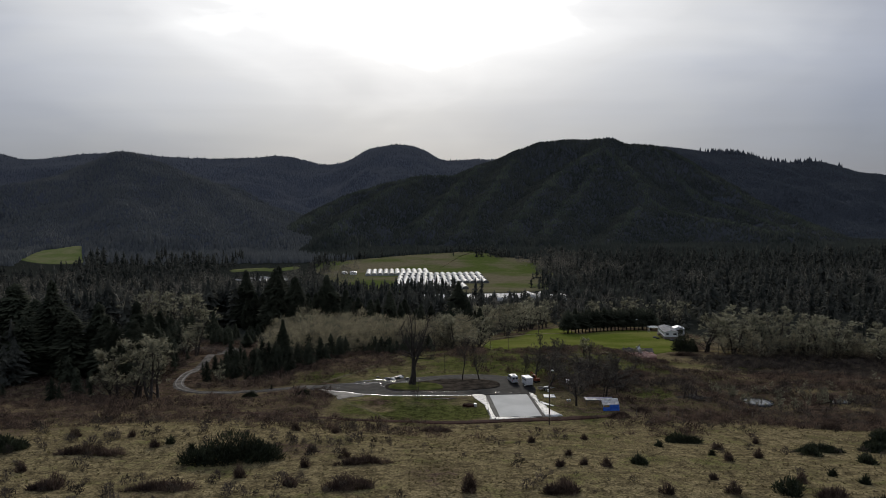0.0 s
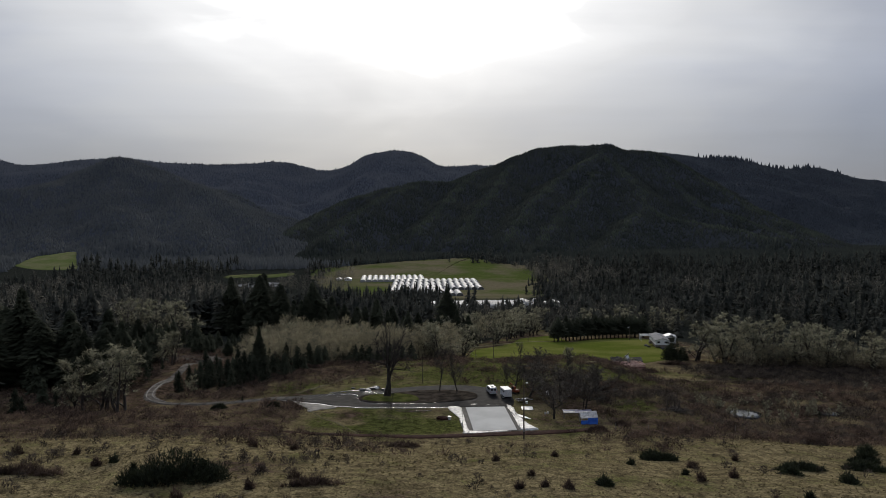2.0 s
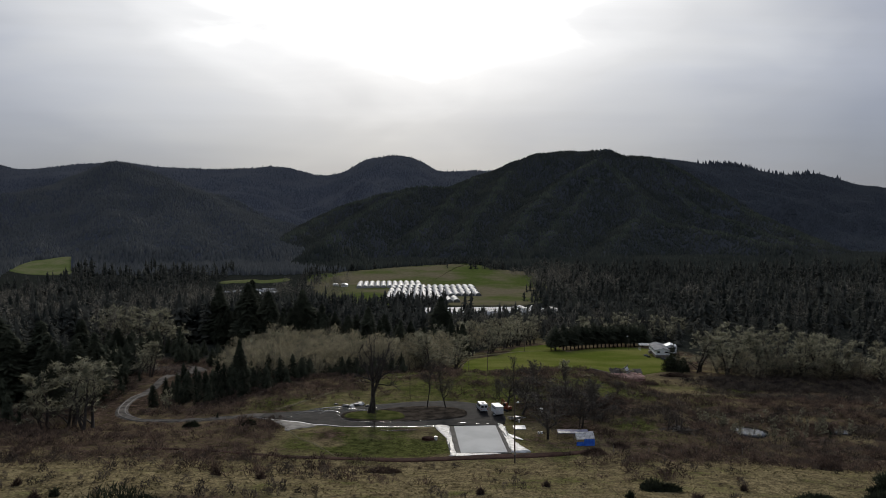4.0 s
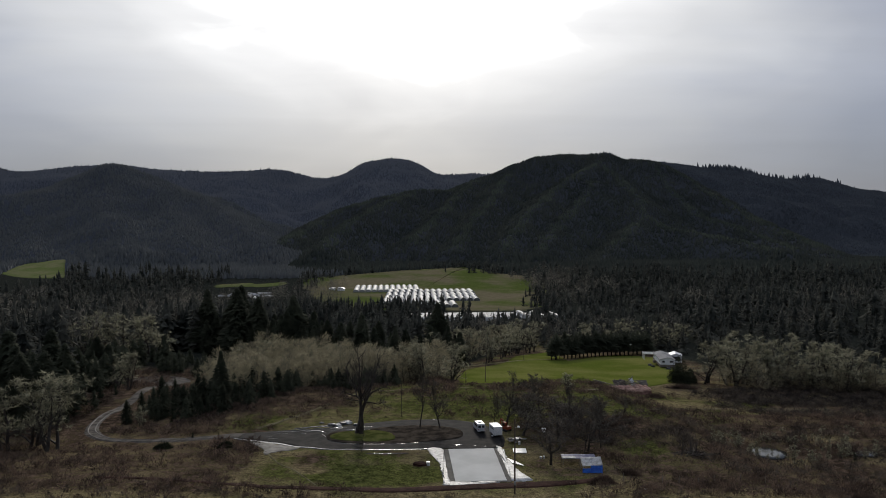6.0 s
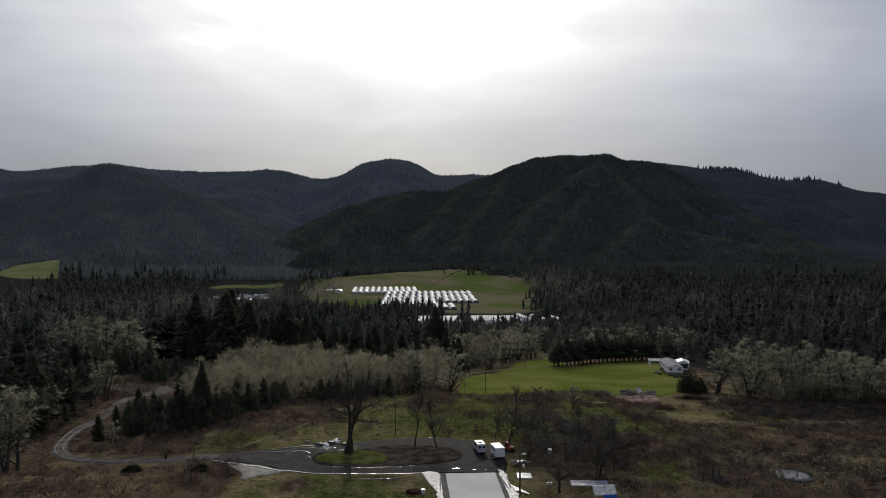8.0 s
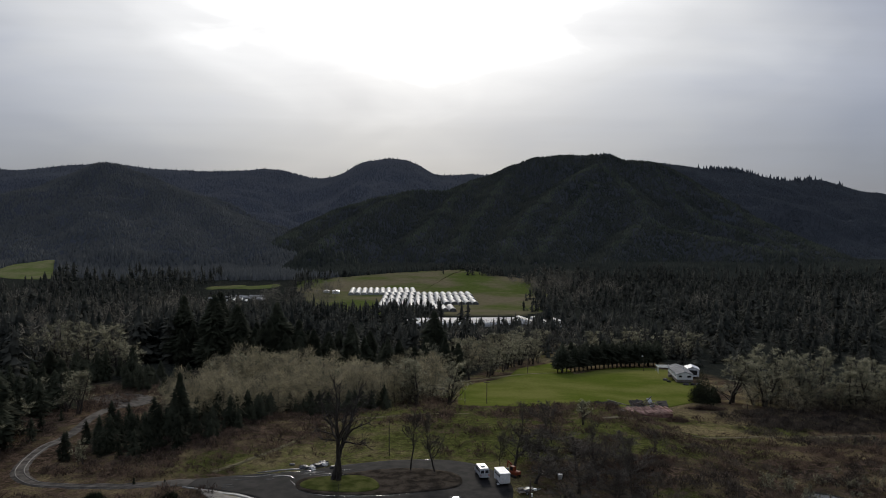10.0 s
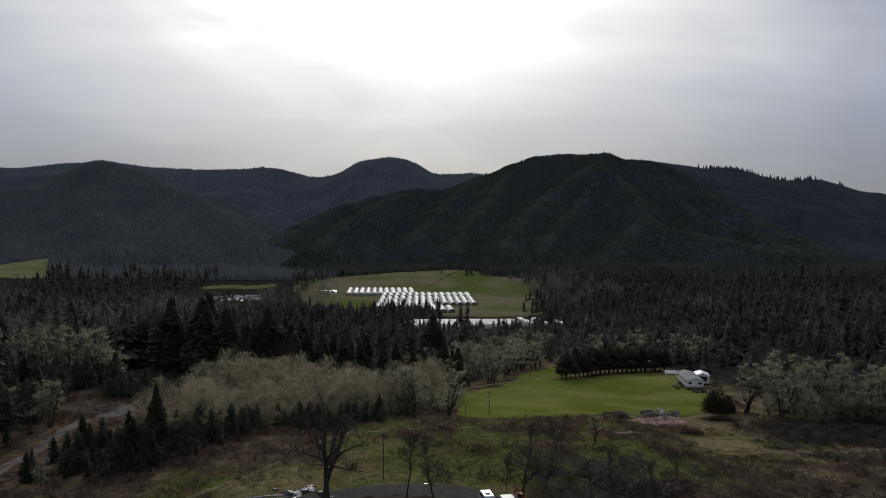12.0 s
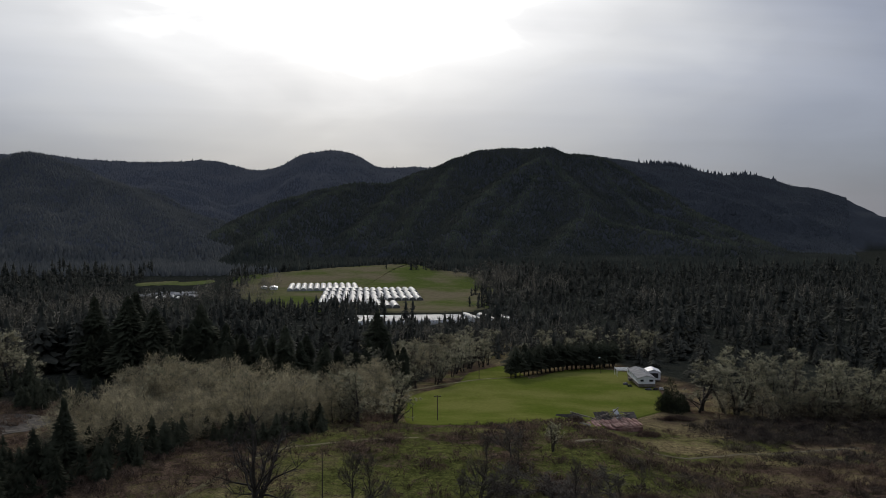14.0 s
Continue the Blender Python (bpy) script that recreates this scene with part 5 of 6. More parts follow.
def dense_bush(rng, rx, ry, rz, n, label, material):
    """A dense bush: several lumps of short twigs and leaves that run together, with an uneven outline."""
    ob = thing("bush", Matrix(), label, "bush")
    lumps = int(6 + 1.5 * rx)
    a, d = rng.uniform(0, 6.28, lumps), np.sqrt(rng.uniform(0, 0.75, lumps))
    middle = np.stack([np.cos(a) * d, np.sin(a) * d, 0 * a], 1)
    size = rng.uniform(0.28, 0.55, lumps) * (1.1 - 0.45 * d)
    size[0], middle[0] = 0.75, 0
    pick = rng.choice(lumps, n, p=size**2 / (size**2).sum())
    v = rng.normal(size=(n, 3))
    v[:, 2] = np.abs(v[:, 2])
    v /= np.linalg.norm(v, axis=1)[:, None]
    shell = rng.uniform(0.35, 1.0, (n, 1)) ** 0.5
    p = (middle[pick] + v * size[pick, None] * shell * [1, 1, 1.6]) * [rx * 0.86, ry * 0.86, rz * 0.85]
    stems, leaf = Limbs(), Limbs()
    leafy = material is GORSE
    way = v * 0.5 + rng.normal(size=(n, 3)) * 0.45 + [0, 0, 0.55]
    leaf.blades(p - 0.1 * way, p + way * rng.uniform(0.25, 0.6, (n, 1)), np.full(n, 0.16 if leafy else 0.085), rng)
    if leafy:
        leaf.flecks(p[::2] * 0.96, rng.uniform(0.5, 1.0, len(p[::2])) * 0.24, rng)
    for i in range(9):
        stems.tube([(0.1 * rx * rng.normal(), 0.1 * ry * rng.normal(), -0.2), p[i] * 0.5, p[i] * 0.9], [0.05, 0.035, 0.01], 4)
    part("stems", stems.mesh("stems", BARK), BARK, ob)
    part("foliage", leaf.mesh("foliage", material), material, ob)
    return ob


for k, (x, y, a, b, c, mat) in enumerate([(-46.5, -54, 7.5, 3.6, 4.0, GORSE), (-65, -66, 2.5, 1.5, 1.2, BRAMBLE), (-51, -68, 6, 1.8, 1.0, BRAMBLE), (-30, -69, 4, 1.6, 1.2, BRAMBLE), (-17, -71.6, 1.2, 1.1, 2.2, BRAMBLE), (-6.7, -73, 2.5, 1.4, 1.3, BRAMBLE), (6.1, -58.6, 1.2, 1.0, 1.1, GORSE), (22, -34, 4.0, 1.6, 1.2, GORSE), (41, -39, 4.8, 1.6, 1.2, GORSE), (52, -37, 4.4, 2.0, 1.6, GORSE), (-67.4, -49, 5.5, 1.6, 1.2, BRAMBLE), (-29.6, -56.6, 4, 1.5, 1.0, BRAMBLE), (-80, -46, 4.5, 2.4, 2.2, GORSE), (-18.3, -15, 3.4, 1.3, 1.2, BRAMBLE), (-53, -50, 0.6, 0.6, 1.5, GORSE), (57, -30, 3, 1.5, 1.6, GORSE), (60, -10, 3, 2, 1.8, BRAMBLE), (30, -74, 5, 1.5, 1.1, GORSE), (24, -72, 3, 1.4, 1.2, BRAMBLE), (46, -62, 3, 1.4, 1.0, GORSE), (20, -2.2, 3.2, 1.2, 1.4, BRAMBLE), (26, 2, 2.2, 1.3, 1.2, BRAMBLE), (-60, 26, 2.4, 1.4, 1.2, GORSE), (-47, 22, 2.2, 1.4, 1.1, GORSE), (70, 118.5, 5, 2, 1.4, BRAMBLE), (86, 136, 8, 2, 1.6, BRAMBLE), (52, 124, 4, 2, 1.6, BRAMBLE), (36, 38, 5, 3, 1.4, BRAMBLE), (31, 31, 5, 3, 2.0, BRAMBLE), (25, 35, 4, 3, 1.8, BRAMBLE), (24, 44, 5, 3, 1.6, BRAMBLE)]):
    ob = dense_bush(r(200 + k), a, b, c, int(500 + 330 * a * b**0.5), "dense dark evergreen bush in pasture" if mat is GORSE else "tangled brown leafless bramble mound", mat)
    planted(ob, x, y, first=True, turn=0.0, sink=0.15)
    if k == 0:
        ever = dense_bush(r(260), 6.0, 5.0, 10.5, 6000, "broad rounded dark evergreen beside the house", GORSE)
        planted(ever, 89.6, 147, first=True, sink=0.15)
        planted(dense_bush(r(261), 3.0, 3.0, 5.5, 2400, "lower dark evergreen bush beside the house", GORSE), 94.5, 150, first=True, sink=0.15)

# single shrubs across the pasture: x, y, size
for mat, words, spots in ((BRAMBLE, "upright brown bramble shrub in dry grass", [(-72.1, -57.1, 1.2), (-64.7, -64.3, 1.4), (-59.5, -45.3, 1.0), (-43.9, -62.7, 1.3), (-36.7, -57.6, 1.2), (-37.4, -66.3, 1.6), (-31.0, -67.4, 1.4), (-37.0, -48.8, 0.9), (-35.1, -31.0, 0.9), (-73.9, -37.3, 1.3), (-65.2, -37.8, 0.9), (-42.1, -28.1, 1.4), (-32.1, -52.8, 1.1), (-5.3, -43.6, 0.8), (-4.8, -61.5, 0.8), (-2.1, -54.2, 0.6), (-1.7, -61.0, 0.7), (1.0, -61.9, 0.9), (13.2, -65.1, 0.6), (20.1, -53.8, 1.1), (26.2, -49.9, 1.2), (34.7, -31.5, 0.9), (24.3, -65.0, 1.1), (-6.2, -71.4, 1.3), (5.3, -32.3, 0.8), (23.9, -41.1, 1.7), (12.6, -72.3, 1.2), (4.6, -73.5, 1.1), (-8.0, -72.6, 1.6)]), (GORSE, "low dark evergreen shrub in dry grass", [(-57.5, -44.4, 0.8), (30.9, -60.4, 0.7), (32.9, -64.2, 0.8), (19.9, -48.8, 0.6), (20.5, -32.9, 2.2), (37.5, -43.3, 2.6), (43.3, -47.9, 2.2), (60.7, -24.5, 2.6), (19.3, -71.4, 2.6), (14.8, -41.3, 0.7)])):
    for k, (x, y, size) in enumerate(spots):
        flat = 1.0 if size < 1.5 else 0.62
        planted(dense_bush(r(400 + k), size, 0.8 * size, 1.15 * size * flat, int(150 + 190 * size), words, mat), x, y, first=True, sink=0.1, group="shrubs in the pasture")

# bramble mounds in the scrub
mounds = []
for k in range(6):
    soup = brush(r(270 + k), 1.15, 1.0, 75, 0.075, 0.0, 0.75, 0.38)
    mounds.append((np.vstack(soup.v), np.vstack(soup.t)))
m = 8600
x, y = RNG.uniform(-130, 170, m), RNG.uniform(-28, 160, m)
dense = brown_cover(x, y) + 0.75 * waves(x, y, 6.5, 2.0) + 0.35 * waves(x, y, 17.0, 5.0)
tangle = (x > 15) & (x < 50) & (y > 16) & (y < 46) & (waves(x, y, 6.0, 3.0) > -0.15)
strip = RNG.uniform(0, 1, m) < 0.11
x, y = np.where(strip, RNG.uniform(94, 190, m), x), np.where(strip, RNG.uniform(112, 152, m), y)
tangle |= strip | ((x > 40) & (y > 2) & (y < 58) & (waves(x, y, 8.0, 1.0) > -0.25)) | ((x > 84) & (y > 78))
keep = ((dense > RNG.uniform(0.25, 1.05, m)) | tangle) & ~yard(x, y) & ~((np.abs(x - 68.5) < 7) & (np.abs(y - 37) < 7))
x, y, tangle = x[keep][:5200], y[keep][:5200], tangle[keep][:5200]
s = RNG.uniform(0.7, 2.0, len(x)) ** 1.25
for own, mat, words in ((~tangle, BRAMBLE, "rounded brown bramble mounds across the slope"), (tangle, TANGLE, "dark tangled briars behind the tarpaulin shelter")):
    merged("scrub", mounds, np.stack([x, y, height(x, y) - 0.1], 1)[own], x[own], np.stack([s, s * RNG.uniform(0.6, 1.05, len(x))], 1)[own], mat, words, "scrub")

# ---- materials of made things ----
CONCRETE = surface("pale new concrete", (0.41, 0.405, 0.375), (0.50, 0.495, 0.46), 0.85, coarse=0.12, fine=3.0, bump=0.05, depth=0.01, vary=0.05, grain=0.08)
WETEDGE = surface("dark wet concrete", (0.028, 0.027, 0.026), (0.05, 0.048, 0.046), 0.7, coarse=0.5, fine=4.0, bump=0.3, vary=0.1, spec=0.05)
WHITE = surface("white vehicle paint", (0.52, 0.52, 0.51), (0.62, 0.62, 0.61), 0.35, coarse=0.8, fine=3.0, bump=0.02, vary=0.05, spec=0.5)
SILVER = surface("silver grey paint", (0.36, 0.37, 0.38), (0.42, 0.43, 0.44), 0.35, coarse=0.8, fine=3.0, bump=0.02, vary=0.05, spec=0.5)
GLASS = surface("dark window glass", (0.015, 0.016, 0.018), (0.025, 0.026, 0.028), 0.15, coarse=0.5, fine=2.0, bump=0.0, vary=0.0, spec=0.5)
RUBBER = surface("black rubber", (0.015, 0.015, 0.015), (0.03, 0.03, 0.03), 0.8, coarse=2.0, fine=8.0, vary=0.1)
STEEL = surface("dull galvanised steel", (0.30, 0.31, 0.32), (0.42, 0.43, 0.44), 0.5, 0.7, coarse=1.0, fine=6.0, vary=0.1)
ORANGE = surface("orange machine paint", (0.17, 0.034, 0.016), (0.24, 0.055, 0.022), 0.5, coarse=1.0, fine=5.0, vary=0.1)
LAMPRED = surface("red lamp glass", (0.35, 0.02, 0.015), (0.40, 0.03, 0.02), 0.3, vary=0.0)
BLUETARP = surface("blue tarpaulin", (0.012, 0.07, 0.36), (0.025, 0.12, 0.48), 0.45, coarse=1.5, fine=4.0, bump=0.6, depth=0.06, vary=0.1)
GREYTARP = surface("faded grey-violet tarpaulin", (0.13, 0.13, 0.19), (0.26, 0.26, 0.33), 0.5, coarse=0.8, fine=4.0, bump=0.6, depth=0.06, vary=0.2)
TIMBER = surface("weathered timber", (0.10, 0.085, 0.07), (0.19, 0.165, 0.14), 0.85, coarse=1.0, fine=8.0, bump=0.5, vary=0.5)
POLEWOOD = surface("brown pole timber", (0.06, 0.045, 0.035), (0.10, 0.08, 0.062), 0.85, coarse=1.0, fine=8.0, bump=0.4, vary=0.2)
OLDRED = surface("faded red boards", (0.12, 0.052, 0.042), (0.28, 0.165, 0.140), 0.85, coarse=0.7, fine=5.0, bump=0.5, vary=0.6)
SIDING = surface("pale grey lap siding", (0.64, 0.65, 0.66), (0.72, 0.73, 0.74), 0.6, coarse=0.4, fine=5.0, bump=0.2, vary=0.05)
SHINGLE = surface("grey roof shingles", (0.11, 0.115, 0.12), (0.19, 0.195, 0.20), 0.85, coarse=0.5, fine=6.0, bump=0.6, vary=0.1)
TINROOF = surface("white metal roof", (0.62, 0.63, 0.64), (0.72, 0.73, 0.74), 0.45, coarse=0.4, fine=3.0, bump=0.1, vary=0.05)
POLY = surface("milky greenhouse film", (0.30, 0.31, 0.305), (0.40, 0.40, 0.39), 0.6, coarse=0.05, fine=0.8, bump=0.2, depth=0.1, vary=0.25, spec=0.35)
# end walls' shadow is put into this darker colour
DARKEND = surface("greenhouse end darkened for shade", (0.10, 0.105, 0.10), (0.18, 0.185, 0.18), 0.8, coarse=0.3, fine=2.0, vary=0.3)
BAG = surface("black plastic", (0.02, 0.02, 0.022), (0.04, 0.04, 0.042), 0.5, coarse=1.0, fine=4.0, vary=0.3)


def bm_new():
    return bmesh.new()


def quadmesh(name, verts, faces, material, parent, label="", smooth=False):
    me = bpy.data.meshes.new(name)
    me.from_pydata([tuple(v) for v in verts], [], faces)
    me.materials.append(material)
    if smooth:
        me.polygons.foreach_set("use_smooth", [True] * len(me.polygons))
    ob = new(name, me)
    ob.parent = parent
    return tagged(ob, label)


def extruded(profile, x0, x1, bevel=0.0):
    """A solid from a (y, z) outline, drawn out along x."""
    bm = bm_new()
    a = [bm.verts.new((x0, y, z)) for y, z in profile]
    b = [bm.verts.new((x1, y, z)) for y, z in profile]
    n = len(profile)
    bm.faces.new(a[::-1])
    bm.faces.new(b)
    for i in range(n):
        bm.faces.new((a[i], a[(i + 1) % n], b[(i + 1) % n], b[i]))
    bmesh.ops.recalc_face_normals(bm, faces=bm.faces)
    if bevel:
        bmesh.ops.bevel(bm, geom=list(bm.edges), offset=bevel, segments=2, affect="EDGES", profile=0.5)
    return bm


def wheel(parent, x, y, rad, wide):
    """A wheel with its axle along x."""
    tyre = bm_new()
    a = np.linspace(0, 2 * math.pi, 21)[:-1]
    rows = [(-wide / 2, rad * 0.62), (-wide / 2, rad * 0.9), (-wide * 0.32, rad), (wide * 0.32, rad), (wide / 2, rad * 0.9), (wide / 2, rad * 0.62)]
    rings = [[tyre.verts.new((x + o, y + math.cos(t) * q, rad + math.sin(t) * q)) for t in a] for o, q in rows]
    for r0, r1 in zip(rings, rings[1:]):
        for i in range(20):
            tyre.faces.new((r0[i], r0[(i + 1) % 20], r1[(i + 1) % 20], r1[i]))
    w = new("wheel")
    w.parent = parent
    part("tyre", tyre, RUBBER, w)
    part("rim", rod(bm_new(), (x - wide * 0.42, y, rad), (x + wide * 0.42, y, rad), rad * 0.63, sides=16), STEEL, w, "dull steel rim")


def at_ground(x, y, turn=0.0, lift=0.0):
    return pose(x, y, ground_z(x, y) + lift, 0, 0, turn)


# ---- the yard ----
slab = thing("concrete_slab", pose(0, 9.15, 0), "pale new concrete floor slab with dark wet edges", "slab")
part("footing", box(bm_new(), (-5.25, -9.7, -0.3), (5.2, 9.35, 0.07), 0.03), WETEDGE, slab, "dark wet concrete footing")
part("floor", box(bm_new(), (-4.3, -9.15, -0.2), (4.4, 9.15, 0.16), 0.03), CONCRETE, slab)

pole = thing("utility_pole", at_ground(4.7, -6.6), "tall brown wooden utility pole beside the slab", "pole")
part("post", rod(bm_new(), (0, 0, -0.5), (0, 0, 12.1), 0.15, 0.10, 12), POLEWOOD, pole)
part("lamp", box(rod(bm_new(), (0, 0, 10.7), (0.5, -0.2, 10.9), 0.03), (0.35, -0.4, 10.75), (0.75, -0.1, 11.0), 0.06), TINROOF, pole, "pale yard lamp on a short arm")
part("meter_box", box(bm_new(), (-0.16, -0.34, 1.5), (0.16, -0.15, 2.1), 0.02), STEEL, pole)
part("insulator", rod(bm_new(), (0, 0.1, 11.7), (0, 0.28, 11.8), 0.05), STEEL, pole)


SMALL = Matrix.Diagonal((0.8, 0.8, 0.8, 1))  # true size of vehicles in plan units


def camper_van():
    van = thing("camper_van", at_ground(3.0, 31.4, 8, 0.05) @ SMALL, "silver-white camper van with dark rear windows", "van")
    body = extruded([(-2.6, 0.45), (-2.65, 1.2), (-2.45, 2.15), (-2.3, 2.3), (1.2, 2.3), (1.5, 2.2), (2.2, 1.35), (2.75, 1.15), (2.8, 0.45)], -0.98, 0.98, 0.05)
    part("body", body, SILVER, van)
    part("roof_vent", box(bm_new(), (-0.42, -1.2, 2.28), (0.42, -0.3, 2.55), 0.05), WHITE, van)
    for x in (-0.48, 0.48):
        part("window", box(bm_new(), (x - 0.34, -2.62, 1.3), (x + 0.34, -2.5, 1.95), 0.03), GLASS, van, "dark rear window")
        part("tail_light", box(bm_new(), (x * 1.8 - 0.07, -2.68, 0.8), (x * 1.8 + 0.07, -2.58, 1.15), 0.02), LAMPRED, van, "red tail light")
    for x in (-1, 1):
        for y0 in (-1.9, -0.7, 0.5):
            part("window", box(bm_new(), (x * 0.985 - 0.02, y0, 1.35), (x * 0.985 + 0.02, y0 + 0.95, 1.95), 0.01), GLASS, van)
        for y in (-1.65, 1.75):
            wheel(van, x * 0.86, y, 0.36, 0.24)
    part("bumper", box(bm_new(), (-0.95, -2.78, 0.45), (0.95, -2.62, 0.68), 0.03), SILVER, van, "grey steel bumper")


def horse_trailer():
    t = thing("horse_trailer", at_ground(6.0, 27.6, 10, 0.05) @ SMALL, "white box horse trailer parked beside the van", "trailer")
    part("body", box(bm_new(), (-1.1, -2.2, 0.5), (1.1, 2.2, 2.55), 0.06), WHITE, t)
    part("roof", box(bm_new(), (-1.16, -2.26, 2.54), (1.16, 2.26, 2.66), 0.05), TINROOF, t)
    for k in range(4):
        part("window", box(bm_new(), (-1.13, -1.75 + k * 0.85, 1.75), (-1.06, -1.2 + k * 0.85, 2.2), 0.02), GLASS, t, "dark slot window")
    door = part("rear_door", box(bm_new(), (-0.95, -2.26, 0.6), (0.95, -2.19, 2.4), 0.02), WHITE, t)
    part("handle", box(bm_new(), (0.1, -2.32, 1.3), (0.16, -2.25, 1.6), 0.01), STEEL, door, "steel latch")
    for x in (-1.05, 1.05):
        for y in (-0.55, 0.35):
            wheel(t, x, y, 0.36, 0.22)
        part("mudguard", extruded([(-1.0, 0.72), (-0.8, 0.86), (0.6, 0.86), (0.8, 0.72)], x - 0.14, x + 0.14), STEEL, t)
    part("hitch", rod(rod(bm_new(), (-0.6, 2.2, 0.55), (0, 3.4, 0.55), 0.05), (0.6, 2.2, 0.55), (0, 3.4, 0.55), 0.05), STEEL, t)
    part("step", box(bm_new(), (-1.6, -2.0, 0.3), (-1.1, -1.2, 0.38), 0.02), STEEL, t)


def excavator():
    e = thing("excavator", at_ground(8.6, 30.6, 35, 0.05) @ SMALL, "small orange excavator with folded boom", "excavator")
    for x in (-0.75, 0.75):
        part("track", extruded([(-1.2, 0.3), (-1.0, 0.05), (1.0, 0.05), (1.2, 0.3), (1.0, 0.55), (-1.0, 0.55)], x - 0.18, x + 0.18, 0.04), RUBBER, e, "black rubber crawler track")
    part("body", box(bm_new(), (-0.8, -1.2, 0.6), (0.8, 0.8, 1.3), 0.1), ORANGE, e)
    cab = part("cab", box(bm_new(), (-0.8, -0.4, 1.28), (0.05, 0.75, 2.35), 0.08), ORANGE, e)
    part("window", box(bm_new(), (-0.72, 0.7, 1.45), (-0.03, 0.78, 2.2), 0.02), GLASS, cab)
    part("window", box(bm_new(), (-0.83, -0.25, 1.45), (-0.78, 0.6, 2.2), 0.02), GLASS, cab)
    part("boom", extruded([(0.7, 1.0), (1.3, 2.5), (2.3, 2.9), (2.4, 2.65), (1.55, 2.25), (1.0, 0.95)], 0.2, 0.42, 0.02), ORANGE, e)
    part("stick", extruded([(2.2, 2.95), (2.5, 2.85), (2.75, 1.1), (2.55, 1.05)], 0.22, 0.4, 0.02), ORANGE, e)
    part("bucket", extruded([(2.5, 1.2), (2.85, 1.15), (2.95, 0.6), (2.6, 0.35), (2.3, 0.5), (2.45, 0.75)], 0.05, 0.57, 0.02), STEEL, e)


def flat_trailer():
    t = thing("utility_trailer", at_ground(9.2, 22.4, -72, 0.05) @ SMALL, "low open utility trailer loaded with oddments", "trailer")
    part("deck", box(bm_new(), (-0.9, -1.9, 0.5), (0.9, 1.9, 0.6), 0.02), TIMBER, t)
    for x in (-0.93, 0.93):
        part("rail", rod(rod(rod(bm_new(), (x, -1.9, 0.95), (x, 1.9, 0.95), 0.03), (x, -1.9, 0.5), (x, -1.9, 0.95), 0.03), (x, 1.9, 0.5), (x, 1.9, 0.95), 0.03), STEEL, t)
        wheel(t, x * 1.12, -0.3, 0.33, 0.2)
    part("drawbar", rod(rod(bm_new(), (-0.6, 1.9, 0.5), (0, 3.3, 0.5), 0.05), (0.6, 1.9, 0.5), (0, 3.3, 0.5), 0.05), STEEL, t)
    for k, (x, y, a, b, h, mat) in enumerate([(-0.4, -1.2, 0.4, 0.4, 0.35, TIMBER), (0.3, -0.4, 0.45, 0.3, 0.35, BAG), (-0.2, 0.6, 0.5, 0.5, 0.3, STEEL), (0.4, 1.3, 0.3, 0.35, 0.35, BAG)]):
        c = thing("crate", t.matrix_world @ pose(x, y, 0.605, 0, 0, 17 * k), "oddment box lying on the trailer deck", "crate", "oddments on the trailer")
        part("side", box(bm_new(), (-a, -b, 0), (a, b, h), 0.05), mat, c)
        part("lid", box(bm_new(), (-a - 0.02, -b - 0.02, h), (a + 0.02, b + 0.02, h + 0.05), 0.02), mat, c)


camper_van(), horse_trailer(), excavator(), flat_trailer()
board = tagged(part("wall_panel", box(bm_new(), (-1.25, -1.35, 0.02), (1.25, 1.35, 0.16), 0.02), WHITE, None), "white insulated wall panel lying on grass", "panel")
board.matrix_world = at_ground(9.2, 16.5, -4, 0.04)
for k in range(5):
    b = mesh_object("plank", *([(-0.12, -1.5, 0), (0.12, -1.5, 0), (0.12, 1.5, 0), (-0.12, 1.5, 0), (-0.12, -1.5, 0.06), (0.12, -1.5, 0.06), (0.12, 1.5, 0.06), (-0.12, 1.5, 0.06)], [(3, 2, 1, 0), (4, 5, 6, 7), (0, 1, 5, 4), (1, 2, 6, 5), (2, 3, 7, 6), (3, 0, 4, 7)]), WHITE)
    b.matrix_world = pose(6.5 + 0.34 * k, 10.6 - 0.4 * k, ground_z(6.5 + 0.34 * k, 10.6) + 0.15, 0, 0, 12 + 3 * k)
    tagged(b, "white trim plank lying beside the slab", "plank", "planks beside the slab")


def cloth(w, d, rise, sag, seed, nx=14, ny=10):
    """A sagging sheet, w across and d deep, from z 0 at the front to rise at the back."""
    u, v = np.meshgrid(np.linspace(-0.5, 0.5, nx), np.linspace(0, 1, ny))
    z = rise * v - sag * (1 - (2 * u) ** 2) * np.sin(math.pi * v) + 0.06 * waves(u * 20, v * 14, 2.0, seed)
    verts = np.stack([u * w, v * d, z], -1).reshape(-1, 3)
    verts = np.vstack([verts, verts - [0, 0, 0.03]])
    n = nx * ny
    faces = []
    for j in range(ny - 1):
        for i in range(nx - 1):
            q = (j * nx + i, j * nx + i + 1, (j + 1) * nx + i + 1, (j + 1) * nx + i)
            faces += [q, tuple(n + k for k in q[::-1])]
    rim = [i for i in range(nx)] + [j * nx + nx - 1 for j in range(1, ny)] + [(ny - 1) * nx + i for i in range(nx - 2, -1, -1)] + [j * nx for j in range(ny - 2, 0, -1)]
    faces += [(n + rim[i], n + rim[(i + 1) % len(rim)], rim[(i + 1) % len(rim)], rim[i]) for i in range(len(rim))]
    return verts, faces


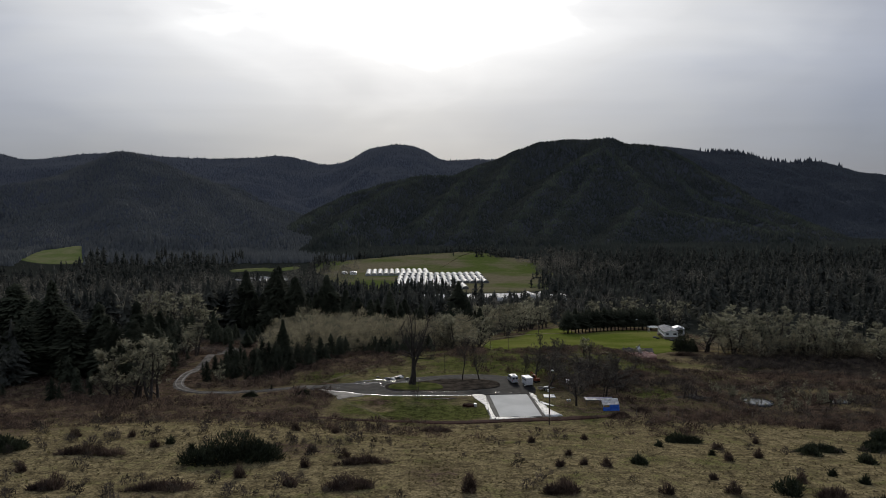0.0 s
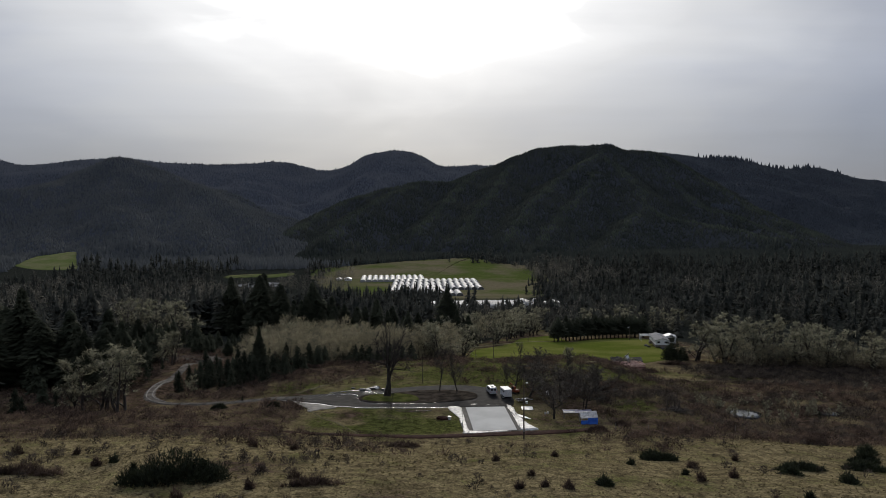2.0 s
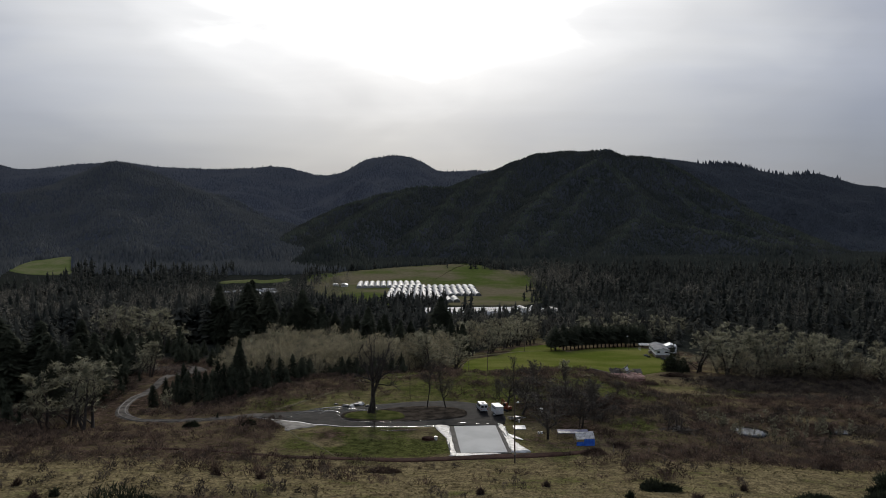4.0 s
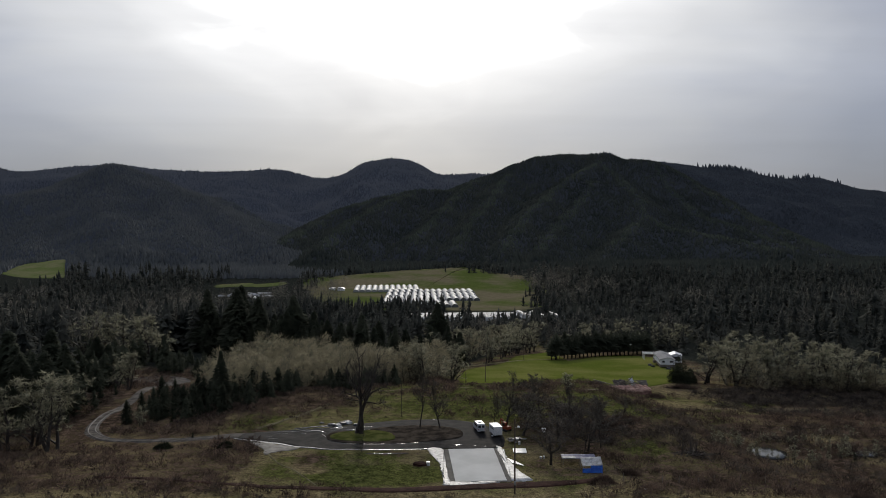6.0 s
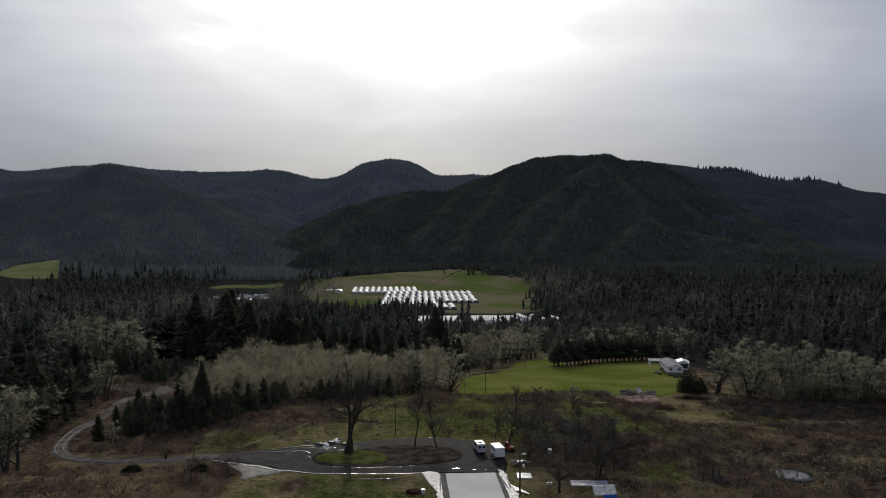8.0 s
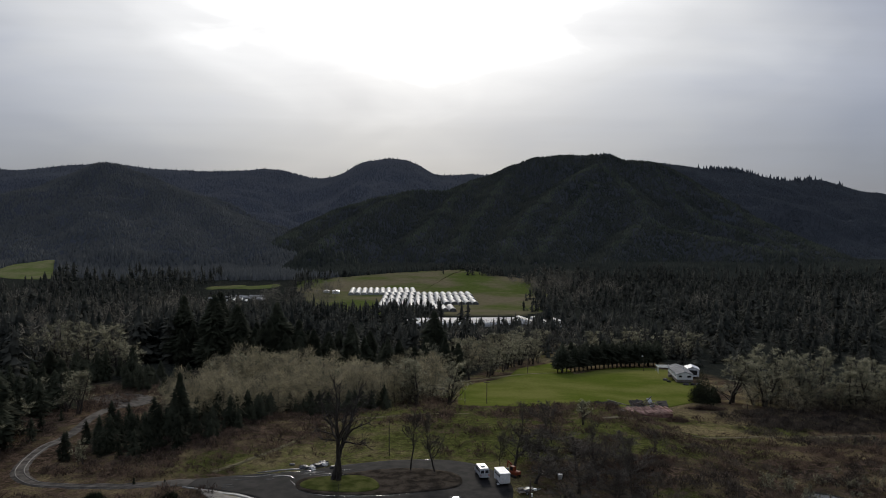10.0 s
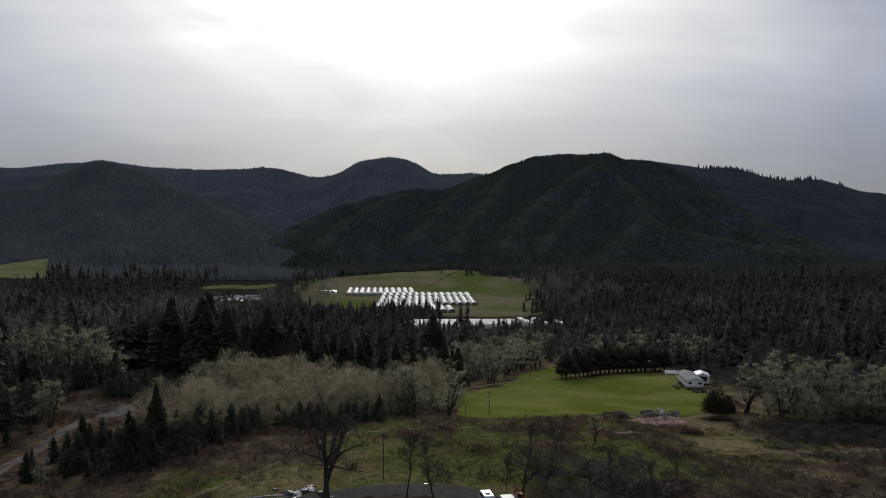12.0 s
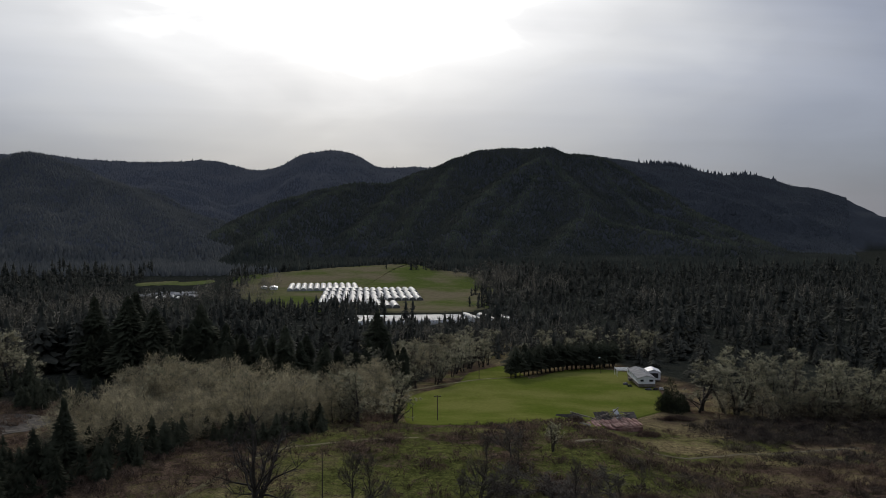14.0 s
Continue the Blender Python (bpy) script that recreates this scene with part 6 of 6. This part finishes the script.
def tarp_shelter():
    s = thing("tarp_shelter", at_ground(19.9, 3.6, -4) @ Matrix.Diagonal((0.74, 0.8, 0.82, 1)), "lean-to shelter of white and blue tarpaulins", "shelter")
    for x, y, h in [(-2.2, 0, 1.5), (0.3, 0, 1.6), (2.2, 0, 1.9), (-2.3, 2.6, 2.4), (2.3, 2.6, 2.6)]:
        part("post", rod(bm_new(), (x, y, -0.2), (x, y, h), 0.05), STEEL, s)
    v, f = cloth(4.8, 2.8, 1.0, 0.2, 1.0)
    roof = quadmesh("roof", v + np.array([0, -0.1, 1.6]) + np.column_stack([0 * v[:, 0], 0 * v[:, 0], 0.06 * v[:, 0]]), f, SHEETING, s, "white tarpaulin roof", True)
    v, f = cloth(2.8, 1.5, 1.55, 0.12, 3.0)
    v = np.column_stack([v[:, 0], 0.25 * v[:, 1] - 0.35, v[:, 2]])
    quadmesh("curtain", v + np.array([0.95, -0.05, 0.12]), f, BLUETARP, s, "bright blue hanging tarpaulin", True)
    v, f = cloth(1.9, 0.7, 0.9, 0.08, 5.0)
    v = np.column_stack([v[:, 0], 0.3 * v[:, 1] - 0.25, v[:, 2]])
    quadmesh("curtain", v + np.array([-1.4, -0.05, 0.1]), f, BLUETARP, s, "bright blue hanging tarpaulin", True)
    s = thing("woodshed", at_ground(18.6, 8.6, -3) @ Matrix.Diagonal((0.9, 0.8, 0.75, 1)), "low open shed roofed with faded tarpaulin", "shed")
    for x, y, h in [(-3.2, -1, 1.6), (0, -1, 1.6), (3.2, -1, 1.6), (-3.2, 1.2, 1.9), (3.2, 1.2, 1.9)]:
        part("post", rod(bm_new(), (x, y, -0.2), (x, y, h), 0.06), TIMBER, s)
    v, f = cloth(6.8, 2.5, 0.3, 0.12, 7.0)
    quadmesh("roof", v + np.array([0, -1.1, 1.62]), f, GREYTARP, s, "faded grey-violet tarpaulin", True)
    v, f = cloth(2.6, 1.0, 0.1, 0.05, 9.0)
    quadmesh("roof_patch", v + np.array([-2.0, -1.15, 1.78]), f, SHEETING, s, "white tarpaulin patch", True)
    part("beam", rod(bm_new(), (-3.3, -1, 1.58), (3.3, -1, 1.58), 0.06), TIMBER, s)


tarp_shelter()


def boulder(name, rng, a, b, c, material, m, label, category, group=""):
    bm = bm_new()
    bmesh.ops.create_icosphere(bm, subdivisions=3, radius=1.0)
    seed = rng.uniform(0, 9)
    for v in bm.verts:
        k = 1 + 0.25 * float(waves(v.co.x * 2 + seed, v.co.y * 2 + v.co.z, 0.8, seed)) + 0.16 * float(waves(v.co.x * 5, v.co.y * 5 + 3 * v.co.z, 0.8, seed))
        v.co = Vector((v.co.x * a * k, v.co.y * b * k, v.co.z * c * k))
    me = bpy.data.meshes.new(name)
    bm.to_mesh(me)
    bm.free()
    me.materials.append(material)
    ob = new(name, me)
    ob.matrix_world = m
    return tagged(ob, label, category, group)


g = r(300)
for k in range(16):
    x, y = -26.5 + g.normal() * 2.1, 37.8 + g.normal() * 0.9
    s = g.uniform(0.35, 0.8)
    white = k % 5 == 0
    boulder("rubbish_bag", g, s * 1.4, s, s * 0.55, SHEETING if white else BAG, at_ground(x, y, g.uniform(0, 360), 0.1 * s), "crumpled white plastic rubbish bag" if white else "black plastic rubbish bag in a heap", "bag", "rubbish heap by the loop")
boulder("soil_heap", g, 1.4, 1.0, 0.6, SOIL, at_ground(-10.0, 9.6), "small dark heap of soil on lawn", "heap")
sticks = Limbs()
for _ in range(90):
    a, d = g.uniform(0, 6.28), g.uniform(0, 1) ** 0.6
    p = np.array([3.4 * d * math.cos(a), 2.4 * d * math.sin(a), 1.3 * (1 - d) * g.uniform(0.2, 1.0)])
    q = p + np.array([*g.normal(size=2), 0.25 * g.normal()]) * g.uniform(0.6, 1.6)
    q[2] = max(q[2], 0.05)
    sticks.tube([p, (p + q) / 2 + 0.1 * g.normal(size=3), q], [0.09, 0.07, 0.03], 4)
heap = tagged(new("brush_heap", sticks.mesh("brush_heap", BARK)), "dark heap of cut branches and stumps", "heap", kind="stuff")
heap.matrix_world = at_ground(41.5, 13.5)
for x, y, s in [(-8.5, 9.3, 0.4), (16.2, 29.1, 0.5), (12.4, 12.0, 0.25), (13.0, 12.1, 0.25), (26.0, -6.5, 0.25), (9.8, 21.0, 0.3)]:
    c = thing("bucket", at_ground(x, y, 20), "white plastic drum standing on grass", "drum", "drums in the yard")
    part("drum", rod(bm_new(), (0, 0, 0), (0, 0, 1.6 * s), 0.75 * s, 0.85 * s, 14), WHITE, c)
    part("lid", rod(bm_new(), (0, 0, 1.6 * s), (0, 0, 1.72 * s), 0.9 * s, 0.88 * s, 14), WHITE, c)
for x, y, h, lean in [(39.5, 13.4, 2.4, 4), (41.6, 14.2, 2.7, -3), (42.3, 13.8, 2.4, 5), (-13.1, 44.4, 7.6, 0)]:
    soup = Limbs()
    soup.tube([(0, 0, -0.3), (0.02 * lean, 0, h * 0.5), (0.05 * lean, 0, h)], [0.16, 0.13, 0.09] if h < 5 else [0.09, 0.08, 0.06], 7)
    snag = tagged(new("snag", soup.mesh("snag", BARK)), "dead dark tree snag standing upright" if h < 5 else "thin dark bare pole behind the loop", "snag")
    snag.matrix_world = at_ground(x, y)
for x, y, a, h in [(24, -1, 0, 1.3), (30, -3, 0, 1.3), (33, -2.5, 0, 1.2), (36, -3.2, 0, 1.2), (39, -2.6, 0, 1.3), (44, -1.5, 0, 1.2), (48, -2, 0, 1.2), (53, -1, 0, 1.3)]:
    soup = Limbs()
    soup.tube([(0, 0, -0.3), (0.01, 0, h)], [0.09, 0.08], 6)
    fp = tagged(new("fence_post", soup.mesh("fence_post", TIMBER)), "weathered wooden fence post in pasture", "post", "old fence line")
    fp.matrix_world = at_ground(x, y)

# ---- poles by the field ----
for x, y, h, arm in [(14.5, 121, 6.6, True), (8.2, 122, 3.6, False), (43, 216, 7.0, False)]:
    p = thing("power_pole", at_ground(x, y), "slim brown power pole at the field's edge", "pole", "poles by the field")
    part("post", rod(bm_new(), (0, 0, -0.5), (0, 0, h), 0.13, 0.09, 8), POLEWOOD, p)
    if arm:
        part("crossarm", box(bm_new(), (-0.9, -0.06, h - 0.45), (0.9, 0.06, h - 0.3), 0.01), POLEWOOD, p)
        for k in (-0.8, 0, 0.8):
            part("insulator", rod(bm_new(), (k, 0, h - 0.3), (k, 0, h - 0.12), 0.05), STEEL, p)
p = thing("street_lamp", at_ground(100.5, 240), "pole lamp with a small hooded head", "lamp")
part("post", rod(bm_new(), (0, 0, -0.5), (0, 0, 7.6), 0.13, 0.09, 8), POLEWOOD, p)
part("head", box(rod(bm_new(), (0, 0, 6.9), (-0.9, -0.3, 7.2), 0.04), (-1.2, -0.5, 6.9), (-0.7, -0.1, 7.25), 0.06), TINROOF, p, "pale lamp head on an arm")


# ---- the house and its outbuildings ----
def gable_house(name, m, w, l, wall, rise, roof_mat, label, category, eave=0.35):
    h = thing(name, m, label, category)
    shell = extruded([(-w / 2, -1.2), (w / 2, -1.2), (w / 2, wall), (0, wall + rise - 0.06), (-w / 2, wall)], 0, l)
    for v in shell.verts:
        v.co = Vector((v.co.y, v.co.x, v.co.z))
    bmesh.ops.recalc_face_normals(shell, faces=shell.faces)
    part("wall", shell, SIDING, h)
    for s in (-1, 1):
        bm = bm_new()
        a = [(0, -eave, wall + rise), (s * (w / 2 + eave), -eave, wall - rise * eave / (w / 2)), (s * (w / 2 + eave), l + eave, wall - rise * eave / (w / 2)), (0, l + eave, wall + rise)]
        lo = [bm.verts.new(p) for p in a]
        up = [bm.verts.new((x, y, z + 0.12)) for x, y, z in a]
        bm.faces.new(lo), bm.faces.new(up)
        for i in range(4):
            bm.faces.new((lo[i], lo[(i + 1) % 4], up[(i + 1) % 4], up[i]))
        bmesh.ops.recalc_face_normals(bm, faces=bm.faces)
        part("roof", bm, roof_mat, h)
    return h


home = gable_house("house", pose(102.6, 196.0, -18.2, 0, 0, -9) @ Matrix.Scale(0.86, 4), 7.2, 21.0, 2.6, 1.0, SHINGLE, "long pale single-storey house with grey shingles", "house")


def window(parent, lo, hi, axis):
    """A window in a wall: frame proud of the wall, pane, sill."""
    lo, hi = Vector(lo), Vector(hi)
    w = part("window", box(bm_new(), lo, hi, 0.02), TINROOF, parent, "white window frame")
    g = Vector((0.12, 0.02, 0.12)) if axis == "y" else Vector((0.02, 0.12, 0.12))
    grow = Vector((0, 0.04, 0)) if axis == "y" else Vector((0.04, 0, 0))
    part("pane", box(bm_new(), lo + Vector((g.x if axis == "y" else 0, g.y if axis == "x" else 0, 0.12)) - grow, hi - Vector((g.x if axis == "y" else 0, g.y if axis == "x" else 0, 0.12)) + grow, 0.0), GLASS, w, "dark pane")


window(home, (-2.9, -0.06, 1.0), (-1.3, 0.04, 2.1), "y"), window(home, (0.9, -0.06, 1.0), (2.9, 0.04, 2.1), "y")
for y in (2.0, 5.5, 9.0, 15.0, 18.5):
    window(home, (-3.66, y, 1.0), (-3.56, y + 1.3, 2.1), "x")
door = part("door", box(bm_new(), (-3.68, 12.3, 0.1), (-3.58, 13.25, 2.15), 0.01), WHITE, home, "white house door")
part("handle", box(bm_new(), (-3.74, 13.0, 1.05), (-3.67, 13.1, 1.15), 0.01), STEEL, door)
part("skirting", box(bm_new(), (-3.64, -0.05, -1.2), (3.64, 21.05, 0.05), 0.01), TIMBER, home, "dark skirting under the walls")
part("porch", box(bm_new(), (-5.1, 11.3, -1.2), (-3.7, 14.1, 0.08), 0.02), TIMBER, home, "timber porch")
part("chimney", rod(bm_new(), (1.2, 9, 3.2), (1.2, 9, 4.3), 0.12), STEEL, home)
garage = gable_house("garage", pose(112.0, 212, -19.4, 0, 0, -15) @ Matrix.Scale(0.74, 4), 7.4, 9.0, 3.0, 1.3, TINROOF, "outbuilding with a bright white metal roof", "garage")
# no opening: a dark panel stands for the shade inside the doorway
part("garage_door", box(bm_new(), (-2.6, -0.05, -0.2), (2.6, 0.03, 2.5), 0.01), WETEDGE, garage, "dark panel painted as a doorway's shaded inside")
pergola = thing("pergola", pose(101.6, 216, -19.4, 0, 0, -9) @ Matrix.Scale(0.85, 4), "open white lattice frame behind the house", "pergola")
for x in (-3, 3):
    for y in (0, 3.5, 7):
        part("post", rod(bm_new(), (x, y, -0.5), (x, y, 2.7), 0.09), TINROOF, pergola)
for k in range(8):
    part("rafter", box(bm_new(), (-3.4, k - 0.06, 2.7 + 0.0), (3.4, k + 0.06, 2.9), 0.01), TINROOF, pergola)
for k in range(5):
    part("batten", box(bm_new(), (-3 + 1.5 * k - 0.05, -0.3, 2.9), (-3 + 1.5 * k + 0.05, 7.3, 3.02), 0.01), TINROOF, pergola)
for k, (x, y) in enumerate([(101.0, 190.6), (103.6, 190.4), (106.4, 191.6), (97.2, 199), (97.6, 204)]):
    boulder("garden_clutter", g, 1.2, 0.8, 0.7, (BAG, WETEDGE, SHEETING, GORSE, BAG)[k], at_ground(x, y, 30 * k, 0.2), "dark covered clutter beside the house wall", "clutter", "clutter by the house")

# ---- the fallen barn ----
barn = thing("collapsed_barn", at_ground(61.6, 127.5, 4) @ Matrix.Scale(1.22, 4), "fallen barn of faded red boards and rafters", "barn ruin")
g = r(310)
for k in range(22):
    x, y = -6 + 0.62 * k + g.normal() * 0.15, -2.2 + g.normal() * 0.4
    l = g.uniform(3.0, 4.6)
    b = part("board", box(bm_new(), (-0.29, -l / 2, -0.03), (0.29, l / 2, 0.03)), OLDRED, barn)
    b.matrix_local = pose(x, y, 0.8 + 0.02 * k % 0.2, 8 + g.normal() * 3, g.normal() * 4, g.normal() * 5)
for k in range(26):
    x, y, l = g.uniform(-7.5, 7.5), g.uniform(0.5, 4.5), g.uniform(2.5, 6.0)
    b = part("rafter", box(bm_new(), (-l / 2, -0.09, -0.09), (l / 2, 0.09, 0.09)), TIMBER, barn)
    b.matrix_local = pose(x, y, g.uniform(0.5, 1.7), g.normal() * 10, g.normal() * 14, g.uniform(-50, 50))
for x, y, w, tilt, turn, mat in [(-8.8, 2.5, 3.4, 32, -20, BARK), (-5.5, 3.6, 3.0, 20, 10, BARK), (1.0, 3.4, 3.6, 24, 0, BARK), (4.8, 3.8, 1.2, 44, 12, STEEL), (7.5, 2.6, 2.4, 18, -8, BARK)]:
    b = part("roof_sheet", box(bm_new(), (-w / 2, -1.4, -0.05), (w / 2, 1.4, 0.05)), mat, barn)
    b.matrix_local = pose(x, y, 1.1, tilt, 0, turn)
part("floor", box(bm_new(), (-7.5, -4.4, -0.9), (7.2, 4.6, 0.25), 0.05), OLDRED, barn, "faded red plank floor")
for x, y in [(53.5, 121.5), (54.6, 120.8), (72.5, 121)]:
    boulder("debris", g, 1.1, 0.6, 0.35, TIMBER, at_ground(x, y, 40 * x, 0.15), "pale broken boards fallen beside the barn", "debris", "debris by the barn")


# ---- greenhouses in the valley ----
def tunnel(w, l, h, n=10):
    """An arched greenhouse: film over hoops, with framed ends."""
    t = thing("greenhouse", Matrix(), "arched white polythene greenhouse in a row", "greenhouse")
    a = np.linspace(0, math.pi, n)
    prof = np.stack([-np.cos(a) * w / 2, np.sin(a) ** 0.72 * h], 1)
    ring = np.vstack([prof, (prof[::-1] * [0.975, 0.97])])
    m = len(ring)
    verts = np.vstack([np.column_stack([ring[:, 0], np.full(m, y), ring[:, 1]]) for y in (0, l)])
    faces = [(i, (i + 1) % m, m + (i + 1) % m, m + i) for i in range(m)]
    faces += [(i, i + 1, m - 2 - i, m - 1 - i) for i in range(n - 1)] + [(m + m - 1 - i, m + m - 2 - i, m + i + 1, m + i) for i in range(n - 1)]
    quadmesh("film", verts, faces, POLY, t)
    for y in (0.6, l - 0.6):
        bm = bm_new()
        lo = [bm.verts.new((x * 0.96, y, z * 0.96)) for x, z in prof]
        up = [bm.verts.new((x * 0.96, y + 0.05, z * 0.96)) for x, z in prof]
        bm.faces.new(lo), bm.faces.new(up[::-1])
        # short tunnels get ends painted dark as shade, long ones plain film
        part("end_wall", bm, POLY if l > 40 else DARKEND, t, "shaded end wall")
    for k in range(1, 6):
        y = l * k / 6
        soup = Limbs()
        soup.tube(np.column_stack([prof[:, 0] * 1.004, np.full(n, y), prof[:, 1] * 1.006]), np.full(n, 0.10), 4)
        part("hoop", soup.mesh("hoop", STEEL), STEEL, t)
    return t


house_a = tunnel(7.5, 74, 4.4)
house_b = tunnel(7.4, 39, 4.3)
first = {0: True, 1: True}


def put(kind, ob, x, y, turn=0.0, s=1.0, group="greenhouses in the valley"):
    m = Matrix.LocRotScale((x, y, ground_z(x, y) + 0.1), Euler((0, 0, radians(turn))), (s, s, s))
    if first[kind]:
        ob.matrix_world, first[kind] = m, False
        ob["group"] = group
    else:
        copy_thing(ob, m)["group"] = group


for k in range(11):
    put(0, house_a, -68 + 7.75 * k, 832, 1)
for row in range(4):
    for k in range(14):
        if row == 3 and k > 8:
            continue
        put(1, house_b, -24 + 7.7 * k - 1.2 * row, 806 - 41.5 * row, 1)
for k in range(5):
    put(1, house_b, 12 + 7.7 * k, 640, 1, 1.0)
for k in range(9):
    put(1, house_b, -214 + 6.0 * k, 800 + 9 * (k % 4), 80 + 4 * (k % 3), 0.46)
for k in range(6):
    put(1, house_b, -206 + 7.5 * k, 770 + 7 * (k % 3), 4, 0.42)
for k in range(3):
    put(1, house_b, 97 + 12 * k, 500 - 4 * k, 10, 0.95)
long_house = tunnel(8.0, 92, 3.6)
long_house["label"], long_house["group"] = "long white polythene greenhouse seen sideways", "long greenhouses"
long_house.matrix_world = Matrix.LocRotScale((88, 500, ground_z(55, 500)), Euler((0, 0, radians(90))), (1, 1, 1))
for k in range(1, 6):
    c = copy_thing(long_house, Matrix.LocRotScale((88, 500 + 8.1 * k, ground_z(55, 500 + 8 * k)), Euler((0, 0, radians(90))), (1, 1, 1)))
shed = gable_house("packing_shed", pose(-88, 850, ground_z(-88, 850), 0, 0, 3), 9, 16, 3.4, 1.2, TINROOF, "grey packing shed beside the greenhouses", "shed")
shed = gable_house("packing_shed", pose(-100, 858, ground_z(-100, 858), 0, 0, 3), 7, 12, 3.0, 1.0, TINROOF, "small grey shed beside the greenhouses", "shed")


# ---- from plan units to metres ----
for ob in list(scene.objects):
    if ob.parent is None and ob.type in {"MESH", "EMPTY"}:
        ob.matrix_world = Matrix.Scale(METRE, 4) @ ob.matrix_basis
